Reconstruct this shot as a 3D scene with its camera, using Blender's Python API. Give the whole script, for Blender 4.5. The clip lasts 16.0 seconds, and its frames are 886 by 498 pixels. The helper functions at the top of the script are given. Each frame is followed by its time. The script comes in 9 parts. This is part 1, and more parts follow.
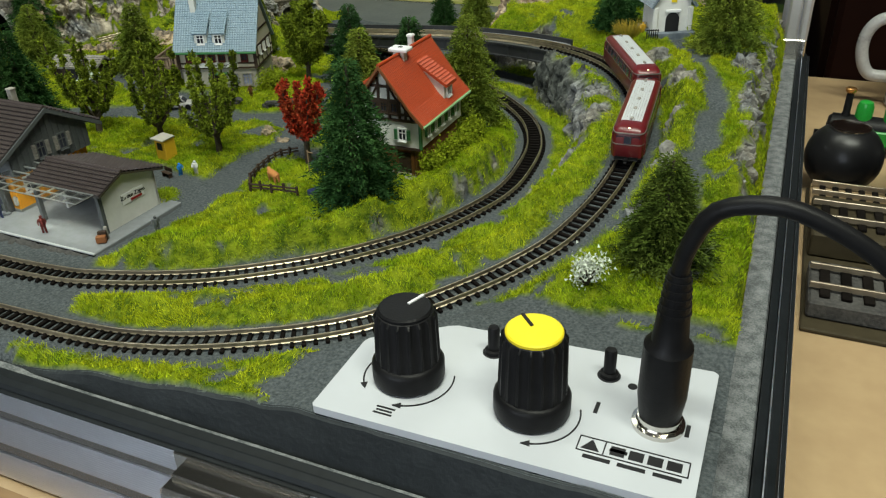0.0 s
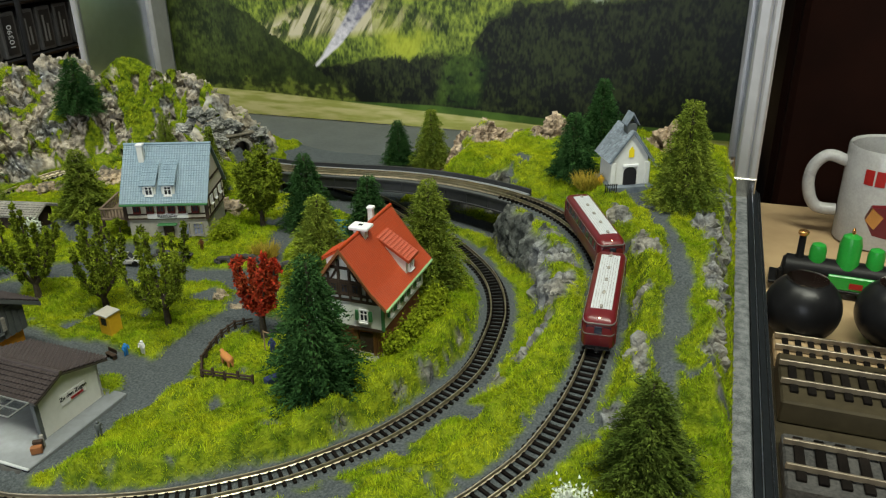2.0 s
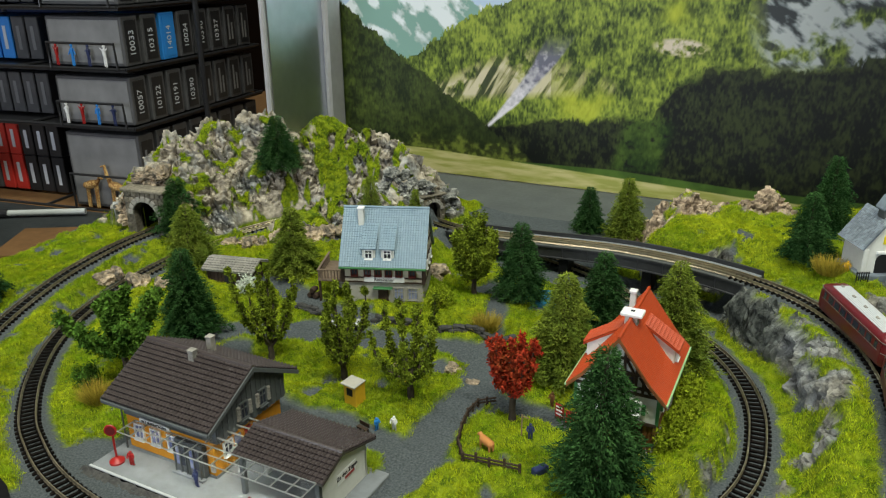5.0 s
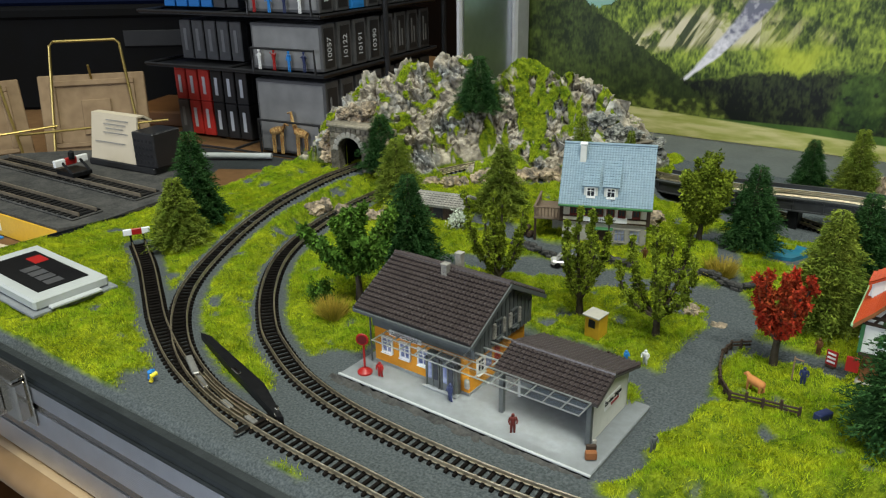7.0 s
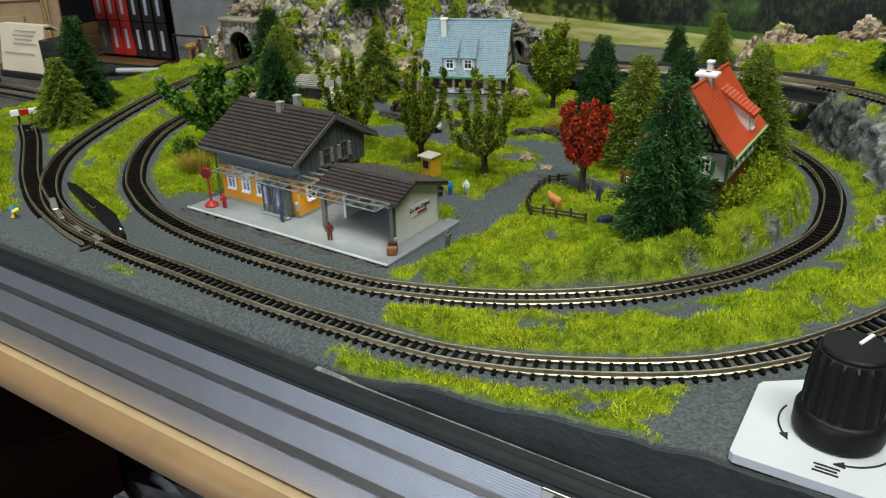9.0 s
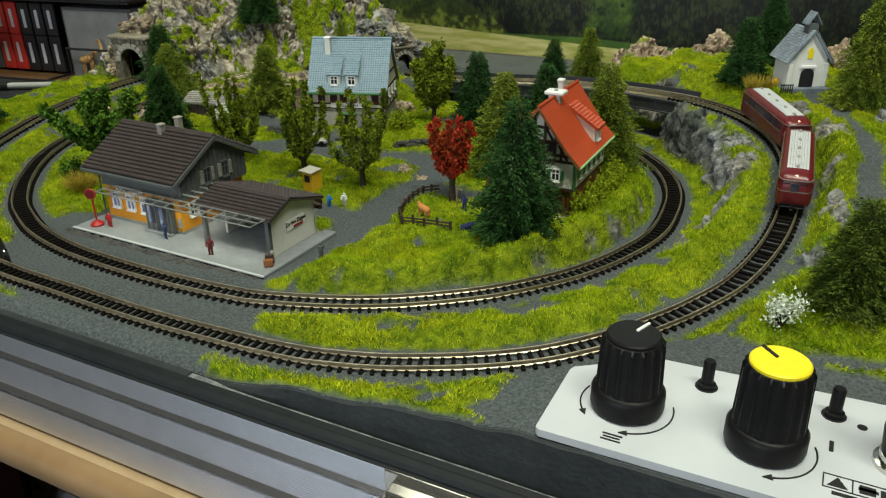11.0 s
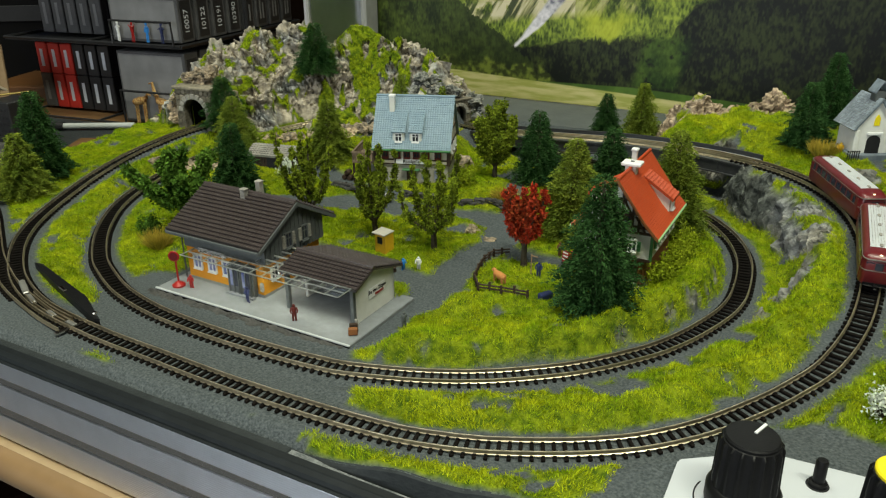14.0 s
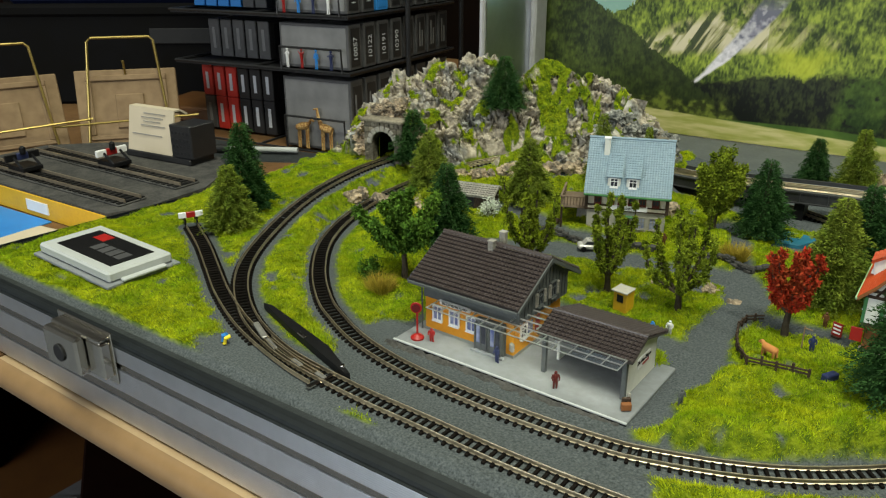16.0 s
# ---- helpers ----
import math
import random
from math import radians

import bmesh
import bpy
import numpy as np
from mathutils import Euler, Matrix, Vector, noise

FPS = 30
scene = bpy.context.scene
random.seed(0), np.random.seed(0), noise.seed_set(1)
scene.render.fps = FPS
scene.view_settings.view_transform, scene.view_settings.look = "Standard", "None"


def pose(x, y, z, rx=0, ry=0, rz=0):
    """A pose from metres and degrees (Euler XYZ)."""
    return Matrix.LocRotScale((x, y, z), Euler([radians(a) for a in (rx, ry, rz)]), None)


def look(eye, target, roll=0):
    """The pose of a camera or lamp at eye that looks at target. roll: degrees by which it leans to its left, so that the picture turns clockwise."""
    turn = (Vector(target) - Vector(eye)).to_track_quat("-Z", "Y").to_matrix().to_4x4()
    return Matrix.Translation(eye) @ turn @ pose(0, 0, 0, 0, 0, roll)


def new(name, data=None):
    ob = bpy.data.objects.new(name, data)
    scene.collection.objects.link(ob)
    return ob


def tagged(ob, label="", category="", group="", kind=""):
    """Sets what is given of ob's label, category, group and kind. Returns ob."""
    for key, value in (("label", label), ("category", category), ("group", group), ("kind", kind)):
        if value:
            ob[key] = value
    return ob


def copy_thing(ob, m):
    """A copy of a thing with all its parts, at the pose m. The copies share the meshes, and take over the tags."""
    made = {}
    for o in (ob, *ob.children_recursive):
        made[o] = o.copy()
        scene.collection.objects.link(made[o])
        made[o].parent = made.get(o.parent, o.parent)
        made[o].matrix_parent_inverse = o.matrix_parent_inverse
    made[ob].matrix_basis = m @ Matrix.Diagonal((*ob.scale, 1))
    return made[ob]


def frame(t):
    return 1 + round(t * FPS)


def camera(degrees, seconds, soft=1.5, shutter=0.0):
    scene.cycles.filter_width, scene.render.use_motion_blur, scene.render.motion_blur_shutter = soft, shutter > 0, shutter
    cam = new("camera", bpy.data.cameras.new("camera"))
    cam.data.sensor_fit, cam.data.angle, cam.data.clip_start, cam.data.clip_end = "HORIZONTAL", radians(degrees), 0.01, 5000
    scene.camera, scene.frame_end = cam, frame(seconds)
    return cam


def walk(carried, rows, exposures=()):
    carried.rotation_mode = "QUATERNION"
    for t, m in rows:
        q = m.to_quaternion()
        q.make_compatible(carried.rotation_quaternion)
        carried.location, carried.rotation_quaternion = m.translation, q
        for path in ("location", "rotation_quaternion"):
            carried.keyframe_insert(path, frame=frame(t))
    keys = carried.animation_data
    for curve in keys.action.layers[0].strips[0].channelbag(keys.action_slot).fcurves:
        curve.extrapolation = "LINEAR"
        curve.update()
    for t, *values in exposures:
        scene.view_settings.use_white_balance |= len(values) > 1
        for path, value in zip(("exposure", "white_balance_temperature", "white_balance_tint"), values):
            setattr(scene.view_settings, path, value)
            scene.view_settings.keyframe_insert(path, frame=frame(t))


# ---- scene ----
cam = camera(59.8, 16.0, soft=1.2)
PATH = [
    (0, (0.224, -0.181, 0.142), (-0.49, 1.412, -0.835), -1.9),
    (0.5, (0.227, -0.176, 0.147), (-0.428, 1.454, -0.809), -1.6),
    (1, (0.224, -0.168, 0.155), (-0.38, 1.497, -0.774), -0.8),
    (1.2, (0.22, -0.167, 0.161), (-0.385, 1.502, -0.76), -0.6),
    (1.5, (0.215, -0.159, 0.167), (-0.405, 1.527, -0.712), -1.0),
    (2, (0.207, -0.153, 0.178), (-0.411, 1.565, -0.639), -0.9),
    (2.5, (0.2, -0.15, 0.184), (-0.417, 1.588, -0.59), -0.7),
    (3, (0.19, -0.152, 0.189), (-0.426, 1.592, -0.57), -0.3),
    (3.2, (0.186, -0.156, 0.191), (-0.433, 1.59, -0.564), -0.2),
    (5.3, (0.117, -0.171, 0.188), (-0.758, 1.485, -0.51), -0.5),
    (5.5, (0.109, -0.175, 0.188), (-0.797, 1.466, -0.51), -0.5),
    (6, (0.093, -0.182, 0.183), (-0.856, 1.436, -0.513), -0.5),
    (6.5, (0.085, -0.184, 0.174), (-0.918, 1.395, -0.535), -0.6),
    (7, (0.078, -0.19, 0.16), (-1.003, 1.319, -0.586), -0.9),
    (7.5, (0.081, -0.197, 0.148), (-1.03, 1.272, -0.632), -1.0),
    (8, (0.096, -0.2, 0.137), (-1.03, 1.243, -0.668), -1.6),
    (8.5, (0.118, -0.201, 0.132), (-0.95, 1.271, -0.701), -1.2),
    (9, (0.153, -0.199, 0.124), (-0.843, 1.315, -0.721), -1.2),
    (9.5, (0.173, -0.195, 0.125), (-0.749, 1.357, -0.737), -1.2),
    (9.7, (0.18, -0.196, 0.127), (-0.718, 1.367, -0.74), -1.2),
    (11.8, (0.183, -0.21, 0.146), (-0.639, 1.41, -0.69), -0.5),
    (12, (0.181, -0.21, 0.149), (-0.644, 1.408, -0.689), -0.6),
    (12.5, (0.172, -0.214, 0.152), (-0.66, 1.406, -0.675), -0.4),
    (13, (0.163, -0.22, 0.156), (-0.683, 1.399, -0.66), -0.4),
    (13.5, (0.156, -0.222, 0.158), (-0.7, 1.398, -0.644), -0.3),
    (14, (0.158, -0.216, 0.156), (-0.722, 1.399, -0.63), -0.3),
    (14.5, (0.149, -0.214, 0.156), (-0.763, 1.386, -0.624), -0.2),
    (15, (0.12, -0.22, 0.162), (-0.839, 1.354, -0.615), -0.1),
    (15.5, (0.097, -0.225, 0.167), (-0.924, 1.311, -0.606), -0.5),
    (16, (0.081, -0.231, 0.163), (-0.995, 1.284, -0.577), -0.1),
]
walk(cam, [(t, look(eye, target, roll)) for t, eye, target, roll in PATH], [(0, -0.22, 6600, 7), (1.5, -0.20, 6700, 8), (3, -0.08, 6800, 8), (5.5, -0.10, 6550, 9), (7.5, 0.0, 6400, 10), (9, -0.06, 6450, 10), (12, -0.28, 7000, 4), (16, -0.04, 7000, 5)])

# ---- light: a closed shop room with two ceiling light panels ----
def area_lamp(name, m, sx, sy, watts, colour):
    data = bpy.data.lights.new(name, "AREA")
    data.shape, data.size, data.size_y = "RECTANGLE", sx, sy
    data.energy, data.color = watts, colour
    lamp = new(name, data)
    lamp.matrix_world = m
    return lamp


area_lamp("ceiling_panel_light", pose(-0.3, 0.02, 1.66), 1.1, 0.22, 16.0, (0.96, 1.0, 0.87))
area_lamp("ceiling_panel_light", pose(0.62, -0.45, 1.66), 1.1, 0.22, 39.0, (0.96, 1.0, 0.87))
area_lamp("ceiling_panel_light", pose(0.0, 1.45, 1.66), 1.6, 0.3, 9.0, (0.96, 1.0, 0.87))
area_lamp("shop_window_light", pose(-0.52, -2.105, 0.62, 90), 1.8, 1.0, 32.0, (0.80, 0.88, 1.0))
world = bpy.data.worlds.new("room_air")
world.use_nodes = True
world.node_tree.nodes["Background"].inputs[0].default_value = (0.9, 0.93, 1.0, 1)
world.node_tree.nodes["Background"].inputs[1].default_value = 0.004
scene.world = world

# ---- materials ----
def material(name, colour, rough=0.6, metal=0.0, second=None, size=0.002, contrast=0.5, bump=0.0, bump_size=None, spread=0.0, spec=None,
             islands=False):
    """A node material: two colours mixed by two scales of noise, with fine relief. size: the grain in metres."""
    m = bpy.data.materials.new(name)
    m.use_nodes = True
    nodes, links = m.node_tree.nodes, m.node_tree.links
    shader = nodes["Principled BSDF"]
    shader.inputs["Roughness"].default_value = rough
    shader.inputs["Metallic"].default_value = metal
    shader.inputs["Specular IOR Level"].default_value = (0.5 if rough < 0.6 else 0.18) if spec is None else spec
    place = nodes.new("ShaderNodeTexCoord")
    if second is None:
        second = tuple(c * 0.82 for c in colour)
    fine, coarse = nodes.new("ShaderNodeTexNoise"), nodes.new("ShaderNodeTexNoise")
    fine.inputs["Scale"].default_value = 1.0 / size
    coarse.inputs["Scale"].default_value = 0.13 / size
    fine.inputs["Detail"].default_value = 4.0
    for n in (fine, coarse):
        links.new(place.outputs["Object"], n.inputs["Vector"])
    add = nodes.new("ShaderNodeMath")
    add.operation = "ADD"
    links.new(fine.outputs["Fac"], add.inputs[0])
    links.new(coarse.outputs["Fac"], add.inputs[1])
    ramp = nodes.new("ShaderNodeMapRange")
    ramp.inputs["From Min"].default_value = 1.0 - 0.5 * (1.02 - contrast)
    ramp.inputs["From Max"].default_value = 1.0 + 0.5 * (1.02 - contrast)
    links.new(add.outputs[0], ramp.inputs["Value"])
    mix = nodes.new("ShaderNodeMix")
    mix.data_type = "RGBA"
    mix.inputs["A"].default_value = (*colour, 1)
    mix.inputs["B"].default_value = (*second, 1)
    links.new(ramp.outputs["Result"], mix.inputs["Factor"])
    out = mix.outputs["Result"]
    if spread:
        hue = nodes.new("ShaderNodeHueSaturation")
        vary = nodes.new("ShaderNodeMapRange")
        if islands:
            info = nodes.new("ShaderNodeNewGeometry")
            links.new(info.outputs["Random Per Island"], vary.inputs["Value"])
        else:
            info = nodes.new("ShaderNodeObjectInfo")
            links.new(info.outputs["Random"], vary.inputs["Value"])
        vary.inputs["To Min"].default_value = 1.0 - spread
        vary.inputs["To Max"].default_value = 1.0 + spread
        links.new(vary.outputs["Result"], hue.inputs["Value"])
        links.new(out, hue.inputs["Color"])
        out = hue.outputs["Color"]
    links.new(out, shader.inputs["Base Color"])
    if bump:
        grain = nodes.new("ShaderNodeTexNoise")
        grain.inputs["Scale"].default_value = 1.0 / (bump_size or size)
        grain.inputs["Detail"].default_value = 6.0
        links.new(place.outputs["Object"], grain.inputs["Vector"])
        relief = nodes.new("ShaderNodeBump")
        relief.inputs["Strength"].default_value = 1.0
        relief.inputs["Distance"].default_value = bump
        links.new(grain.outputs["Fac"], relief.inputs["Height"])
        links.new(relief.outputs["Normal"], shader.inputs["Normal"])
    return m


def glow(name, colour, strength):
    m = material(name, colour, 0.3)
    s = m.node_tree.nodes["Principled BSDF"]
    s.inputs["Emission Color"].default_value = (*colour, 1)
    s.inputs["Emission Strength"].default_value = strength
    return m


def clear(name, tint=(1, 1, 1), rough=0.03):
    m = bpy.data.materials.new(name)
    m.use_nodes = True
    s = m.node_tree.nodes["Principled BSDF"]
    s.inputs["Base Color"].default_value = (*tint, 1)
    s.inputs["Roughness"].default_value = rough
    s.inputs["Transmission Weight"].default_value = 1.0
    s.inputs["IOR"].default_value = 1.45
    return m


def land_material(name="landscape", grain=0.0075, deep=(0.11, 0.104, 0.088), pale=(0.40, 0.38, 0.325), relief=0.0009, relief_size=0.0011):
    """Grey ballast, grass flock and rock, chosen by the masks 'grass' and 'rock' of the mesh."""
    m = material(name, (0.048, 0.059, 0.067), 0.95, second=(0.102, 0.118, 0.128), size=0.0010, contrast=0.42, bump=relief, bump_size=relief_size, spec=0.15)
    nodes, links = m.node_tree.nodes, m.node_tree.links
    shader = nodes["Principled BSDF"]
    old = shader.inputs["Base Color"].links[0].from_socket
    place = nodes["Texture Coordinate"]

    def two(c0, c1, size, low, high):
        n = nodes.new("ShaderNodeTexNoise")
        n.inputs["Scale"].default_value = 1 / size
        n.inputs["Detail"].default_value = 5
        links.new(place.outputs["Object"], n.inputs["Vector"])
        r = nodes.new("ShaderNodeMapRange")
        r.inputs["From Min"].default_value, r.inputs["From Max"].default_value = low, high
        links.new(n.outputs["Fac"], r.inputs["Value"])
        x = nodes.new("ShaderNodeMix")
        x.data_type = "RGBA"
        x.inputs["A"].default_value, x.inputs["B"].default_value = (*c0, 1), (*c1, 1)
        links.new(r.outputs["Result"], x.inputs["Factor"])
        return x.outputs["Result"]

    old = two((0.045, 0.053, 0.058), (0.110, 0.124, 0.130), 0.0009, 0.32, 0.70)
    green = two((0.060, 0.100, 0.005), (0.19, 0.24, 0.011), 0.004, 0.38, 0.62)
    stone = two(deep, pale, grain, 0.30, 0.68)
    cool = two(tuple(0.75 * sum(deep) / 3 for _ in deep), tuple(0.9 * sum(pale) / 3 * f for f in (0.97, 1.0, 0.98)), grain * 0.7, 0.36, 0.64)
    slate = two((0.030, 0.034, 0.032), (0.150, 0.160, 0.146), 0.0045, 0.36, 0.66)
    tan = two((0.11, 0.080, 0.052), (0.60, 0.465, 0.33), 0.0050, 0.34, 0.66)
    vein = two((0, 0, 0), (1, 1, 1), 0.026, 0.46, 0.64)
    blend = nodes.new("ShaderNodeMix")
    blend.data_type = "RGBA"
    for socket, name_ in ((vein, "Factor"), (stone, "A"), (cool, "B")):
        links.new(socket, blend.inputs[name_])
    stone = blend.outputs["Result"]
    for mask, colour in (("grass", green), ("rock", stone), ("slate", slate), ("tan", tan)):
        a = nodes.new("ShaderNodeAttribute")
        a.attribute_name = mask
        x = nodes.new("ShaderNodeMix")
        x.data_type = "RGBA"
        links.new(a.outputs["Fac"], x.inputs["Factor"])
        links.new(old, x.inputs["A"])
        links.new(colour, x.inputs["B"])
        old = x.outputs["Result"]
    links.new(old, shader.inputs["Base Color"])
    return m


def print_material():
    """Ink on coated paper: the colours come with the mesh."""
    m = bpy.data.materials.new("printed_photo")
    m.use_nodes = True
    nodes, links = m.node_tree.nodes, m.node_tree.links
    a = nodes.new("ShaderNodeAttribute")
    a.attribute_name = "ink"
    links.new(a.outputs["Color"], nodes["Principled BSDF"].inputs["Base Color"])
    nodes["Principled BSDF"].inputs["Roughness"].default_value = 0.45
    nodes["Principled BSDF"].inputs["Specular IOR Level"].default_value = 0.3
    return m


LAND = land_material()
HILLROCK = land_material("hill_rock", 0.0062, (0.090, 0.074, 0.054), (0.58, 0.515, 0.41), 0.0016, 0.0026)
PRINT = print_material()
GRASS = material("static_grass", (0.20, 0.31, 0.010), 0.85, second=(0.42, 0.46, 0.018), size=0.006, contrast=0.6, spread=0.38, spec=0.05, islands=True)
ROCK = material("cast_rock", (0.11, 0.095, 0.075), 0.9, second=(0.54, 0.42, 0.29), size=0.0035, contrast=0.62, bump=0.0013, bump_size=0.0045, spec=0.15)
ROCK_GREY = material("grey_rock", (0.07, 0.075, 0.07), 0.9, second=(0.40, 0.395, 0.36), size=0.003, contrast=0.6, bump=0.0013, bump_size=0.0042, spec=0.15)
RAIL = material("nickel_rail", (0.72, 0.62, 0.45), 0.43, 1.0, second=(0.48, 0.41, 0.29), size=0.004)
SLEEPER = material("black_sleeper", (0.0050, 0.0042, 0.0036), 0.8, second=(0.010, 0.008, 0.007), size=0.0012, spread=0.3, bump=0.0001, spec=0.06)
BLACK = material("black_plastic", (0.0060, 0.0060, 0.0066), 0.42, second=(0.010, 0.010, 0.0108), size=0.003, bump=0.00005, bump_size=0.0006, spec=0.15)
RUBBER = material("black_rubber", (0.009, 0.011, 0.013), 0.5, second=(0.013, 0.016, 0.019), size=0.004, bump=0.0001, spec=0.16)
FOAM = material("speckled_grey_foam", (0.09, 0.10, 0.105), 0.9, second=(0.23, 0.24, 0.25), size=0.0005, contrast=0.6, bump=0.0002)
ALU = material("brushed_aluminium", (0.74, 0.77, 0.85), 0.31, 1.0, second=(0.66, 0.69, 0.76), size=0.01)
# the floor's brown-grey reflection is put into this metal's colour
ALU_DARK = material("floor_toned_aluminium", (0.40, 0.37, 0.34), 0.22, 1.0, second=(0.34, 0.32, 0.30), size=0.01)
CHROME = material("nickel_plate", (0.75, 0.72, 0.66), 0.16, 1.0, size=0.01)
WHITE = material("white_plastic", (0.80, 0.80, 0.80), 0.35, second=(0.75, 0.75, 0.76), size=0.01)
PANEL = material("white_panel", (0.53, 0.55, 0.59), 0.4, second=(0.48, 0.50, 0.54), size=0.02)
INK = material("black_ink", (0.02, 0.02, 0.022), 0.6)
YELLOW = material("yellow_cap", (0.85, 0.68, 0.02), 0.5, second=(0.78, 0.62, 0.02), size=0.003)
TABLE = material("beech_laminate", (0.45, 0.32, 0.18), 0.42, second=(0.38, 0.26, 0.145), size=0.012, bump=0.0001)
BEIGE = material("beige_edge", (0.25, 0.150, 0.070), 0.42, second=(0.20, 0.12, 0.055), size=0.01)
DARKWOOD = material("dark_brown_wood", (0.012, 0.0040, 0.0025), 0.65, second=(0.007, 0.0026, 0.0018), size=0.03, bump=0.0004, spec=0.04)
ORANGEWOOD = material("orange_brown_wood", (0.13, 0.052, 0.012), 0.5, second=(0.09, 0.034, 0.009), size=0.02)
ORANGE = material("ochre_plaster", (0.62, 0.27, 0.02), 0.7, second=(0.55, 0.23, 0.02), size=0.002, bump=0.0001)
GREYPAINT = material("grey_boards", (0.105, 0.115, 0.115), 0.6, second=(0.08, 0.088, 0.09), size=0.003)
CONCRETE = material("light_grey_paving", (0.22, 0.235, 0.25), 0.7, second=(0.18, 0.19, 0.20), size=0.003, bump=0.0001)
BROWNROOF = material("brown_roof_tiles", (0.060, 0.047, 0.046), 0.30, second=(0.045, 0.035, 0.034), size=0.006, contrast=0.2, spread=0.12, islands=True)
REDROOF = material("red_roof_tiles", (0.44, 0.055, 0.009), 0.5, second=(0.38, 0.045, 0.008), size=0.006, spread=0.05, islands=True)
BLUEROOF = material("blue_slate_tiles", (0.215, 0.30, 0.365), 0.5, second=(0.175, 0.255, 0.32), size=0.003, spread=0.05, islands=True)
OXBLOOD = material("oxblood_paint", (0.13, 0.025, 0.02), 0.6, second=(0.09, 0.018, 0.015), size=0.002)
SLATE = material("grey_slate", (0.20, 0.24, 0.28), 0.55, second=(0.10, 0.12, 0.15), size=0.003, spread=0.25, islands=True)
CREAM = material("cream_plaster", (0.66, 0.61, 0.50), 0.75, second=(0.58, 0.53, 0.43), size=0.003, bump=0.0001)
WHITEWALL = material("white_plaster", (0.72, 0.72, 0.68), 0.75, second=(0.64, 0.64, 0.60), size=0.003, bump=0.0001)
TIMBER = material("dark_timber", (0.036, 0.023, 0.016), 0.7, second=(0.060, 0.040, 0.028), size=0.002)
BROWN = material("brown_planks", (0.26, 0.10, 0.035), 0.65, second=(0.17, 0.07, 0.03), size=0.002)
PALEWOOD = material("weathered_wood", (0.20, 0.15, 0.11), 0.75, second=(0.14, 0.10, 0.07), size=0.002)
STONE = material("stone_base", (0.22, 0.21, 0.19), 0.85, second=(0.36, 0.34, 0.30), size=0.0015, bump=0.0003)
GREENPAINT = material("green_paint", (0.05, 0.20, 0.07), 0.5)
LIGHTGREEN = material("pale_green_gutter", (0.35, 0.60, 0.30), 0.5)
WINDOW = material("dark_window", (0.02, 0.022, 0.03), 0.12, second=(0.05, 0.055, 0.08), size=0.004)
BLUEWINDOW = material("bluish_window", (0.07, 0.09, 0.24), 0.15, second=(0.34, 0.37, 0.50), size=0.003)
GLASS = clear("clear_acrylic")
BLUE = material("blue_print", (0.02, 0.22, 0.62), 0.5, second=(0.02, 0.18, 0.54), size=0.02)
RED = material("signal_red", (0.36, 0.012, 0.010), 0.4, second=(0.28, 0.010, 0.010), size=0.003)
MAROON = material("maroon_enamel", (0.125, 0.011, 0.014), 0.30, second=(0.10, 0.008, 0.011), size=0.006)
ROOFSILVER = material("silver_roof", (0.66, 0.68, 0.70), 0.4, 0.25, second=(0.58, 0.60, 0.62), size=0.004)
FIR_DARK = material("dark_fir_needles", (0.014, 0.046, 0.013), 0.9, second=(0.050, 0.115, 0.032), size=0.006, spread=0.45, spec=0.05, islands=True)
SILVER = material("dull_silver_plate", (0.34, 0.33, 0.31), 0.42, 0.6, second=(0.22, 0.21, 0.20), size=0.002)
BRONZE = material("dull_bronze_rail", (0.36, 0.30, 0.22), 0.4, 0.6, second=(0.24, 0.20, 0.15), size=0.004)
ASHBED = material("dark_ash_bed", (0.040, 0.040, 0.040), 0.9, second=(0.085, 0.082, 0.078), size=0.0016, contrast=0.55, bump=0.0005, spec=0.15)
FIR_OLIVE = material("deep_olive_needles", (0.035, 0.062, 0.010), 0.9, second=(0.10, 0.135, 0.022), size=0.006, spread=0.5, spec=0.05, islands=True)
FIR_LIGHT = material("olive_fir_needles", (0.070, 0.115, 0.015), 0.9, second=(0.23, 0.28, 0.036), size=0.006, spread=0.45, spec=0.05, islands=True)
LEAF = material("green_foliage", (0.034, 0.090, 0.013), 0.9, second=(0.12, 0.22, 0.030), size=0.006, spread=0.5, spec=0.05, islands=True)
LEAF_OLIVE = material("olive_foliage", (0.046, 0.076, 0.008), 0.85, second=(0.25, 0.31, 0.026), size=0.006, spread=0.65, spec=0.05, islands=True)
LEAF_BRIGHT = material("yellow_green_foliage", (0.15, 0.21, 0.012), 0.9, second=(0.29, 0.34, 0.020), size=0.005, spread=0.4, spec=0.05, islands=True)
LEAF_RED = material("red_foliage", (0.20, 0.040, 0.010), 0.75, second=(0.46, 0.030, 0.014), size=0.0026, spread=0.55, spec=0.15, islands=True)
LEAF_WHITE = material("white_blossom", (0.72, 0.74, 0.70), 0.8, second=(0.50, 0.58, 0.42), size=0.003, spread=0.25, islands=True)
STRAW = material("straw_tuft", (0.42, 0.30, 0.04), 0.85, second=(0.30, 0.26, 0.03), size=0.004, spread=0.35, islands=True)
BARK = material("bark", (0.045, 0.035, 0.025), 0.9, second=(0.08, 0.065, 0.045), size=0.002, bump=0.0003)
WATER = material("painted_pond", (0.02, 0.12, 0.20), 0.06, second=(0.03, 0.17, 0.25), size=0.01)
COWBROWN = material("brown_cow_paint", (0.52, 0.22, 0.07), 0.6, second=(0.42, 0.17, 0.05), size=0.002)
NAVY = material("navy_paint", (0.02, 0.03, 0.10), 0.5)
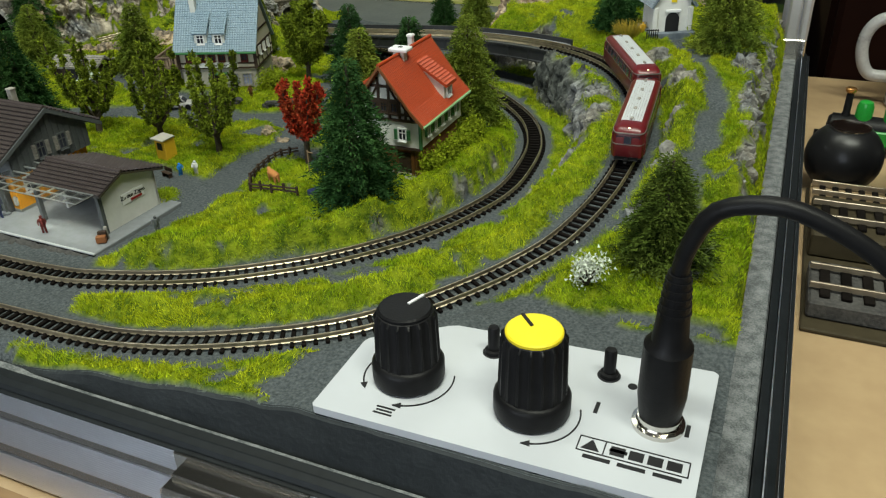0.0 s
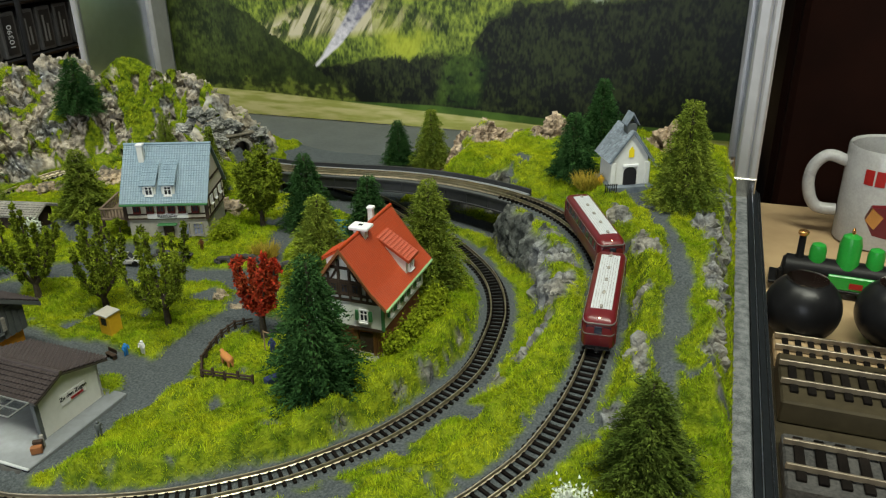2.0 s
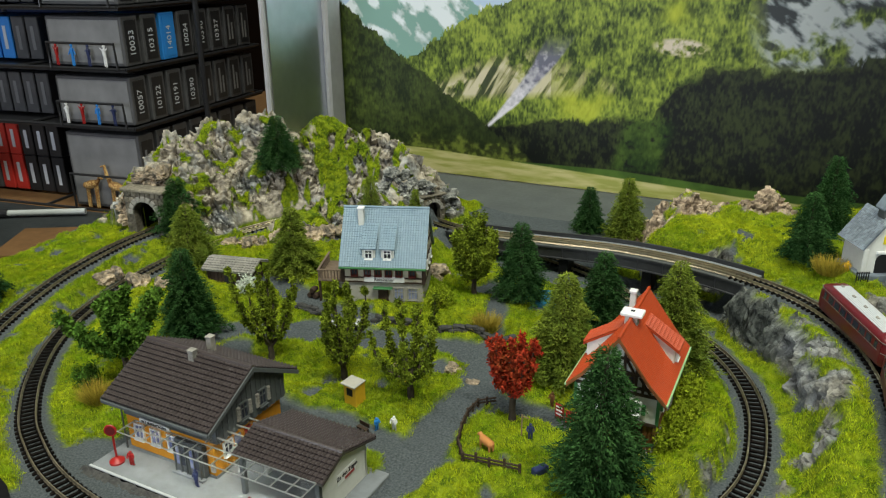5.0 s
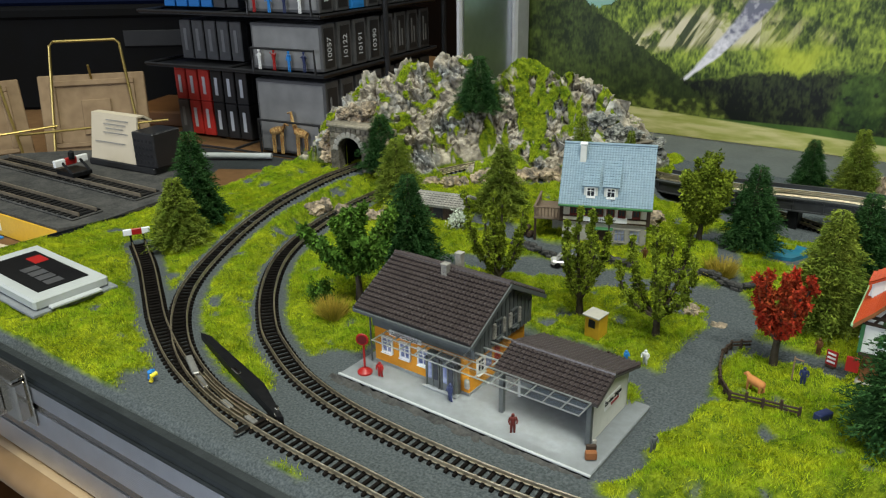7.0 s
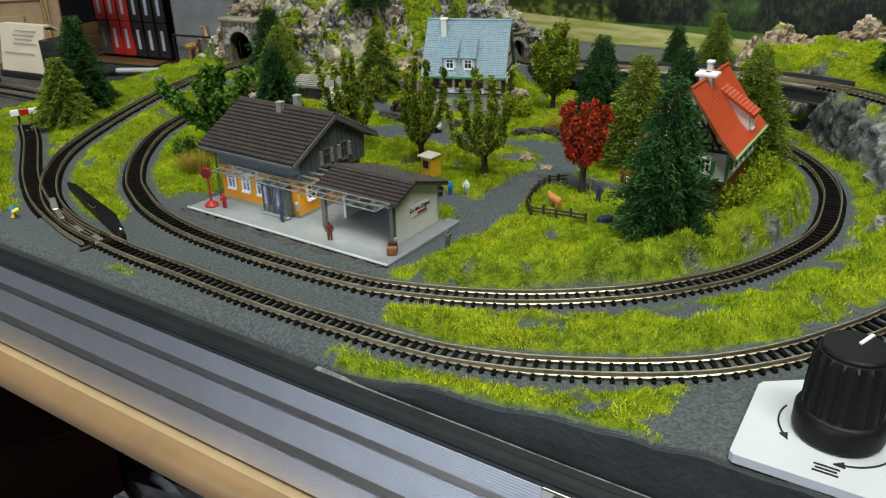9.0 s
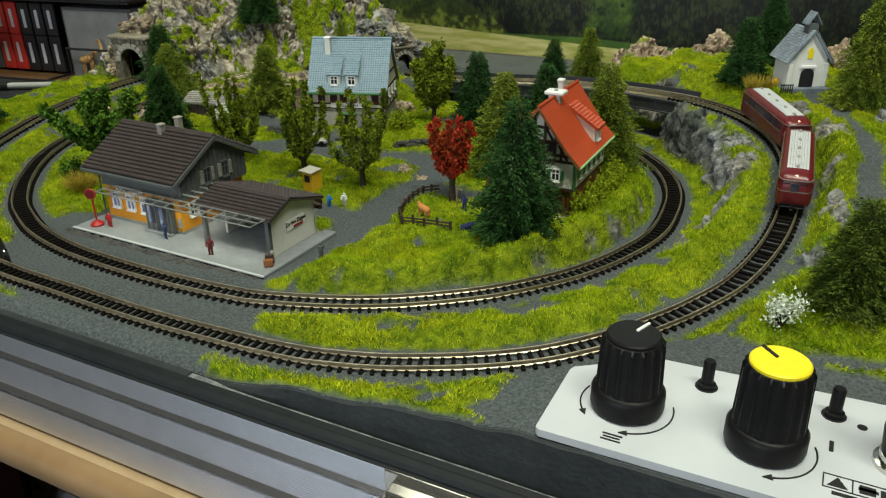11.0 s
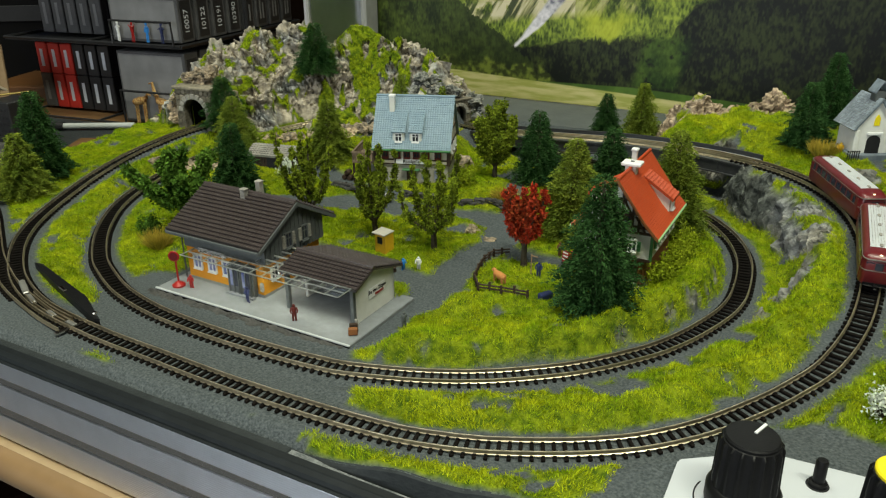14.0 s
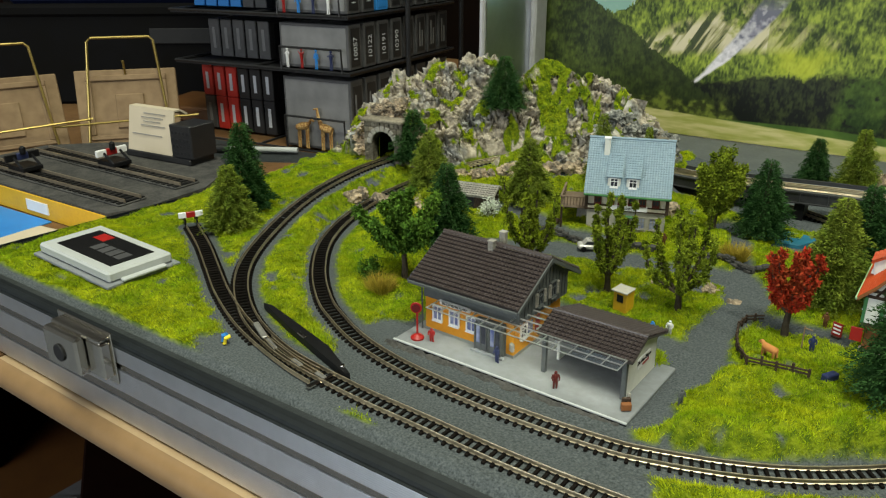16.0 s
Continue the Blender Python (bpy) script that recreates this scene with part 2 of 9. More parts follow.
DARKBLUE = material("dark_blue_card", (0.003, 0.006, 0.022), 0.85, second=(0.0035, 0.007, 0.026), size=0.03, spec=0.1)
BOXWHITE = material("milky_plastic", (0.46, 0.48, 0.48), 0.35, second=(0.42, 0.44, 0.44), size=0.01)
KIOSK = material("kiosk_yellow", (0.68, 0.40, 0.02), 0.55, second=(0.6, 0.34, 0.02), size=0.002)
PAPER = material("cream_paper", (0.56, 0.48, 0.37), 0.75, second=(0.50, 0.43, 0.32), size=0.02)
CARD = material("brown_cardboard", (0.17, 0.09, 0.038), 0.8, second=(0.12, 0.062, 0.026), size=0.01)
PLY = material("pale_relief_board", (0.27, 0.185, 0.108), 0.75, second=(0.19, 0.125, 0.072), size=0.01, bump=0.0003)
BRASSWIRE = material("brass_wire", (0.42, 0.31, 0.10), 0.35, 0.8)
BOXGREY = material("grey_blister_box", (0.055, 0.055, 0.058), 0.35, second=(0.085, 0.085, 0.09), size=0.01)
BOXRED = material("red_box", (0.52, 0.03, 0.025), 0.4, second=(0.46, 0.03, 0.02), size=0.01)
BOXBLACK = material("black_box", (0.02, 0.02, 0.022), 0.35)
BOXDARK = material("matt_black_card", (0.0045, 0.0042, 0.0040), 0.9, second=(0.005, 0.005, 0.006), size=0.02, spec=0.08)
BOXINSIDE = material("pale_box_liner", (0.20, 0.20, 0.205), 0.4, second=(0.12, 0.12, 0.125), size=0.02)
GIRAFFE = material("tan_spotted_paint", (0.55, 0.36, 0.14), 0.6, second=(0.25, 0.12, 0.04), size=0.0022, contrast=0.8)
CERAMIC = material("white_ceramic", (0.42, 0.41, 0.40), 0.18)
LOCOGREEN = material("bright_green_enamel", (0.02, 0.30, 0.04), 0.3)
COPPER = material("copper_brass", (0.70, 0.36, 0.12), 0.25, 0.9)
BALLBLACK = material("satin_black_ball", (0.012, 0.012, 0.013), 0.33, spec=0.28)
# the room's gloom is put into this near-black wall colour
GLOOMWALL = material("gloom_wall_colour", (0.018, 0.010, 0.007), 0.85, spec=0.02, second=(0.014, 0.010, 0.009), size=0.08)
CEILING = material("grey_ceiling_paint", (0.14, 0.14, 0.135), 0.9, second=(0.18, 0.18, 0.175), size=0.08)
FLOORMAT = material("pale_floor_tiles", (0.27, 0.285, 0.32), 0.20, second=(0.21, 0.225, 0.26), size=0.06, spec=0.9)
HEADLIGHT = glow("warm_headlight", (1.0, 0.86, 0.55), 2.5)
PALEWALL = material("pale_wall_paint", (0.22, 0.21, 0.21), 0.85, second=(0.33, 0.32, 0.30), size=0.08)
PORTALSTONE = material("dark_masonry", (0.10, 0.090, 0.070), 0.9, second=(0.25, 0.22, 0.17), size=0.0016, bump=0.0003, spread=0.3, spec=0.15)
ALU_SATIN = material("satin_aluminium", (0.58, 0.57, 0.58), 0.5, 0.6, second=(0.48, 0.47, 0.48), size=0.01)
DARKOLIVE = material("dark_olive_board", (0.034, 0.027, 0.015), 0.7, second=(0.055, 0.044, 0.025), size=0.006, bump=0.0002)
DARKPAINT = material("dark_grey_board_paint", (0.020, 0.024, 0.026), 0.6, second=(0.034, 0.039, 0.042), size=0.004, bump=0.0003, bump_size=0.0015, spec=0.25)
DARKSTEEL = material("dark_grey_bridge_paint", (0.030, 0.031, 0.034), 0.5, second=(0.045, 0.046, 0.050), size=0.004, spec=0.3)
GREYPLASTER = material("pale_grey_render", (0.42, 0.40, 0.35), 0.8, second=(0.34, 0.32, 0.28), size=0.0025, bump=0.0001)

# ---- mesh tools ----
class Shape:
    """Collects points and faces of one mesh."""

    def __init__(self):
        self.v, self.f = [], []

    def add(self, points, faces):
        n = len(self.v)
        self.v.extend(tuple(p) for p in points)
        self.f.extend(tuple(n + i for i in f) for f in faces)
        return self

    def box(self, x0, y0, z0, x1, y1, z1, bevel=0.0, m=None):
        """A box with chamfered edges."""
        b = min(bevel, 0.45 * min(abs(x1 - x0), abs(y1 - y0), abs(z1 - z0)))
        if b <= 0:
            p = [(x, y, z) for z in (z0, z1) for y in (y0, y1) for x in (x0, x1)]
            f = [(0, 2, 3, 1), (4, 5, 7, 6), (0, 1, 5, 4), (2, 6, 7, 3), (0, 4, 6, 2), (1, 3, 7, 5)]
        else:
            p, key = [], {}
            for i, (x, sx) in enumerate(((x0, 1), (x1, -1))):
                for j, (y, sy) in enumerate(((y0, 1), (y1, -1))):
                    for k, (z, sz) in enumerate(((z0, 1), (z1, -1))):
                        key[i, j, k, 0] = len(p)
                        p.append((x, y + sy * b, z + sz * b))
                        key[i, j, k, 1] = len(p)
                        p.append((x + sx * b, y, z + sz * b))
                        key[i, j, k, 2] = len(p)
                        p.append((x + sx * b, y + sy * b, z))
            f = []
            K = lambda i, j, k, a: key[i, j, k, a]
            for e in (0, 1):
                f.append((K(e, 0, 0, 0), K(e, 1, 0, 0), K(e, 1, 1, 0), K(e, 0, 1, 0)))
                f.append((K(0, e, 0, 1), K(1, e, 0, 1), K(1, e, 1, 1), K(0, e, 1, 1)))
                f.append((K(0, 0, e, 2), K(1, 0, e, 2), K(1, 1, e, 2), K(0, 1, e, 2)))
            for a in (0, 1):
                for c in (0, 1):
                    f.append((K(a, c, 0, 0), K(a, c, 1, 0), K(a, c, 1, 1), K(a, c, 0, 1)))
                    f.append((K(a, 0, c, 0), K(a, 1, c, 0), K(a, 1, c, 2), K(a, 0, c, 2)))
                    f.append((K(0, a, c, 1), K(1, a, c, 1), K(1, a, c, 2), K(0, a, c, 2)))
                    for d in (0, 1):
                        f.append((K(a, c, d, 0), K(a, c, d, 1), K(a, c, d, 2)))
        if m is not None:
            p = [m @ Vector(q) for q in p]
        return self.add(p, f)

    def tube(self, path, radius, sides=8, caps=True):
        """A round bar along a path; radius is one number or one for each point."""
        pts = [Vector(p) for p in path]
        rad = radius if isinstance(radius, (list, tuple)) else [radius] * len(pts)
        p, f = [], []
        up = Vector((0.13, 0.07, 1)).normalized()
        for i, q in enumerate(pts):
            d = (pts[min(i + 1, len(pts) - 1)] - pts[max(i - 1, 0)]).normalized()
            a = d.cross(up)
            if a.length < 0.05:
                a = d.cross(Vector((1, 0.2, 0)))
            a.normalize()
            b = d.cross(a)
            for k in range(sides):
                w = 2 * math.pi * k / sides
                p.append(q + rad[i] * (math.cos(w) * a + math.sin(w) * b))
        for i in range(len(pts) - 1):
            for k in range(sides):
                n = (k + 1) % sides
                f.append((i * sides + k, i * sides + n, (i + 1) * sides + n, (i + 1) * sides + k))
        if caps:
            f.append(tuple(range(sides)))
            f.append(tuple((len(pts) - 1) * sides + k for k in range(sides)))
        return self.add(p, f)

    def turned(self, profile, sides=24, at=(0, 0, 0), m=None):
        """A turned form: profile of (radius, height)."""
        p, f = [], []
        for r, z in profile:
            for k in range(sides):
                w = 2 * math.pi * k / sides
                p.append(Vector((at[0] + r * math.cos(w), at[1] + r * math.sin(w), at[2] + z)))
        for i in range(len(profile) - 1):
            for k in range(sides):
                n = (k + 1) % sides
                f.append((i * sides + k, i * sides + n, (i + 1) * sides + n, (i + 1) * sides + k))
        f.append(tuple(range(sides)))
        f.append(tuple((len(profile) - 1) * sides + k for k in range(sides)))
        if m is not None:
            p = [m @ q for q in p]
        return self.add(p, f)

    def slab(self, outline, z0, z1):
        """An upright prism over an outline of (x, y)."""
        n = len(outline)
        p = [(x, y, z0) for x, y in outline] + [(x, y, z1) for x, y in outline]
        f = [tuple(range(n)), tuple(range(n, 2 * n))] + [(i, (i + 1) % n, n + (i + 1) % n, n + i) for i in range(n)]
        return self.add(p, f)

    def prism(self, outline, a, b, axis="y"):
        """A prism whose outline lies across an axis: (x, z) along y, or (y, z) along x."""
        n = len(outline)
        turn = (lambda u, w, t: (u, t, w)) if axis == "y" else (lambda u, w, t: (t, u, w))
        p = [turn(u, w, a) for u, w in outline] + [turn(u, w, b) for u, w in outline]
        f = [tuple(range(n)), tuple(range(n, 2 * n))] + [(i, (i + 1) % n, n + (i + 1) % n, n + i) for i in range(n)]
        return self.add(p, f)


def mesh_of(name, shape, mat, smooth=False):
    data = bpy.data.meshes.new(name)
    data.from_pydata(shape.v, [], shape.f)
    bm = bmesh.new()
    bm.from_mesh(data)
    bmesh.ops.recalc_face_normals(bm, faces=bm.faces)
    bm.to_mesh(data)
    bm.free()
    data.materials.append(mat)
    if smooth:
        data.polygons.foreach_set("use_smooth", [True] * len(data.polygons))
        data.set_sharp_from_angle(angle=radians(38))
    return data


def quick_mesh(name, verts, tris, mat):
    """A mesh of many triangles, straight from arrays."""
    data = bpy.data.meshes.new(name)
    n, k = len(verts), len(tris)
    data.vertices.add(n)
    data.vertices.foreach_set("co", np.asarray(verts, dtype=np.float32).ravel())
    data.loops.add(3 * k)
    data.loops.foreach_set("vertex_index", np.asarray(tris, dtype=np.int32).ravel())
    data.polygons.add(k)
    data.polygons.foreach_set("loop_start", np.arange(0, 3 * k, 3, dtype=np.int32))
    data.update(calc_edges=True)
    data.materials.append(mat)
    return data


def part(name, shape, mat, parent, label="", smooth=False):
    ob = new(name, mesh_of(name, shape, mat, smooth) if isinstance(shape, Shape) else shape)
    ob.parent = parent
    if label:
        ob["label"] = label
    return ob


def thing(name, m, label, category, group="", kind=""):
    ob = new(name)
    ob.empty_display_size = 0.01
    ob.matrix_world = m
    return tagged(ob, label, category, group, kind)


def solid(name, shape, mat, label, category, m=None, group="", kind="", smooth=False):
    ob = new(name, mesh_of(name, shape, mat, smooth) if isinstance(shape, Shape) else shape)
    if m is not None:
        ob.matrix_world = m
    return tagged(ob, label, category, group, kind)


def words(name, text, size, mat, parent, m, depth=0.0001):
    """Lettering in Blender's own font, as a mesh."""
    curve = bpy.data.curves.new(name, "FONT")
    curve.body, curve.size, curve.extrude = text, size, depth
    curve.align_x, curve.align_y = "CENTER", "CENTER"
    holder = bpy.data.objects.new(name, curve)
    scene.collection.objects.link(holder)
    bpy.context.view_layer.update()
    data = bpy.data.meshes.new_from_object(holder.evaluated_get(bpy.context.evaluated_depsgraph_get()))
    bpy.data.objects.remove(holder)
    data.materials.clear()
    data.materials.append(mat)
    ob = new(name, data)
    ob.parent = parent
    ob.matrix_basis = m
    return ob


def fuzz(points, along, length, width, rng):
    """One slim triangle at each point, along a direction: needles, blades and leaves."""
    n = len(points)
    side = np.cross(along, rng.normal(size=(n, 3)))
    side /= np.linalg.norm(side, axis=1)[:, None] + 1e-9
    side *= np.asarray(width).reshape(-1, 1) * 0.5
    verts = np.empty((n, 3, 3))
    verts[:, 0], verts[:, 1] = points - side, points + side
    verts[:, 2] = points + along * np.asarray(length).reshape(-1, 1)
    return verts.reshape(-1, 3), np.arange(3 * n).reshape(-1, 3)


def smooth_path(points, steps):
    """A curve through the points, resampled to even steps (metres)."""
    p = np.array(points, float)
    q = np.vstack([2 * p[0] - p[1], p, 2 * p[-1] - p[-2]])
    out = []
    for i in range(1, len(q) - 2):
        t = np.linspace(0, 1, 60, endpoint=False)[:, None]
        a, b, c, d = q[i - 1], q[i], q[i + 1], q[i + 2]
        out.append(0.5 * (2 * b + (c - a) * t + (2 * a - 5 * b + 4 * c - d) * t ** 2 + (3 * b - a - 3 * c + d) * t ** 3))
    out = np.vstack(out + [q[-2:-1]])
    for _ in range(3):
        out[1:-1] = 0.25 * out[:-2] + 0.5 * out[1:-1] + 0.25 * out[2:]
    s = np.concatenate([[0], np.cumsum(np.linalg.norm(np.diff(out, axis=0), axis=1))])
    grid = np.arange(0, s[-1], steps)
    return np.stack([np.interp(grid, s, out[:, k]) for k in range(3)], axis=1)


def noise_grid(x, y, size, seed, octaves=4, ridged=False):
    """Value noise on arrays, summed over octaves; about 0 to 1."""
    total, amp, norm = 0.0, 1.0, 0.0
    for o in range(octaves):
        rng = np.random.default_rng(seed + 17 * o)
        table = rng.random((64, 64))
        u, v = x / size * 2 ** o + 1000.5, y / size * 2 ** o + 1000.5
        i, j = np.floor(u).astype(int), np.floor(v).astype(int)
        fu, fv = u - i, v - j
        fu, fv = fu * fu * (3 - 2 * fu), fv * fv * (3 - 2 * fv)
        g = lambda a, b: table[a % 64, b % 64]
        n = (g(i, j) * (1 - fu) + g(i + 1, j) * fu) * (1 - fv) + (g(i, j + 1) * (1 - fu) + g(i + 1, j + 1) * fu) * fv
        if ridged:
            n = 1 - np.abs(2 * n - 1)
        total, norm, amp = total + amp * n, norm + amp, amp * 0.5
    return total / norm

# ---- the lines of the tracks (x, y, height of the track bed) ----
STEP = 0.0042
OUTER = smooth_path([(-0.272, 0.200, 0.013), (-0.275, 0.165, 0.011), (-0.272, 0.120, 0.007), (-0.256, 0.070, 0.003), (-0.226, 0.018, 0.001), (-0.188, -0.0155, 0.0),
                     (-0.145, -0.0347, 0.0), (-0.100, -0.0412, 0.0), (-0.062, -0.0430, 0.0002), (-0.0325, -0.0445, 0.0005), (-0.005, -0.0450, 0.001), (0.020, -0.0452, 0.002),
                     (0.0315, -0.0450, 0.0024), (0.043, -0.0445, 0.0029), (0.053, -0.0435, 0.0034), (0.072, -0.0398, 0.0047), (0.0885, -0.0340, 0.0058), (0.105, -0.0265, 0.0069),
                     (0.120, -0.0170, 0.0079), (0.1345, -0.0030, 0.0089), (0.1470, 0.0140, 0.0098), (0.156, 0.0285, 0.0108), (0.166, 0.0480, 0.0132), (0.1735, 0.080, 0.0167),
                     (0.1755, 0.120, 0.020), (0.172, 0.156, 0.0225), (0.161, 0.189, 0.025), (0.141, 0.219, 0.0260), (0.112, 0.2425, 0.0256), (0.074, 0.261, 0.0236),
                     (0.030, 0.2735, 0.0208), (-0.020, 0.2785, 0.0172), (-0.060, 0.2835, 0.0142), (-0.090, 0.2925, 0.0118), (-0.115, 0.307, 0.0100), (-0.135, 0.322, 0.0090)], STEP)
INNER = smooth_path([(-0.120, 0.300, 0.020), (-0.165, 0.285, 0.016), (-0.208, 0.252, 0.011), (-0.234, 0.206, 0.006), (-0.2405, 0.156, 0.002), (-0.236, 0.115, 0.0),
                     (-0.218, 0.073, 0.0), (-0.192, 0.039, 0.0), (-0.164, 0.0135, 0.0), (-0.1435, 0.001, 0.0), (-0.120, -0.0095, 0.0), (-0.092, -0.0162, 0.0), (-0.060, -0.0190, 0.0),
                     (-0.0265, -0.0195, 0.0003), (0.000, -0.0180, 0.0006), (0.0115, -0.0158, 0.0007), (0.0325, -0.0090, 0.0008), (0.052, -0.0002, 0.0010), (0.0695, 0.0113, 0.0011), (0.0865, 0.0260, 0.0010),
                     (0.103, 0.0470, 0.0005), (0.111, 0.0607, 0.0003), (0.118, 0.0770, 0.0001), (0.1250, 0.1000, 0.0),
                     (0.1265, 0.124, 0.0), (0.122, 0.160, 0.0), (0.107, 0.194, 0.0), (0.078, 0.227, 0.0), (0.048, 0.250, 0.0), (0.010, 0.279, 0.0), (-0.040, 0.298, 0.0), (-0.095, 0.312, 0.0)], STEP)
SIDING = smooth_path([(-0.303, 0.043, 0.0), (-0.270, 0.0255, 0.0), (-0.238, 0.006, 0.0), (-0.208, -0.012, 0.0), (-0.172, -0.029, 0.0), (-0.135, -0.040, 0.0), (-0.110, -0.0445, 0.0)], STEP)

X0, X1, Y0, Y1 = -0.362, 0.227, -0.0592, 0.372


def left_edge(y):
    """The case narrows a little towards its hinge."""
    return X0 + 0.10 * (y + 0.06)


def near(x, y, line):
    """Distance to a line of track, and its height there."""
    d = np.full(x.shape, 9.0)
    z = np.zeros(x.shape)
    for p in line:
        e = (x - p[0]) ** 2 + (y - p[1]) ** 2
        hit = e < d
        d[hit], z[hit] = e[hit], p[2]
    return np.sqrt(d), z


# heights of the ground away from the tracks, region by region
PLAIN = [(-0.06, 0.03, 0), (-0.10, 0.06, 0), (0.0, 0.03, 0), (0.02, 0.10, 0.0005), (-0.02, 0.09, 0.002), (-0.08, 0.09, 0.002), (0.05, 0.08, 0.003),
         (0.072, 0.12, 0.004), (0.10, 0.10, 0.004), (0.095, 0.15, 0.003), (-0.05, 0.14, 0.001), (0.0, 0.14, 0.001), (-0.08, 0.17, 0.003), (-0.035, 0.205, 0.006)]
BACK = [(0.02, 0.20, 0.001), (0.0, 0.228, 0), (0.07, 0.19, 0.002), (-0.15, 0.05, 0.001), (-0.15, 0.11, 0.002), (-0.19, 0.09, 0.002), (-0.14, 0.17, 0.003),
        (-0.19, 0.165, 0.004), (-0.205, 0.20, 0.007), (0.05, 0.245, 0), (-0.04, 0.255, 0), (-0.03, 0.33, 0), (-0.06, 0.36, 0), (0.08, 0.225, 0.001)]
FRONT = [(-0.30, -0.055, 0), (-0.10, -0.056, 0), (0.03, -0.056, 0.0015), (0.065, -0.054, 0.0048), (0.095, -0.052, 0.0085), (0.112, -0.045, 0.0115), (0.15, -0.02, 0.0134), (0.20, 0.0, 0.0134), (0.21, 0.03, 0.0140), (0.14, -0.05, 0.0134),
         (0.20, -0.05, 0.0134), (0.18, 0.02, 0.0134), (-0.33, -0.03, 0), (-0.35, 0.03, 0), (-0.29, 0.076, 0.002), (-0.32, 0.13, 0.003), (-0.31, 0.17, 0.008), (-0.255, 0.12, 0.005)]
RIGHT = [(0.20, 0.06, 0.013), (0.218, 0.06, 0.010), (0.20, 0.10, 0.026), (0.216, 0.10, 0.024), (0.206, 0.18, 0.032), (0.222, 0.14, 0.026), (0.222, 0.20, 0.028),
         (0.19, 0.22, 0.033), (0.167, 0.262, 0.034), (0.20, 0.27, 0.034), (0.222, 0.30, 0.029), (0.15, 0.30, 0.036), (0.10, 0.295, 0.034), (0.065, 0.305, 0.029), (0.030, 0.34, 0.004), (0.010, 0.320, 0.0), (-0.010, 0.300, 0.0), (0.025, 0.300, 0.004),
         (0.10, 0.34, 0.034), (0.20, 0.34, 0.031), (0.155, 0.345, 0.036), (0.062, 0.33, 0.030), (0.12, 0.18, 0.006), (0.195, 0.14, 0.031), (0.19, 0.18, 0.033)]

NX, NY = 372, 270
gy = np.linspace(Y0, Y1, NY)
gx = np.linspace(0, 1, NX)
GX = np.array([left_edge(y) + (X1 - left_edge(y)) * gx for y in gy])
GY = np.repeat(gy[:, None], NX, axis=1)
d_out, z_out = near(GX, GY, OUTER[::2])
d_in, z_in = near(GX, GY, INNER[::2])
d_sid, z_sid = near(GX, GY, SIDING[::2])
num, den = np.zeros(GX.shape), np.zeros(GX.shape)
on_bridge = np.array([not (-0.095 < p[0] < 0.105 and p[1] > 0.235) for p in OUTER])
for px, py, pz in PLAIN + BACK + FRONT + RIGHT + [tuple(p) for p in OUTER[on_bridge][::6]] + [tuple(p) for p in INNER[::6]] + [tuple(p) for p in SIDING[::6]]:
    w = 1.0 / ((GX - px) ** 2 + (GY - py) ** 2 + 3e-5) ** 1.8
    num += w * pz
    den += w
LANDZ = num / den
rough = noise_grid(GX, GY, 0.022, 3) - 0.5
d_any = np.minimum(np.minimum(d_out, d_in), d_sid)
LANDZ += rough * 0.006 * np.clip((d_any - 0.010) / 0.02, 0, 1) * np.clip(LANDZ / 0.012, 0.40, 1)
under_bridge = (GX > -0.092) & (GX < 0.112) & (GY > 0.235)


def ease(t):
    t = np.clip(t, 0, 1)
    return t * t * (3 - 2 * t)


def inside(x, y, line):
    """True within the loop that a line of track closes."""
    hit = np.zeros(x.shape, bool)
    for (ax, ay, _), (bx, by, _) in zip(line, np.roll(line, -1, axis=0)):
        if ay != by:
            hit ^= ((ay > y) != (by > y)) & (x < (bx - ax) * (y - ay) / (by - ay) + ax)
    return hit


# the bank between the two loops, steep in its upper half, and the mound inside the inner loop
in_inner, in_outer = inside(GX, GY, INNER[::2]), inside(GX, GY, OUTER[::2])
lumps = noise_grid(GX, GY, 0.014, 133, 3)
t_bank = (d_in - 0.009) / np.maximum(d_in + d_out - 0.018, 1e-4) + 0.30 * (lumps - 0.5)
k = (in_outer & ~in_inner) * ease((GX - 0.06) / 0.04) * ease((0.245 - GY) / 0.015)
LANDZ = LANDZ * (1 - k) + z_out * ease((t_bank - 0.28) / 0.42) * k
k = in_inner * ease((GX - 0.004) / 0.02) * ease((0.17 - GY) / 0.04) * ease((d_in - 0.0088) / 0.0032) * (1 - ease((d_in - 0.020) / 0.022))
LANDZ += k * (0.0022 + 0.0042 * lumps)
# the footpath between two rocky ridges beside the climbing track
RIDGE = [(0.156, 0.248), (0.168, 0.218), (0.178, 0.197), (0.189, 0.174), (0.190, 0.135), (0.191, 0.108), (0.193, 0.091), (0.190, 0.066), (0.187, 0.050)]
MOUND = [(0.206, 0.238), (0.212, 0.214), (0.2165, 0.176), (0.2165, 0.143), (0.2175, 0.110), (0.2185, 0.075), (0.2195, 0.050)]


def rise(x, y, pts, width):
    d = np.full(x.shape, 9.0)
    for (ax, ay), (bx, by) in zip(pts[:-1], pts[1:]):
        t = np.clip(((x - ax) * (bx - ax) + (y - ay) * (by - ay)) / ((bx - ax) ** 2 + (by - ay) ** 2), 0, 1)
        d = np.minimum(d, np.hypot(x - ax - t * (bx - ax), y - ay - t * (by - ay)))
    return 1 - ease(d / width)


LANDZ += rise(GX, GY, RIDGE, 0.0085) * (0.0012 + 0.0058 * lumps) + rise(GX, GY, MOUND, 0.0085) * (0.0010 + 0.0062 * lumps)
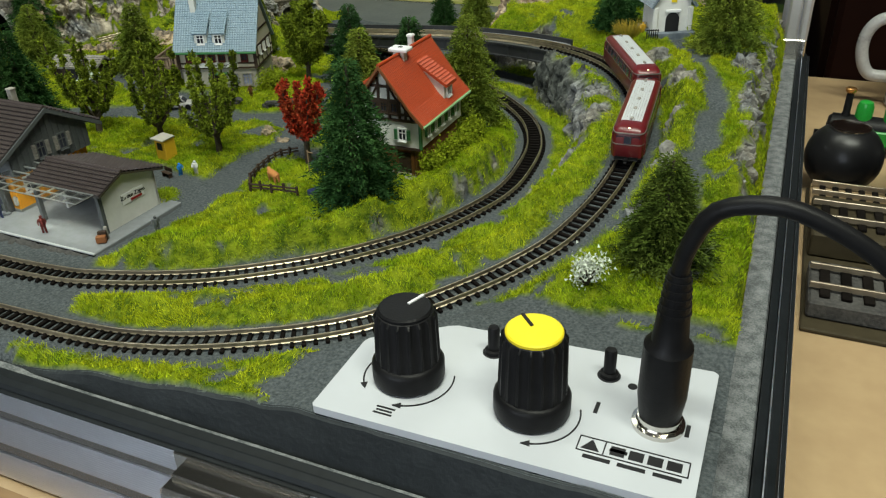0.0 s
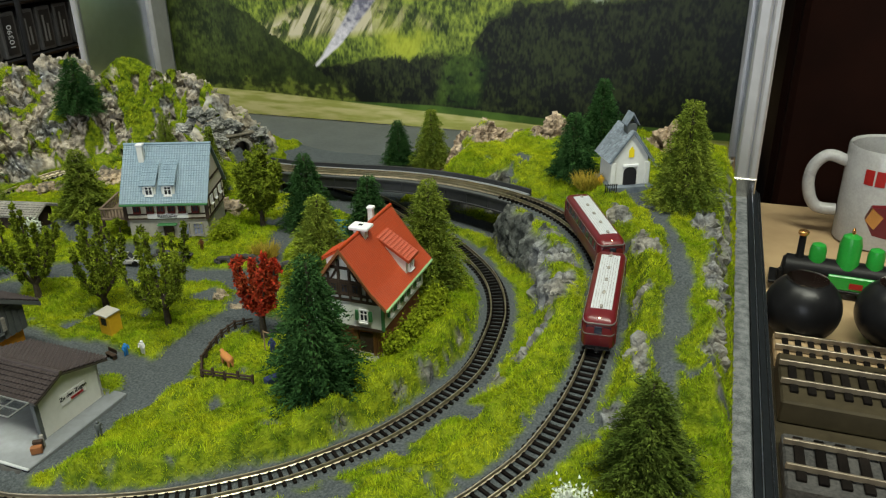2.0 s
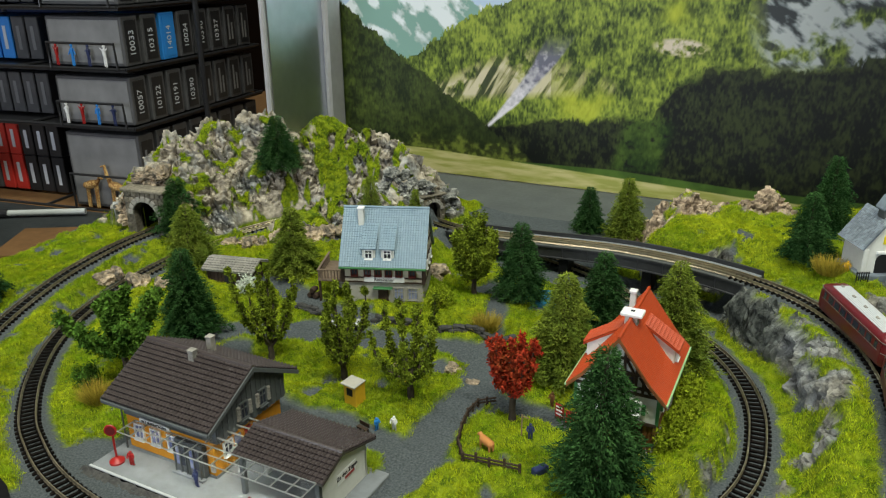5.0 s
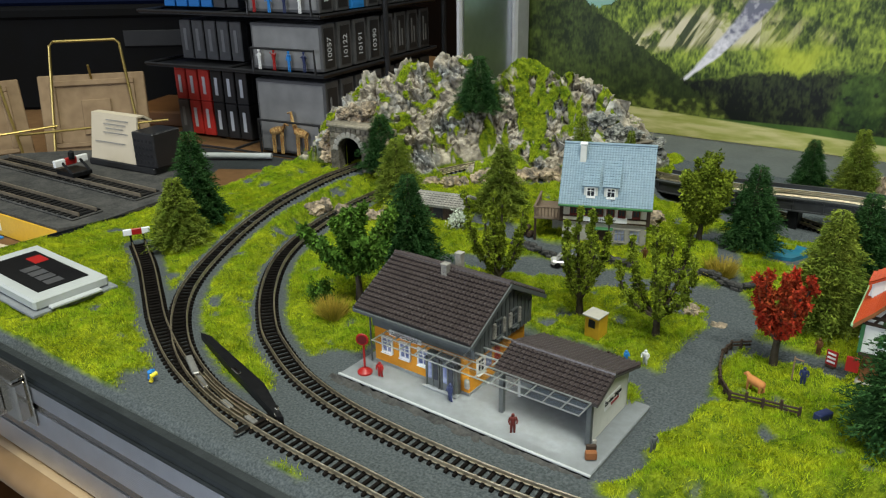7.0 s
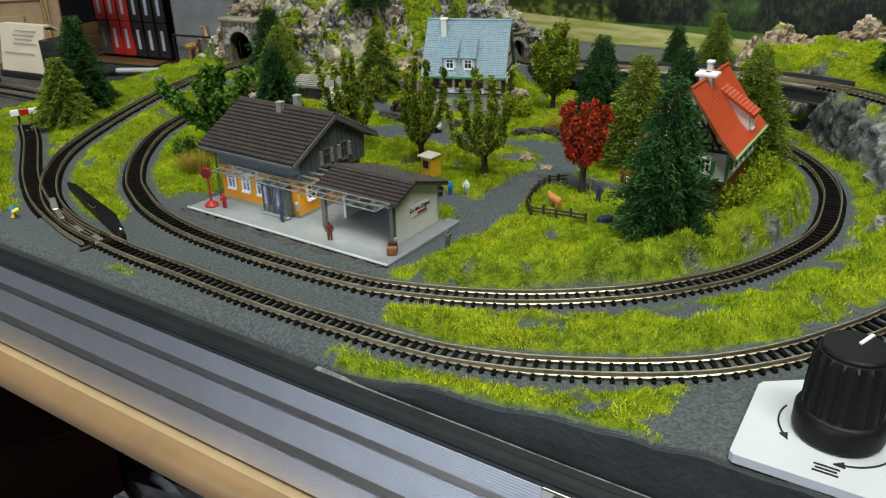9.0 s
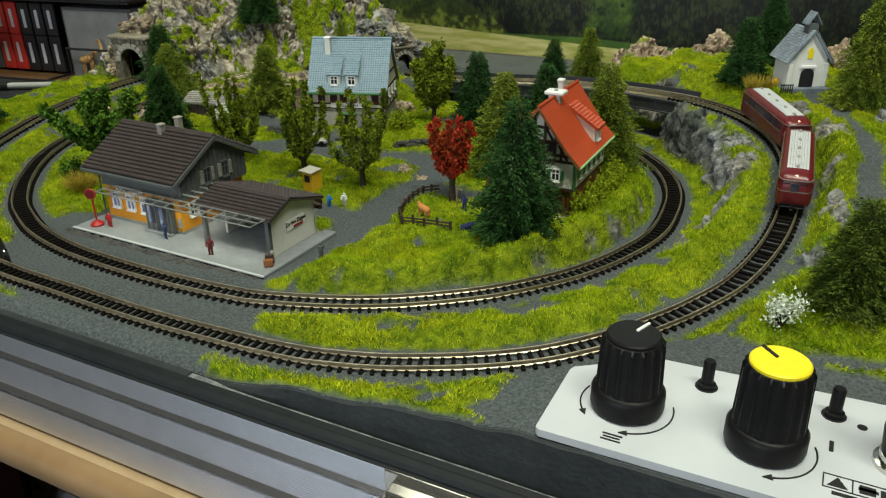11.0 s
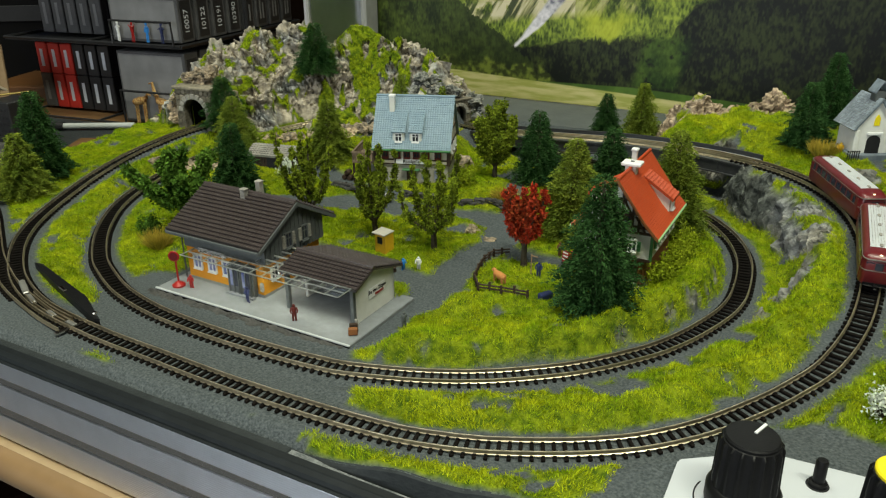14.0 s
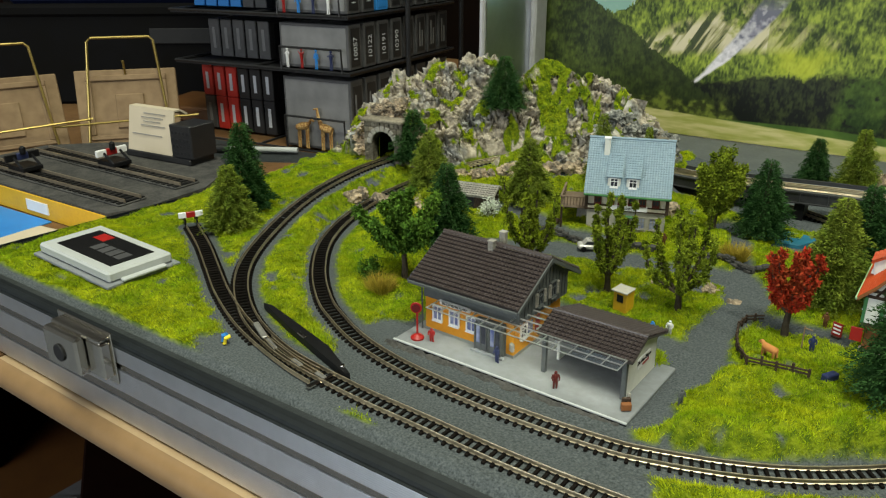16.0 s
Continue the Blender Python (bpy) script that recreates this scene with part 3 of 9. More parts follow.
# the turf inside the inner loop stands up as a lumpy bank along the track, and swells between the loops
inner_bank = in_inner * ease((d_in - 0.0080) / 0.0035) * (1 - ease((d_in - 0.015) / 0.016)) * ease((GX - 0.005) / 0.03) * ease((0.165 - GY) / 0.02)
LANDZ += inner_bank * (0.0022 + 0.0050 * lumps)
between = ~in_inner * in_outer * ease((d_in - 0.009) / 0.004) * ease((d_out - 0.009) / 0.004) * ease((0.09 - GY) / 0.03) * ease((GX + 0.01) / 0.03)
LANDZ += between * (0.0006 + 0.0042 * np.clip(noise_grid(GX, GY, 0.017, 47, 3) - 0.3, 0, 1))
# crags along the back edge: (x, y, top, slope)
CRAGS = [(0.060, 0.347, 0.040, 1.15), (0.047, 0.350, 0.030, 1.2), (0.078, 0.351, 0.033, 1.3), (0.110, 0.354, 0.045, 1.6), (0.098, 0.353, 0.035, 1.4), (0.181, 0.353, 0.044, 1.6), (0.194, 0.353, 0.037, 1.6)]
cone = np.full(GX.shape, -1.0)
for px, py, pz, slope in CRAGS:
    cone = np.maximum(cone, pz - slope * np.maximum(np.hypot(GX - px, GY - py) - 0.004, 0) + 0.007 * (noise_grid(GX, GY, 0.012, 33) - 0.5))
CRAGGY = ease((cone + 0.010 - LANDZ) / 0.005) * ease((GY - 0.322) / 0.008)
LANDZ = np.maximum(LANDZ, cone)
# the beds of the tracks
for d, z, free in ((d_out, z_out, ~under_bridge), (d_sid, z_sid, True), (d_in, z_in, True)):
    k = (1 - ease((d - 0.0085) / 0.007)) * free
    LANDZ = LANDZ * (1 - k) + z * k
# the hollow under the bridge, walled by its abutments
hollow = ease((GX + 0.092) / 0.012) * ease((0.103 - GX - 0.25 * (GY - 0.25)) / 0.010) * ease((GY - 0.20) / 0.02) * ease((0.281 + 0.085 * ease((0.048 - GX) / 0.02) - GY) / 0.006)
LANDZ = LANDZ * (1 - hollow) + np.minimum(LANDZ, 0.0012 + 0.001 * rough) * hollow
# flat floor under the buildings
for bx, by, br, bz in ((-0.055, 0.024, 0.068, 0.0), (-0.0855, 0.19, 0.034, 0.003), (0.071, 0.118, 0.030, 0.004), (0.167, 0.262, 0.016, 0.034), (0.178, -0.030, 0.064, 0.0133), (-0.295, -0.02, 0.05, 0.0)):
    k = 1 - ease((np.hypot(GX - bx, (GY - by) * (2.0 if br > 0.05 else 1.0)) - br * 0.8) / (br * 0.3))
    k *= ease((d_any - 0.009) / 0.006)
    LANDZ = LANDZ * (1 - k) + bz * k
LANDZ = np.where(GY > 0.02, np.minimum(LANDZ, 0.0050 + 2.6 * (X1 - GX)), LANDZ)
front_lip = np.maximum(ease((GY + 0.0612) / 0.0070), ease((GX - 0.01) / 0.05))
LANDZ = LANDZ * front_lip - 0.0040 * (1 - front_lip)


def ground(x, y):
    """Height of the landscape at a place."""
    j = int(np.clip(np.searchsorted(gy, y) - 1, 0, NY - 2))
    u = (x - left_edge(y)) / (X1 - left_edge(y)) * (NX - 1)
    i = int(np.clip(math.floor(u), 0, NX - 2))
    a, b = min(max(u - i, 0), 1), min(max((y - gy[j]) / (gy[1] - gy[0]), 0), 1)
    return float((LANDZ[j, i] * (1 - a) + LANDZ[j, i + 1] * a) * (1 - b) + (LANDZ[j + 1, i] * (1 - a) + LANDZ[j + 1, i + 1] * a) * b)


# ---- where grass grows, and where stone shows ----
def along(x, y, pts, width):
    """1 inside a band about a line of points, fading at its rim."""
    d = np.full(x.shape, 9.0)
    for (ax, ay), (bx, by) in zip(pts[:-1], pts[1:]):
        t = np.clip(((x - ax) * (bx - ax) + (y - ay) * (by - ay)) / ((bx - ax) ** 2 + (by - ay) ** 2), 0, 1)
        d = np.minimum(d, np.hypot(x - ax - t * (bx - ax), y - ay - t * (by - ay)))
    return np.clip((width - d) / 0.0035 + 0.5, 0, 1)


wob = (noise_grid(GX, GY, 0.016, 9) - 0.5) * 0.012
wx, wy = GX + wob, GY + (noise_grid(GX, GY, 0.016, 21) - 0.5) * 0.012
GRASSY = np.ones(GX.shape)
for d, w in ((d_out, 0.0078), (d_in, 0.0078), (d_sid, 0.0076)):
    GRASSY *= np.clip((d + 0.35 * wob - w) / 0.003, 0, 1)
bare = np.zeros(GX.shape)
ROADS = [([(-0.002, 0.012), (-0.002, 0.034), (0.008, 0.058), (0.002, 0.085), (0.008, 0.120), (0.000, 0.150), (-0.040, 0.148), (-0.090, 0.136), (-0.130, 0.120), (-0.150, 0.102)], 0.0095),
         ([(-0.122, 0.100), (-0.104, 0.066), (-0.060, 0.062), (-0.020, 0.064), (0.006, 0.056)], 0.0095), ([(-0.004, 0.155), (-0.020, 0.205), (-0.028, 0.235)], 0.0055),
         ([(0.008, 0.118), (0.036, 0.112), (0.050, 0.106)], 0.005),
         ([(0.212, 0.045), (0.206, 0.075), (0.203, 0.100), (0.203, 0.165), (0.197, 0.205), (0.184, 0.235), (0.170, 0.252)], 0.0040),
         ([(-0.110, -0.004), (-0.055, 0.020), (-0.012, 0.018)], 0.024), ([(-0.120, -0.030), (-0.060, -0.034), (0.008, -0.033)], 0.012), ([(-0.110, -0.008), (-0.050, -0.012), (-0.008, -0.008)], 0.011),
         ([(-0.165, -0.056), (0.012, -0.0585)], 0.006), ([(-0.172, -0.046), (-0.105, -0.052)], 0.010), ([(-0.190, 0.170), (-0.150, 0.178), (-0.115, 0.160), (-0.080, 0.158)], 0.009)]
for pts, w in ROADS:
    bare = np.maximum(bare, along(wx, wy, pts, w))
PANEL_BED = (along(wx, wy, [(0.116, -0.056), (0.136, -0.006), (0.150, 0.006), (0.222, 0.008)], 0.003) + ((GX > 0.116) & (GY < 0.004) & (GY < 0.000 + 1.6 * (GX - 0.136)))) > 0.5
bare = np.maximum(bare, PANEL_BED * 1.0)
for px, py, pr in ((0.098, 0.016, 0.0055), (0.105, 0.022, 0.0045), (0.131, 0.080, 0.0050), (0.122, 0.033, 0.0035), (0.070, -0.010, 0.0035), (-0.205, 0.018, 0.004), (-0.245, 0.100, 0.003), (0.088, -0.048, 0.0045),
                   (-0.019, 0.130, 0.0055), (-0.061, 0.136, 0.0050), (0.008, 0.112, 0.004)):
    bare = np.maximum(bare, 1 - ease((np.hypot((wx - px) * 0.6, wy - py) - pr * 0.6) / 0.003))
bare = np.maximum(bare, hollow * (np.hypot(GX - 0.0, GY - 0.245) < 0.05) * (noise_grid(GX, GY, 0.02, 5) > 0.45))
bare = np.maximum(bare, ((GX < 0.02) & (GX > -0.10) & (GY > 0.275)) * 1.0)
GRASSY *= 1 - np.clip(bare, 0, 1)
sy_, sx_ = np.gradient(LANDZ, gy[1] - gy[0], 0.0016)
steep = np.hypot(sx_, sy_)
rough_k = noise_grid(GX, GY, 0.010, 41, 4)
# single outcrops: (x, y, half length, half width, heading)
OUTCROPS = [(0.151, 0.181, 0.013, 0.0078, 105), (0.1540, 0.151, 0.013, 0.0076, 92), (0.147, 0.121, 0.0085, 0.0064, 75), (0.136, 0.200, 0.008, 0.0060, 140), (0.134, 0.099, 0.005, 0.0040, 60),
            (0.167, 0.222, 0.015, 0.0056, 110), (0.188, 0.180, 0.015, 0.0066, 105), (0.194, 0.096, 0.011, 0.0038, 88), (0.1905, 0.066, 0.008, 0.0036, 95), (0.190, 0.138, 0.006, 0.0030, 90),
            (0.211, 0.219, 0.013, 0.0060, 105), (0.216, 0.170, 0.013, 0.0060, 92), (0.2185, 0.112, 0.010, 0.0040, 88), (0.216, 0.140, 0.007, 0.0036, 90)]
ROCKY = np.clip((steep - 2.3 + (noise_grid(GX, GY, 0.012, 31) - 0.5) * 1.4) / 0.3, 0, 1) * (GX > 0.03) * (GX < 0.222)
for ox, oy, la, lb, turn in OUTCROPS:
    ca, sa = math.cos(math.radians(turn)), math.sin(math.radians(turn))
    q = np.hypot(((wx - ox) * ca + (wy - oy) * sa) / la, ((wy - oy) * ca - (wx - ox) * sa) / lb) + (rough_k - 0.5) * 0.8
    ROCKY = np.maximum(ROCKY, np.clip((1.0 - q) / 0.16, 0, 1))
TANNED = CRAGGY * np.clip((noise_grid(GX, GY, 0.011, 43, 3) - 0.30) / 0.08, 0, 1)
ROCKY = np.maximum(ROCKY, TANNED)
SLATY = along(wx, wy, [(0.098, 0.248), (0.110, 0.236), (0.122, 0.222)], 0.0105) * ~in_inner * in_outer
ROCKY = np.maximum(ROCKY, SLATY * np.clip((rough_k - 0.30) / 0.05, 0, 1))
SLATY = along(wx, wy, [(0.098, 0.248), (0.110, 0.236), (0.124, 0.218)], 0.020) * ~in_inner * in_outer
ROCKY *= np.clip((d_any - 0.0095) / 0.003, 0, 1)
SLATY *= np.clip((d_any - 0.0095) / 0.003, 0, 1)
GRASSY = np.clip(GRASSY - ROCKY, 0, 1)
GRASSY *= ease((GY + 0.0594 - 0.003 * ease((0.03 - GX) / 0.05)) / 0.0015)
GRASSY *= 1 - 0.85 * ease((noise_grid(GX, GY, 0.011, 71, 3) - 0.735) / 0.03)
GRASSY = np.clip((GRASSY - 0.25) / 0.6, 0, 1)
GRASSY[(np.abs(GX + 0.272) < 0.011) & (GY > 0.188) & (GY < 0.26)] = 0
# the turf lies on the ground as an uneven cushion
LANDZ += GRASSY * (0.0003 + 0.0050 * np.clip(noise_grid(GX, GY, 0.0085, 57, 3) - 0.30, 0, 1)) * ease((d_any - 0.010) / 0.006)

# a fine patch of the ground carries the crags on the banks beside the climbing track
PX0, PX1, PY0, PY1, FINE = 0.004, X1, -0.034, Y1 - 0.001, 0.00068
pnx, pny = int((PX1 - PX0) / FINE), int((PY1 - PY0) / FINE)
FX, FY = np.meshgrid(np.linspace(PX0, PX1, pnx), np.linspace(PY0, PY1, pny))


def sample(field, x, y):
    """Values of a field of the ground at any places."""
    v = np.clip((y - Y0) / (Y1 - Y0) * (NY - 1), 0, NY - 1.001)
    u = np.clip((x - left_edge(y)) / (X1 - left_edge(y)) * (NX - 1), 0, NX - 1.001)
    i, j = np.floor(u).astype(int), np.floor(v).astype(int)
    u, v = u - i, v - j
    return (field[j, i] * (1 - u) + field[j, i + 1] * u) * (1 - v) + (field[j + 1, i] * (1 - u) + field[j + 1, i + 1] * u) * v


FZ, FGRASS, FROCK, FSLATE, FTAN = (sample(f, FX, FY) for f in (LANDZ, GRASSY, ROCKY, SLATY, TANNED))
FZ -= 0.0007 * (1 - ease(np.minimum.reduce([FX - PX0, PY1 - FY, FY - PY0]) / 0.0034))
fade = ease(np.minimum.reduce([FX - PX0, PY1 - FY, FY - PY0, PX1 - FX + 0.003]) / 0.004)
fdy, fdx = np.gradient(FZ, FINE, FINE)
fnormal = np.stack([-fdx, -fdy, np.ones(FZ.shape)], 2)
fnormal /= np.linalg.norm(fnormal, axis=2)[..., None]
pick = np.random.default_rng(77).random(4096)


def block(q):
    """A random step for the cell of rock at q, and the width of the crack beside it."""
    dist, near_points = noise.voronoi(q)
    c = near_points[0]
    return pick[int(abs(c.x * 917 + c.y * 3571 + c.z * 7907) * 10) % 4096], dist[1] - dist[0]


def crag(q, slaty=0.0):
    """How far rock stands out at q: tilted blocks with cracks, or slanting layers."""
    q = q + 0.003 * noise.noise_vector(q * 110)
    a1, c1 = block(Vector((q.x * 105, q.y * 105, q.z * 150)))
    a2, c2 = block(q * 260 + Vector((3, 1, 7)))
    h = 0.0046 * (a1 - 0.45) + 0.0026 * (a2 - 0.5) + 0.0013 * noise.noise(q * 420) - 0.0022 * max(0.0, 1 - c1 * 6) - 0.0013 * max(0.0, 1 - c2 * 5)
    if slaty > 0.02:
        lay = (q.z * 1.0 + q.x * 0.75 - q.y * 0.25) * 210 + 1.4 * noise.noise(q * 60)
        h = h * (1 - slaty) + slaty * (0.0034 * ((lay % 1.0) - 0.5) + 0.0030 * (noise.noise(q * 75)) + 0.0010 * (a2 - 0.5))
    return h


push = np.zeros(FZ.shape)
for j, i in zip(*np.nonzero(FROCK * fade > 0.03)):
    push[j, i] = (0.0012 + 1.15 * crag(Vector((FX[j, i], FY[j, i], FZ[j, i])), FSLATE[j, i])) * FROCK[j, i] * fade[j, i]
FV = np.stack([FX, FY, FZ], 2) + fnormal * push[..., None]
in_patch = (GX > PX0 + 0.0034) & (GY > PY0 + 0.0034) & (GY < PY1 - 0.0034)
cell = in_patch[:-1, :-1] & in_patch[1:, 1:] & in_patch[1:, :-1] & in_patch[:-1, 1:]

def sheet(name, points, fields, mat, keep=None):
    """A ground mesh over a grid of points, with its masks."""
    m, n = points.shape[:2]
    ii, jj = np.meshgrid(np.arange(n - 1), np.arange(m - 1))
    a = (jj * n + ii).ravel()
    if keep is not None:
        a = a[keep.ravel()]
    data = quick_mesh(name, points.reshape(-1, 3), np.concatenate([np.stack([a, a + 1, a + n + 1], 1), np.stack([a, a + n + 1, a + n], 1)]), mat)
    bare_rock = fields["rock"].ravel()[np.concatenate([a, a])] > 0.35
    data.polygons.foreach_set("use_smooth", ~bare_rock)
    for key, values in fields.items():
        data.attributes.new(key, "FLOAT", "POINT").data.foreach_set("value", values.ravel().astype(np.float32))
    return data


tagged(new("ground", sheet("ground", np.stack([GX, GY, LANDZ], axis=2), {"grass": GRASSY, "rock": ROCKY}, LAND, ~cell)), "model landscape of grey ballast and green flock", "ground", kind="structure")
tagged(new("ground_bank", sheet("ground_bank", FV, {"grass": FGRASS, "rock": FROCK, "slate": FSLATE * FROCK, "tan": FTAN}, LAND)), "grassy model bank with outcrops of grey cast rock", "ground", kind="structure")

# the dark painted front face of the landscape board, seen above the rim
face = Shape()
fx = np.linspace(-0.05, X1, 130)
wave = noise_grid(fx, fx * 0, 0.02, 7) - 0.5
for i in range(len(fx) - 1):
    ring = []
    for q in (i, i + 1):
        z = ground(fx[q], Y0 + 0.0002)
        ring.append([(fx[q], Y0 + 0.0004, z + 0.0002), (fx[q], Y0 - 0.0006, z - 0.0007), (fx[q], Y0 - 0.0012 - 0.0008 * wave[q], 0.5 * z - 0.002), (fx[q], Y0 - 0.0016, -0.006)])
    for r in range(3):
        face.add([ring[0][r], ring[1][r], ring[1][r + 1], ring[0][r + 1]], [(0, 1, 2, 3)])
solid("landscape_front", face, DARKPAINT, "dark grey painted front face of the landscape board", "ground", kind="structure", smooth=True)

# the outer flank of the landscape towards the rim, built of rock and flock
flank = Shape()
fy = np.linspace(0.03, 0.371, 120)
top = [(X1, y, ground(X1 - 0.0005, y)) for y in fy]
for i in range(len(fy) - 1):
    (x, y, z), (u, v, w) = top[i], top[i + 1]
    flank.add([(x, y, z), (u, v, w), (u + 0.0006, v, min(0, w) - 0.012), (x + 0.0006, y, min(0, z) - 0.012)], [(0, 1, 2, 3)])
solid("landscape_flank", flank, ROCK, "rough rock-coloured edge of the model landscape", "ground", kind="structure")

# ---- the rock hill with its two tunnel mouths ----
HX0, HX1, HY0, HY1 = -0.338, -0.088, 0.186, 0.371
hn, hm = 340, 250
HX, HY = np.meshgrid(np.linspace(HX0, HX1, hn), np.linspace(HY0, HY1, hm))
PEAKS = [(-0.306, 0.262, 0.062, 0.95), (-0.282, 0.278, 0.073, 1.1), (-0.252, 0.298, 0.077, 1.25), (-0.226, 0.302, 0.050, 1.1), (-0.194, 0.302, 0.080, 1.25),
         (-0.166, 0.306, 0.072, 1.2), (-0.146, 0.308, 0.056, 1.25), (-0.122, 0.322, 0.034, 1.3), (-0.262, 0.235, 0.046, 1.2), (-0.285, 0.222, 0.049, 1.3), (-0.212, 0.277, 0.040, 1.2)]
hill = np.full(HX.shape, -0.02)
warp = (noise_grid(HX, HY, 0.03, 61) - 0.5) * 0.02
for px, py, pz, slope in PEAKS:
    hill = np.maximum(hill, pz - slope * np.maximum(np.hypot(HX - px + warp, HY - py + warp) - 0.010, 0))
for _ in range(6):
    hill[1:-1, 1:-1] = 0.25 * (hill[:-2, 1:-1] + hill[2:, 1:-1] + hill[1:-1, :-2] + hill[1:-1, 2:])
hd, hz = near(HX, HY, INNER[INNER[:, 1] > 0.15][:30])
hd_line = hd
cut = hz + np.maximum(hd - 0.0095, 0) * 2.6
hill = np.minimum(hill, np.where(HX < -0.135, cut, hill))
hd, hz = near(HX, HY, OUTER[:2])
hill = np.minimum(hill, np.where(HY < 0.2, 0.01 + 0 * hill, hill))
hd, hz = near(HX, HY, OUTER[-14:-8])
hill = np.minimum(hill, hz - 0.001 + np.maximum(hd - 0.010, 0) * 3)
edge = np.minimum(np.minimum(HX - HX0, HX1 - HX), HY1 - HY) / 0.010
hill = np.minimum(hill, np.clip(edge, 0, 1) * 0.09 - 0.004)
turf = np.clip((noise_grid(HX, HY, 0.016, 91, 3) - 0.63) / 0.05, 0, 1)
moss = noise_grid(HX, HY, 0.006, 97, 3)
turf = np.maximum(turf, np.clip((moss - 0.605 + 0.10 * ease((HX + 0.235) / 0.03) * ease((-0.140 - HX) / 0.03)) / 0.10, 0, 1) * 0.8)
ragged = np.clip((noise_grid(HX, HY, 0.008, 93, 3) - 0.50) / 0.08, 0, 1)
turf = np.maximum(turf, ragged * along(HX + warp, HY, [(-0.238, 0.250), (-0.230, 0.268), (-0.226, 0.285)], 0.010))
turf = np.maximum(turf, along(HX + warp, HY, [(-0.176, 0.268), (-0.180, 0.286), (-0.172, 0.300)], 0.013) * np.clip((noise_grid(HX, HY, 0.0075, 95, 3) - 0.53) / 0.10, 0, 1) * 0.85)
turf = np.maximum(turf, np.clip((0.016 - hill) / 0.006, 0, 1) * 0.8)
turf = ease((turf - 0.30) / 0.35)
# crags: the rock is pushed out along its normals by ridged noise, so that blocks overhang
dy_, dx_ = np.gradient(hill, (HY1 - HY0) / (hm - 1), (HX1 - HX0) / (hn - 1))
nrm = np.stack([-dx_, -dy_, np.ones(hill.shape)], 2)
nrm /= np.linalg.norm(nrm, axis=2)[..., None]
out = np.zeros(hill.shape)
for j in range(hm):
    for i in range(hn):
        q = Vector((HX[j, i] + 0.35 * hill[j, i], HY[j, i], hill[j, i] * 0.8))
        big, gap = block(q * 62 + Vector((5, 2, 1)))
        out[j, i] = 1.35 * crag(q) + 0.0056 * (big - 0.5) - 0.0040 * max(0.0, 1 - gap * 7) + 0.0035 * noise.noise(q * 40)
rocky = np.clip((hill - 0.004) / 0.012, 0, 1) * (1 - 0.75 * turf) * np.clip((hd_line - 0.012) / 0.006, 0, 1)
shift = nrm * (out * rocky)[..., None]
hill = hill + shift[..., 2]
hv = np.stack([HX + shift[..., 0], HY + shift[..., 1], hill], 2).reshape(-1, 3)
ii, jj = np.meshgrid(np.arange(hn - 1), np.arange(hm - 1))
a = (jj * hn + ii).ravel()
keep = np.maximum.reduce([hill[:-1, :-1].ravel(), hill[1:, :-1].ravel(), hill[:-1, 1:].ravel(), hill[1:, 1:].ravel()]) > -0.003
# the bore stays open
cx, cy, cz = HX[:-1, :-1].ravel(), HY[:-1, :-1].ravel(), hill[:-1, :-1].ravel()
keep &= ~((np.abs(cx + 0.272 + 0.1 * (cy - 0.193)) < 0.0105) & (cy > 0.185) & (cy < 0.242) & (cz < 0.0370))
ht = np.concatenate([np.stack([a, a + 1, a + hn + 1], 1)[keep], np.stack([a, a + hn + 1, a + hn], 1)[keep]])
hill_mesh = quick_mesh("rock_hill", hv, ht, HILLROCK)
hill_mesh.polygons.foreach_set("use_smooth", [False] * len(hill_mesh.polygons))
hill_mesh.attributes.new("grass", "FLOAT", "POINT").data.foreach_set("value", turf.ravel().astype(np.float32))
hill_mesh.attributes.new("rock", "FLOAT", "POINT").data.foreach_set("value", (1 - turf).ravel().astype(np.float32))
solid("rock_hill", hill_mesh, HILLROCK, "craggy cast rock hill with patches of green flock", "hill")


def hill_z(x, y):
    i = int(np.clip((x - HX0) / (HX1 - HX0) * (hn - 1), 0, hn - 1))
    j = int(np.clip((y - HY0) / (HY1 - HY0) * (hm - 1), 0, hm - 1))
    return float(hill[j, i])


# ---- static grass: fibres on all grassy ground ----
rng = np.random.default_rng(5)


def plant(X, Y, Z, mask, count, low, high):
    w = (np.clip(mask, 0, 1) ** 1.5 * (0.45 + 1.1 * noise_grid(X, Y, 0.007, 19, 3)))[:-1, :-1].ravel()
    pick = rng.choice(len(w), size=count, p=w / w.sum())
    j, i = np.unravel_index(pick, mask[:-1, :-1].shape)
    u, v = rng.random(count), rng.random(count)
    bil = lambda A: (A[j, i] * (1 - u) + A[j, i + 1] * u) * (1 - v) + (A[j + 1, i] * (1 - u) + A[j + 1, i + 1] * u) * v
    p = np.stack([bil(X), bil(Y), bil(Z) - 0.0002], 1)
    lean = rng.normal(size=(count, 3)) * 0.55
    lean[:, :2] += np.stack([noise_grid(p[:, 0], p[:, 1], 0.009, 7) - 0.5, noise_grid(p[:, 0], p[:, 1], 0.009, 8) - 0.5], 1) * 2.2
    lean[:, 2] = 1.0
    lean /= np.linalg.norm(lean, axis=1)[:, None]
    tall = low + (high - low) * rng.random(count) * (0.30 + 1.3 * np.clip(noise_grid(p[:, 0], p[:, 1], 0.0060, 14, 3) - 0.2, 0, 1))
    return fuzz(p, lean, tall, 0.00034, rng)


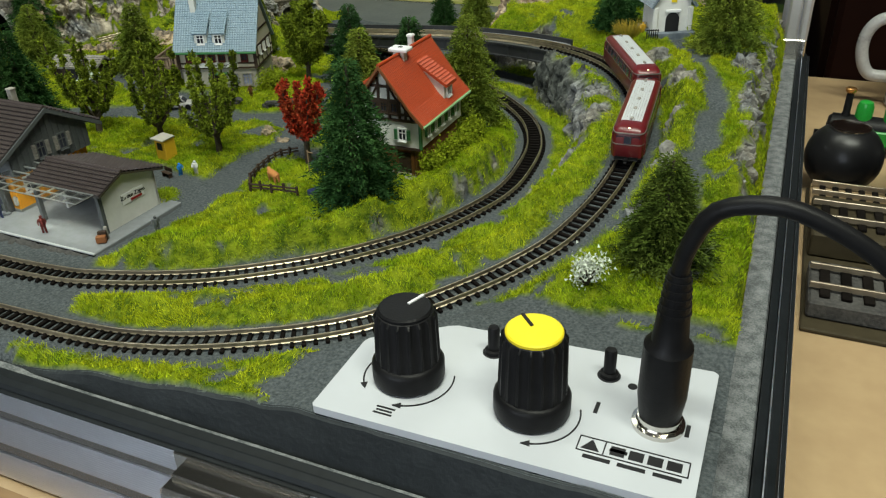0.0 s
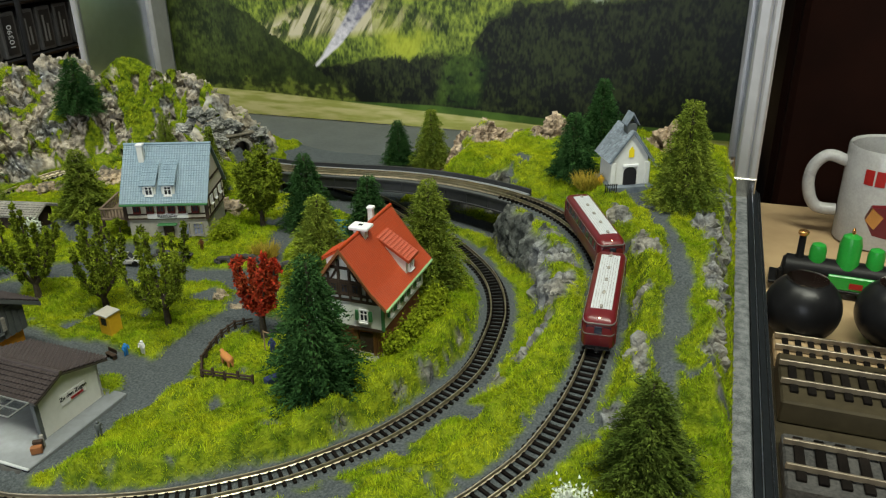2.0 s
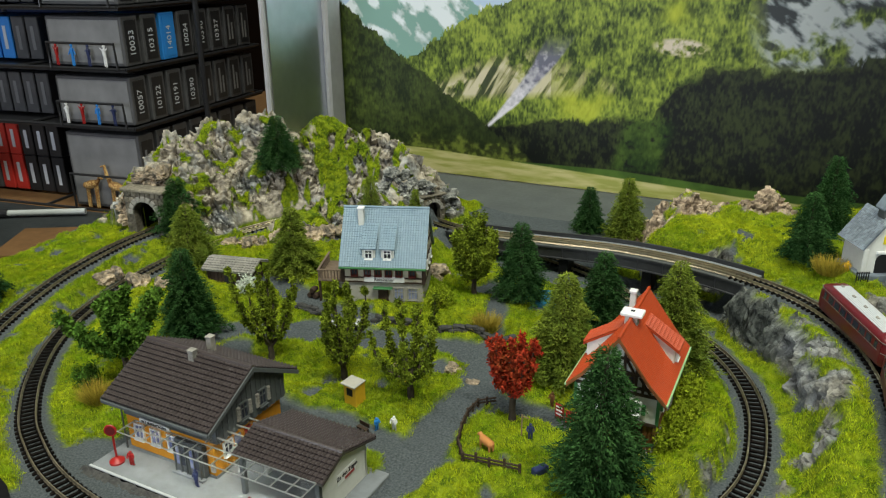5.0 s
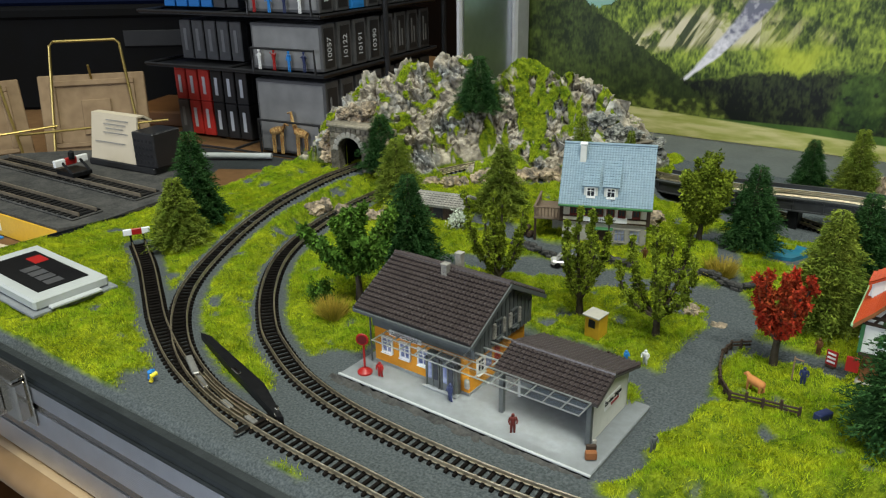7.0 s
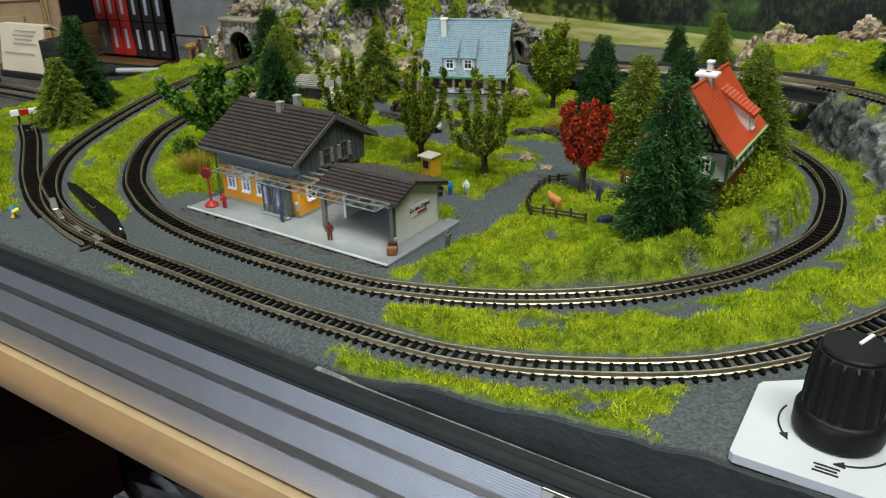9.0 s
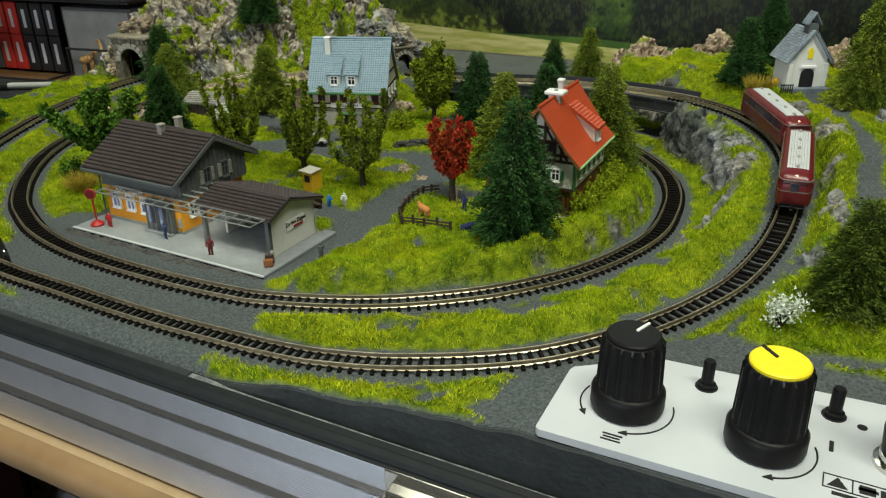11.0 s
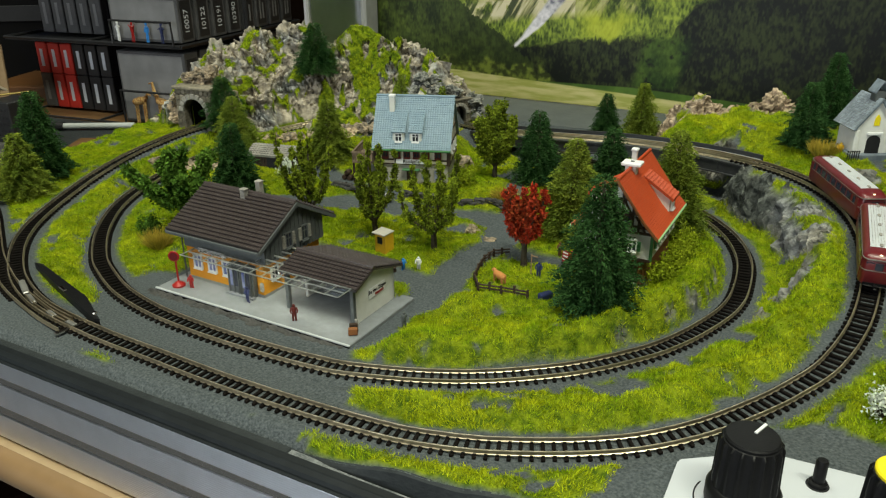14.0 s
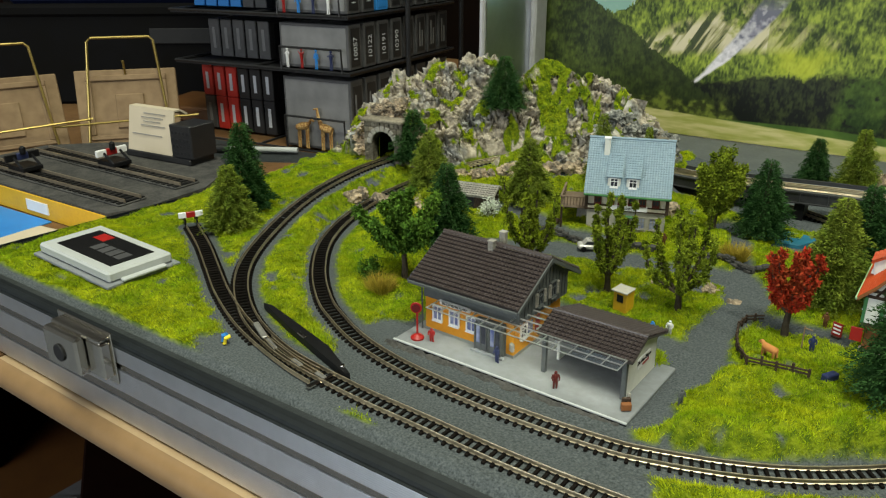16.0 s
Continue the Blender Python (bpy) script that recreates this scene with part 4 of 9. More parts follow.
wide_mask = GRASSY * ~in_patch
coarse_area, fine_area = wide_mask.sum() * 0.0016 ** 2, FGRASS.sum() * FINE ** 2
share = coarse_area / (coarse_area + fine_area)
for X, Y, Z, mask, count in ((GX, GY, LANDZ, wide_mask, int(680000 * share)), (FX, FY, FV[..., 2], FGRASS, int(680000 * (1 - share)))):
    gv, gt = plant(X, Y, Z, mask, count, 0.0009, 0.0030)
    tagged(new("static_grass", quick_mesh("static_grass", gv, gt, GRASS)), "yellow-green static grass fibres on the landscape", "grass", kind="stuff")
gv, gt = plant(HX, HY, hill, turf * (hill > 0.002) * ~((np.abs(HX + 0.272) < 0.011) & (HY < 0.25)), 80000, 0.0008, 0.0019)
tagged(new("hill_grass", quick_mesh("hill_grass", gv, gt, GRASS)), "yellow-green static grass in the hill's hollows", "grass", kind="stuff")


def tunnel_mouth(m, label):
    """A stone portal: wing walls, an arch of separate stones and a bore blackened in place of shade."""
    t = thing("tunnel_portal", m, label, "tunnel portal")
    r, spring, wide, tall, deep = 0.0085, 0.013, 0.0145, 0.0275, 0.008
    wall = Shape()
    n = 12
    ring = [(-r, -0.004)] + [(-r * math.cos(math.pi * k / n), spring + r * math.sin(math.pi * k / n)) for k in range(n + 1)] + [(r, -0.004)]
    out = [(-wide, -0.004), (-wide, tall), (wide, tall), (wide, -0.004)]
    wall.prism([out[0], out[1], out[2], out[3]] + ring[::-1], 0, deep, "y")
    part("wall", wall, PORTALSTONE, t)
    for row in range(7):
        for k in range(-4, 5):
            x = k * 0.0036 + (row % 2) * 0.0018
            z = 0.0015 + row * 0.0041
            if abs(x) > wide - 0.0018 or math.hypot(x, max(z - spring, 0)) < r + 0.004:
                continue
            b = Shape().box(x - 0.0016, -0.0007, z - 0.0017, x + 0.0016, 0.0006, z + 0.0017, 0.0004)
            part("stone", b, PORTALSTONE, t)
    for k in range(9):
        w = math.pi * (k + 0.5) / 9
        mm = Matrix.Translation((-math.cos(w) * (r + 0.0018), -0.0005, spring + math.sin(w) * (r + 0.0018))) @ Matrix.Rotation(w - math.pi / 2, 4, "Y")
        part("arch_stone", Shape().box(-0.0016, -0.0009, -0.0018, 0.0016, 0.0012, 0.0018, 0.0004, mm), STONE, t)
    part("coping", Shape().box(-wide - 0.001, -0.0022, tall, wide + 0.001, deep + 0.002, tall + 0.0022, 0.0006), PORTALSTONE, t)
    # black lining and end sheet stand in for the dark inside the tunnel
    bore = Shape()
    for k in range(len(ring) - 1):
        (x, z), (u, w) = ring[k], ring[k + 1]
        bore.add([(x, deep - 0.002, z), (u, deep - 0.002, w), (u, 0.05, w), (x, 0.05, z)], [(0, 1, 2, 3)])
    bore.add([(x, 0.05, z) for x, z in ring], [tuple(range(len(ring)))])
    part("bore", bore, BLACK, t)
    return t


tunnel_mouth(pose(-0.2728, 0.192, 0.0115, 0, 0, 6) @ Matrix.Scale(1.12, 4), "grey stone tunnel portal with an arch of cut stones")
tunnel_mouth(pose(-0.1105, 0.3040, 0.0092, 0, 0, 58) @ Matrix.Scale(0.72, 4), "small grey stone tunnel portal behind the bridge")


def rock(seed, size, m, mat, label, layers=0.0):
    """A craggy boulder, with slanting ledges where layers is set."""
    bm = bmesh.new()
    bmesh.ops.create_icosphere(bm, subdivisions=5 if layers else 4, radius=1.0)
    off = Vector((seed * 3.1, seed * 1.7, seed * 2.3))
    for v in bm.verts:
        p = v.co.copy()
        k = 1 + 0.55 * (noise.fractal(p * 1.1 + off, 0.8, 2.1, 5) ) + 0.30 * (abs(noise.noise(p * 3.1 + off)) - 0.3)
        k = round(k * 7) / 7 * 0.45 + k * 0.55
        lay = (p.z * 1.1 - p.x * 1.5 + p.y * 0.4 + 0.5 * noise.noise(p * 1.6 + off)) * 2.6
        k += layers * ((lay % 1.0) ** 2 - 0.35)
        v.co = Vector((p.x * size[0] * k, p.y * size[1] * k, p.z * size[2] * k))
    data = bpy.data.meshes.new("rock")
    bm.to_mesh(data)
    bm.free()
    data.materials.append(mat)
    return solid("rock", data, mat, label, "rock", m, group="rocks of the landscape")


R2 = random.Random(8)
k = 0
for pts, n, big in (([(-0.215, 0.208), (-0.190, 0.222), (-0.160, 0.240), (-0.140, 0.256)], 8, 0.009), ([(-0.254, 0.135), (-0.252, 0.150), (-0.218, 0.142), (-0.205, 0.150)], 5, 0.0095),
                    ([(-0.010, 0.132), (-0.040, 0.122), (0.002, 0.120)], 3, 0.0045), ([(-0.095, 0.232), (-0.075, 0.236)], 3, 0.012)):
    for q in range(n):
        s = q / max(n - 1, 1) * (len(pts) - 1)
        i = min(int(s), len(pts) - 2)
        f = s - i
        x = pts[i][0] * (1 - f) + pts[i + 1][0] * f + R2.uniform(-0.003, 0.003)
        y = pts[i][1] * (1 - f) + pts[i + 1][1] * f + R2.uniform(-0.003, 0.003)
        g = big * R2.uniform(0.6, 1.15)
        z = max(ground(x, y), hill_z(x, y) if -0.33 < x < -0.095 and y > 0.19 else -1)
        k += 1
        grey = x > 0.08 and y < 0.31 and R2.random() < 0.85
        rock(k, (g * R2.uniform(0.7, 1.1), g * R2.uniform(0.7, 1.1), g * R2.uniform(0.6, 0.9)), pose(x, y, z - g * 0.05, 0, 0, R2.uniform(0, 360)), ROCK_GREY if grey else ROCK,
             "grey craggy rock in the grass" if grey else "tan craggy rock in the grass")
for q, (x, y, z, g) in enumerate(((-0.122, 0.287, 0.018, 0.0075), (-0.119, 0.292, 0.028, 0.0070), (-0.127, 0.296, 0.034, 0.0090), (-0.117, 0.306, 0.034, 0.0075), (-0.107, 0.318, 0.027, 0.0075), (-0.128, 0.280, 0.010, 0.0075), (-0.137, 0.296, 0.043, 0.0095), (-0.129, 0.299, 0.036, 0.0085), (-0.142, 0.291, 0.034, 0.0090))):
    rock(70 + q, (g, g * 0.9, g * 0.62), pose(x, y, z, 0, 14, 40 * q), ROCK_GREY, "grey craggy rock beside the far tunnel portal", 0.16)

for q, (x, y, z, g) in enumerate(((-0.297, 0.201, 0.018, 0.0085), (-0.302, 0.205, 0.026, 0.0085), (-0.297, 0.203, 0.033, 0.0080), (-0.303, 0.206, 0.014, 0.0080), (-0.283, 0.206, 0.048, 0.0085), (-0.270, 0.207, 0.049, 0.0080),
                                  (-0.248, 0.203, 0.020, 0.0080), (-0.250, 0.206, 0.034, 0.0085), (-0.246, 0.204, 0.012, 0.0070))):
    rock(90 + q, (g, g * 0.8, g * 0.7), pose(x, y, z, 0, 10, 50 * q), ROCK, "tan craggy rock beside the tunnel portal", 0.10)

# ---- the suitcase that holds the layout ----
case = thing("suitcase", pose(0, 0, 0), "open aluminium suitcase holding the model landscape", "suitcase")
LB, LF = left_edge(Y1), left_edge(Y0)
BOT = -0.043


def front(o):
    """The strips are narrower along the front than along the sides."""
    return 0.42 * o if o < 0.0087 else 0.00365 + 1.07 * (o - 0.0087)


def rim(out0, out1, z0, z1, c):
    """A rounded strip along the front and the right and left sides, out0 to out1 beyond the landscape."""
    prof = [(out0, z0), (out0, z1), (out1 - 2 * c, z1), (out1 - 0.6 * c, z1 - 0.4 * c), (out1, z1 - 1.3 * c), (out1, z0 + 0.8 * c), (out1 - 0.7 * c, z0)]
    s = Shape()
    stations = [lambda o: (LB - o, Y1 + 0.006), lambda o: (LF - o, Y0 - front(o)), lambda o: (X1 + o, Y0 - front(o)), lambda o: (X1 + o, Y1 + 0.006)]
    n = len(prof)
    pts = [(*st(o), z) for st in stations for o, z in prof]
    f = []
    for k in range(3):
        for i in range(n):
            j = (i + 1) % n
            f.append((k * n + i, k * n + j, (k + 1) * n + j, (k + 1) * n + i))
    f += [tuple(range(n)), tuple(3 * n + i for i in range(n))]
    return s.add(pts, f)


def rib(out, z0, z1):
    """A thin half-round rib along the same line."""
    n = 8
    prof = [(0.010, z0)] + [(out - 0.00009 + 0.00009 * math.sin(math.pi * k / n), z0 + (z1 - z0) * (0.5 - 0.5 * math.cos(math.pi * k / n))) for k in range(n + 1)] + [(0.010, z1)]
    stations = [lambda o: (LB - o, Y1 + 0.006), lambda o: (LF - o, Y0 - front(o)), lambda o: (X1 + o, Y0 - front(o)), lambda o: (X1 + o, Y1 + 0.006)]
    m = len(prof)
    pts = [(*st(o), z) for st in stations for o, z in prof]
    f = [(k * m + i, k * m + (i + 1) % m, (k + 1) * m + (i + 1) % m, (k + 1) * m + i) for k in range(3) for i in range(m)]
    return Shape().add(pts, f + [tuple(range(m)), tuple(3 * m + i for i in range(m))])


part("foam_strip", rim(-0.0005, 0.0085, -0.02, -0.0028, 0.001), FOAM, case, "speckled grey foam strip")
part("front_lip", Shape().box(LF + 0.002, Y0 - 0.0034, -0.012, 0.016, Y0 + 0.0006, -0.0022, 0.0005), DARKPAINT, case, "dark painted front lip")
part("rubber_seal", rim(0.0087, 0.0116, -0.02, -0.0012, 0.0013), RUBBER, case, "black rubber seal")
part("rubber_seal", rim(0.0118, 0.0148, -0.02, -0.0004, 0.0013), RUBBER, case, "black rubber seal")
part("rubber_lip", rim(0.0150, 0.0162, -0.0090, -0.0022, 0.0004), RUBBER, case)
# aluminium profile: ribbed bands and smooth sunk bands, one above another
for k, (z1, z0, ribbed) in enumerate(((-0.0026, -0.0102, True), (-0.0102, -0.0138, False), (-0.0138, -0.0252, True), (-0.0252, -0.0300, False), (-0.0300, -0.0416, True))):
    if not ribbed:
        part("smooth_band", rim(0.0, 0.0158, z0, z1, 0.0004), ALU_DARK, case, "smooth darker aluminium band")
        continue
    n = round((z1 - z0) / 0.00098)
    h = (z1 - z0) / n
    for q in range(n):
        part("rib", rib(0.0163, z0 + q * h, z0 + (q + 1.0) * h), ALU, case, "fine aluminium rib", smooth=True)
bottom = Shape().slab([(LF - 0.015, Y0 - 0.0105), (X1 + 0.015, Y0 - 0.0105), (X1 + 0.016, Y1 + 0.006), (LB - 0.016, Y1 + 0.006)], BOT, BOT + 0.003)
part("bottom", bottom, BLACK, case)
part("back_wall", Shape().box(LB - 0.012, Y1 + 0.001, BOT, X1 + 0.012, Y1 + 0.006, -0.004, 0.001), ALU, case)

# lid, standing open on its hinge, with the printed mountain scene inside
LIDX0, LIDX1, LIDY0, LIDY1, LIDTOP = -0.300, 0.225, 0.374, 0.482, 0.43
lid = part("lid", Shape().box(LIDX0 - 0.016, LIDY1 + 0.004, -0.012, LIDX1 + 0.016, LIDY1 + 0.010, LIDTOP, 0.002), ALU, case, "upright aluminium lid")
part("lid_floor", Shape().box(LIDX0, LIDY0, -0.014, LIDX1, LIDY1, -0.006, 0.001), GREYPAINT, lid, "dark grey lining")
for x in (LIDX0 - 0.016, LIDX1 + 0.002):
    part("lid_side", Shape().box(x + (0.009 if x < 0 else 0), LIDY0 + 0.001, -0.004, x + (0.014 if x < 0 else 0.012), LIDY1 + 0.006, LIDTOP, 0.002), ALU, lid, "bright aluminium side of the lid")
for xa, xb in ((LIDX0 - 0.0065, LIDX0 - 0.001), (LIDX1 + 0.0005, LIDX1 + 0.0085), (LIDX1 + 0.0090, LIDX1 + 0.0145)):
    part("lid_edge", Shape().box(xa, LIDY0 - 0.004, -0.002, xb, LIDY0 + 0.001, LIDTOP, 0.0015), ALU_SATIN, lid, "polished aluminium edge")
for xa, xb in ((LIDX0 - 0.003, LIDX0 + 0.004), (LIDX1 - 0.003, LIDX1 + 0.003)):
    part("corner_strip", Shape().box(xa, LIDY1 - 0.026, -0.004, xb, LIDY1 - 0.002, LIDTOP - 0.011, 0.002), ALU_SATIN, lid, "pale aluminium corner strip")
part("lid_top", Shape().box(LIDX0, LIDY0, LIDTOP - 0.01, LIDX1, LIDY1, LIDTOP, 0.001), ALU, lid)
part("corner_piece", Shape().box(LIDX1 - 0.001, LIDY0 - 0.006, -0.006, LIDX1 + 0.0145, LIDY0 - 0.004, 0.010, 0.0008), CHROME, lid, "polished corner plate")


def latch(x, z, label):
    t = thing("case_latch", pose(x, Y0 - 0.0120, z) @ Matrix.Scale(0.78, 4), label, "latch", "latches of the suitcase")
    part("back_plate", Shape().box(-0.030, -0.0012, -0.021, 0.024, 0.0, 0.012, 0.0004), CHROME, t)
    part("box", Shape().box(-0.028, -0.013, -0.017, 0.006, -0.0012, 0.007, 0.0015), CHROME, t, "nickel-plated lock box")
    part("hook", Shape().box(-0.026, -0.008, 0.007, 0.022, -0.001, 0.0095, 0.0006), CHROME, t)
    part("flap", Shape().box(0.008, -0.0075, -0.016, 0.0225, -0.0012, 0.0065, 0.001), CHROME, t)
    part("keyhole", Shape().turned([(0.0054, 0), (0.0054, 0.0008), (0.0046, 0.0012)], 24, m=pose(-0.012, -0.0131, -0.006, 90)), INK, t, "black keyhole disc")
    return t


latch(-0.2287, -0.0045, "nickel-plated suitcase latch with a keyhole")
latch(0.1185, -0.0110, "nickel-plated suitcase latch below the control panel")

# the printed backdrop
PW, PH = 1040, 370
levels = np.concatenate([np.linspace(-0.006, 0.200, PH - 3), [0.26, 0.34, LIDTOP - 0.012]])
bx, bz = np.meshgrid(np.linspace(LIDX0 + 0.001, LIDX1 - 0.001, PW), levels)


def over(line, soft=0.0012):
    return np.clip((line - bz) / soft + 0.5, 0, 1)


def flat(colour):
    return np.zeros(bx.shape + (3,)) + np.array(colour)


def blend(a, b, k):
    return a * (1 - k[..., None]) + (b if isinstance(b, np.ndarray) else np.array(b)) * k[..., None]


n1, n2, n3 = noise_grid(bx, bz, 0.045, 201), noise_grid(bx, bz, 0.014, 202, 5), noise_grid(bx, bz, 0.0042, 203, 3)
spruce = noise_grid(bx, bz * 0.42, 0.0015, 204, 2)
haze = noise_grid(bx, bz, 0.028, 231, 3)
crest = (n2 - 0.5) * 0.014 + (spruce - 0.5) * 0.006
streak = noise_grid(bx - 0.62 * bz, bz * 0.16, 0.0065, 210, 4)
ink = blend(flat((0.50, 0.62, 0.78)), (0.82, 0.85, 0.88), np.clip((n1 - 0.40) * 4, 0, 1))
# far snowy peak
k = over(0.190 - 0.60 * np.abs(bx + 0.225) + (n2 - 0.5) * 0.02)
far = blend(flat((0.26, 0.38, 0.33)), (0.78, 0.82, 0.84), np.clip((noise_grid(bx + 0.5 * bz, bz, 0.016, 206, 5) - 0.45) * 8, 0, 1) * np.clip((bz - 0.105) / 0.02, 0, 1))
ink = blend(ink, far, k)
# main mountain: sunlit woods, cliffs, scree
ridge = np.interp(bx, [-0.32, -0.235, -0.200, -0.150, -0.100, -0.050, 0.24], [0.06, 0.096, 0.118, 0.145, 0.166, 0.195, 0.30]) + crest
wood = blend(flat((0.045, 0.075, 0.016)), (0.33, 0.38, 0.095), np.clip((0.28 * spruce + 0.32 * n2 + 0.2 * n3 + 0.2 * haze - 0.36) * 3.6, 0, 1))
wood = blend(wood, (0.52, 0.56, 0.09), np.clip((n1 - 0.46) * 6, 0, 1) * np.clip((bx + 0.085) / 0.02, 0, 1) * np.clip((0.035 - bx) / 0.02, 0, 1) * np.clip((bz - 0.045) / 0.015, 0, 1) * np.clip(0.4 + streak, 0, 1) * 0.75)
face = np.clip((bz - 0.060 - 0.10 * (bx + 0.2)) / 0.008, 0, 1) * np.clip((np.interp(bx, [-0.22, -0.20, -0.15, -0.11, -0.06, 0.0], [0.070, 0.082, 0.104, 0.118, 0.106, 0.080]) - bz) / 0.012, 0, 1) * np.clip((0.005 - bx) / 0.02, 0, 1)
wood = blend(wood, blend(flat((0.085, 0.10, 0.055)), (0.66, 0.58, 0.40), np.clip((streak - 0.40) * 6, 0, 1)), face * np.clip((n2 - 0.28) * 6, 0, 1) * np.where(bx < -0.085, 0.9, 0.45))
middle = -0.143 + 1.06 * (bz - 0.044) - 3.2 * (bz - 0.044) ** 2
gully = np.clip((0.004 + 0.13 * np.clip(bz - 0.044, 0, 1) + 0.004 * (n2 - 0.5) - np.abs(bx - middle)) / 0.003, 0, 1) * np.clip((bz - 0.040) / 0.004, 0, 1) * np.clip((0.128 - bz) / 0.02, 0, 1)
wood = blend(wood, blend(flat((0.20, 0.20, 0.24)), (0.72, 0.68, 0.72), np.clip((0.105 - bz) / 0.05 + (n3 - 0.5) * 1.4, 0, 1)), gully)
slip = np.clip(1 - np.hypot((bx - 0.022 - 0.4 * (0.120 - bz)) / 0.024, (bz - 0.120) / 0.008), 0, 1)
wood = blend(wood, (0.66, 0.56, 0.46), np.clip(slip * 3, 0, 1) * np.clip((n3 - 0.3) * 4, 0, 1))
crag_k = np.clip((bx - 0.070 + 0.3 * (bz - 0.13)) / 0.02, 0, 1) * np.clip((bz - 0.100) / 0.012, 0, 1)
wood = blend(wood, blend(flat((0.07, 0.08, 0.085)), (0.46, 0.49, 0.50), np.clip((noise_grid(bx + 0.8 * bz, bz, 0.012, 215, 5) - 0.42) * 6, 0, 1)), crag_k * np.clip((n2 - 0.30) * 6, 0, 1))
ink = blend(ink, wood, over(ridge))
# shaded forest along the foot, higher on the right
foot = np.interp(bx, [-0.32, -0.140, -0.060, 0.004, 0.020, 0.050, 0.110, 0.24], [0.045, 0.046, 0.054, 0.058, 0.090, 0.102, 0.104, 0.135]) + crest * 1.2
dark = blend(flat((0.006, 0.010, 0.005)), (0.066, 0.084, 0.028), np.clip((0.30 * spruce + 0.30 * n2 + 0.25 * n3 + 0.15 * haze - 0.44) * 5.5, 0, 1))
ink = blend(ink, dark, over(foot, 0.004))
clearing = np.clip((0.024 - np.abs(bx + 0.004 - 0.25 * (bz - 0.03))) / 0.008, 0, 1) * over(0.060 + crest, 0.01) * np.clip((bz - 0.014) / 0.003, 0, 1)
ink = blend(ink, blend(flat((0.09, 0.19, 0.025)), (0.20, 0.32, 0.05), np.clip((n2 - 0.4) * 4, 0, 1)), clearing * np.clip((n3 - 0.15) * 4, 0, 1) * 0.34)
# wooded slope on the left
slope = np.interp(bx, [-0.32, -0.298, -0.237, -0.190, -0.142, -0.114, -0.09], [0.172, 0.152, 0.104, 0.073, 0.042, 0.020, 0.0]) + crest
leafy = blend(flat((0.026, 0.042, 0.012)), (0.13, 0.165, 0.045), np.clip((0.25 * spruce + 0.4 * n2 + 0.35 * n3 - 0.36) * 3, 0, 1) * np.clip(1.15 - 4.5 * (bx + 0.29), 0.35, 1))
ink = blend(ink, leafy, over(slope))
# bushes and meadow
bush = 0.026 + (n2 - 0.5) * 0.022 - 0.022 * np.clip((bx + 0.115) / 0.03, 0, 1)
ink = blend(ink, blend(flat((0.06, 0.075, 0.020)), (0.20, 0.23, 0.06), np.clip((n3 - 0.35) * 3, 0, 1)), over(bush, 0.004))
meadow = np.interp(bx, [-0.32, -0.203, -0.119, 0.03, 0.08, 0.24], [0.018, 0.0165, 0.0125, 0.0055, 0.003, 0.002])
ink = blend(ink, blend(flat((0.09, 0.15, 0.035)), (0.13, 0.20, 0.05), np.clip((n2 - 0.4) * 4, 0, 1)), over(meadow + 0.0065 * np.clip((bx + 0.125) / 0.10, 0, 1), 0.0008))
hay = blend(flat((0.34, 0.35, 0.14)), (0.56, 0.51, 0.27), np.clip((noise_grid(bx * 0.15, bz, 0.003, 230) - 0.30) * 2.5, 0, 1))
ink = blend(ink, hay, over(meadow, 0.0008))
pv = np.stack([bx, np.full(bx.shape, LIDY1 + 0.0015), bz], 2).reshape(-1, 3)
ii, jj = np.meshgrid(np.arange(PW - 1), np.arange(PH - 1))
a = (jj * PW + ii).ravel()
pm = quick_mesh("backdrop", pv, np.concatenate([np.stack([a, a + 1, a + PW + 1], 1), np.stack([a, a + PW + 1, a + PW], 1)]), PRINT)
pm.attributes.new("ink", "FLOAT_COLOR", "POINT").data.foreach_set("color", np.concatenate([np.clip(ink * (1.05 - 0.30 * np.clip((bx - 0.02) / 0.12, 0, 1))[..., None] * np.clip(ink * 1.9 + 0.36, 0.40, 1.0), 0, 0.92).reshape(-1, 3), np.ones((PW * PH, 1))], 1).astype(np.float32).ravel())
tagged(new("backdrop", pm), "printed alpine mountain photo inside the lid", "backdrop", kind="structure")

# ---- the shop round the case ----
def room_box(name, x0, y0, z0, x1, y1, z1, mat, label, category):
    return solid(name, Shape().box(x0, y0, z0, x1, y1, z1), mat, label, category, kind="structure")


room_box("floor", -2.6, -2.2, -0.90, 2.4, 2.2, -0.80, FLOORMAT, "pale grey shop floor", "floor")
room_box("ceiling", -2.6, -2.2, 1.70, 2.4, 2.2, 1.80, CEILING, "plain white shop ceiling", "ceiling")
# north and east walls carry the back room's gloom in their colour
room_box("wall_north", -2.6, 2.1, -0.80, 2.4, 2.2, 1.70, GLOOMWALL, "shop wall toned for the room light", "wall")
# south wall with the shop window through which daylight comes
south = thing("wall_south", pose(0, 0, 0), "pale shop wall round a wide window", "wall", kind="structure")
for x0, x1, z0, z1 in ((-2.6, -1.45, -0.8, 1.7), (0.42, 2.4, -0.8, 1.7), (-1.45, 0.42, -0.8, 0.10), (-1.45, 0.42, 1.14, 1.7)):
    part("wall_panel", Shape().box(x0, -2.2, z0, x1, -2.1, z1), PALEWALL, south)
win = part("window_casing", Shape().box(-1.45, -2.12, 0.07, 0.42, -2.06, 0.10, 0.004), WHITE, south, "white window sill")
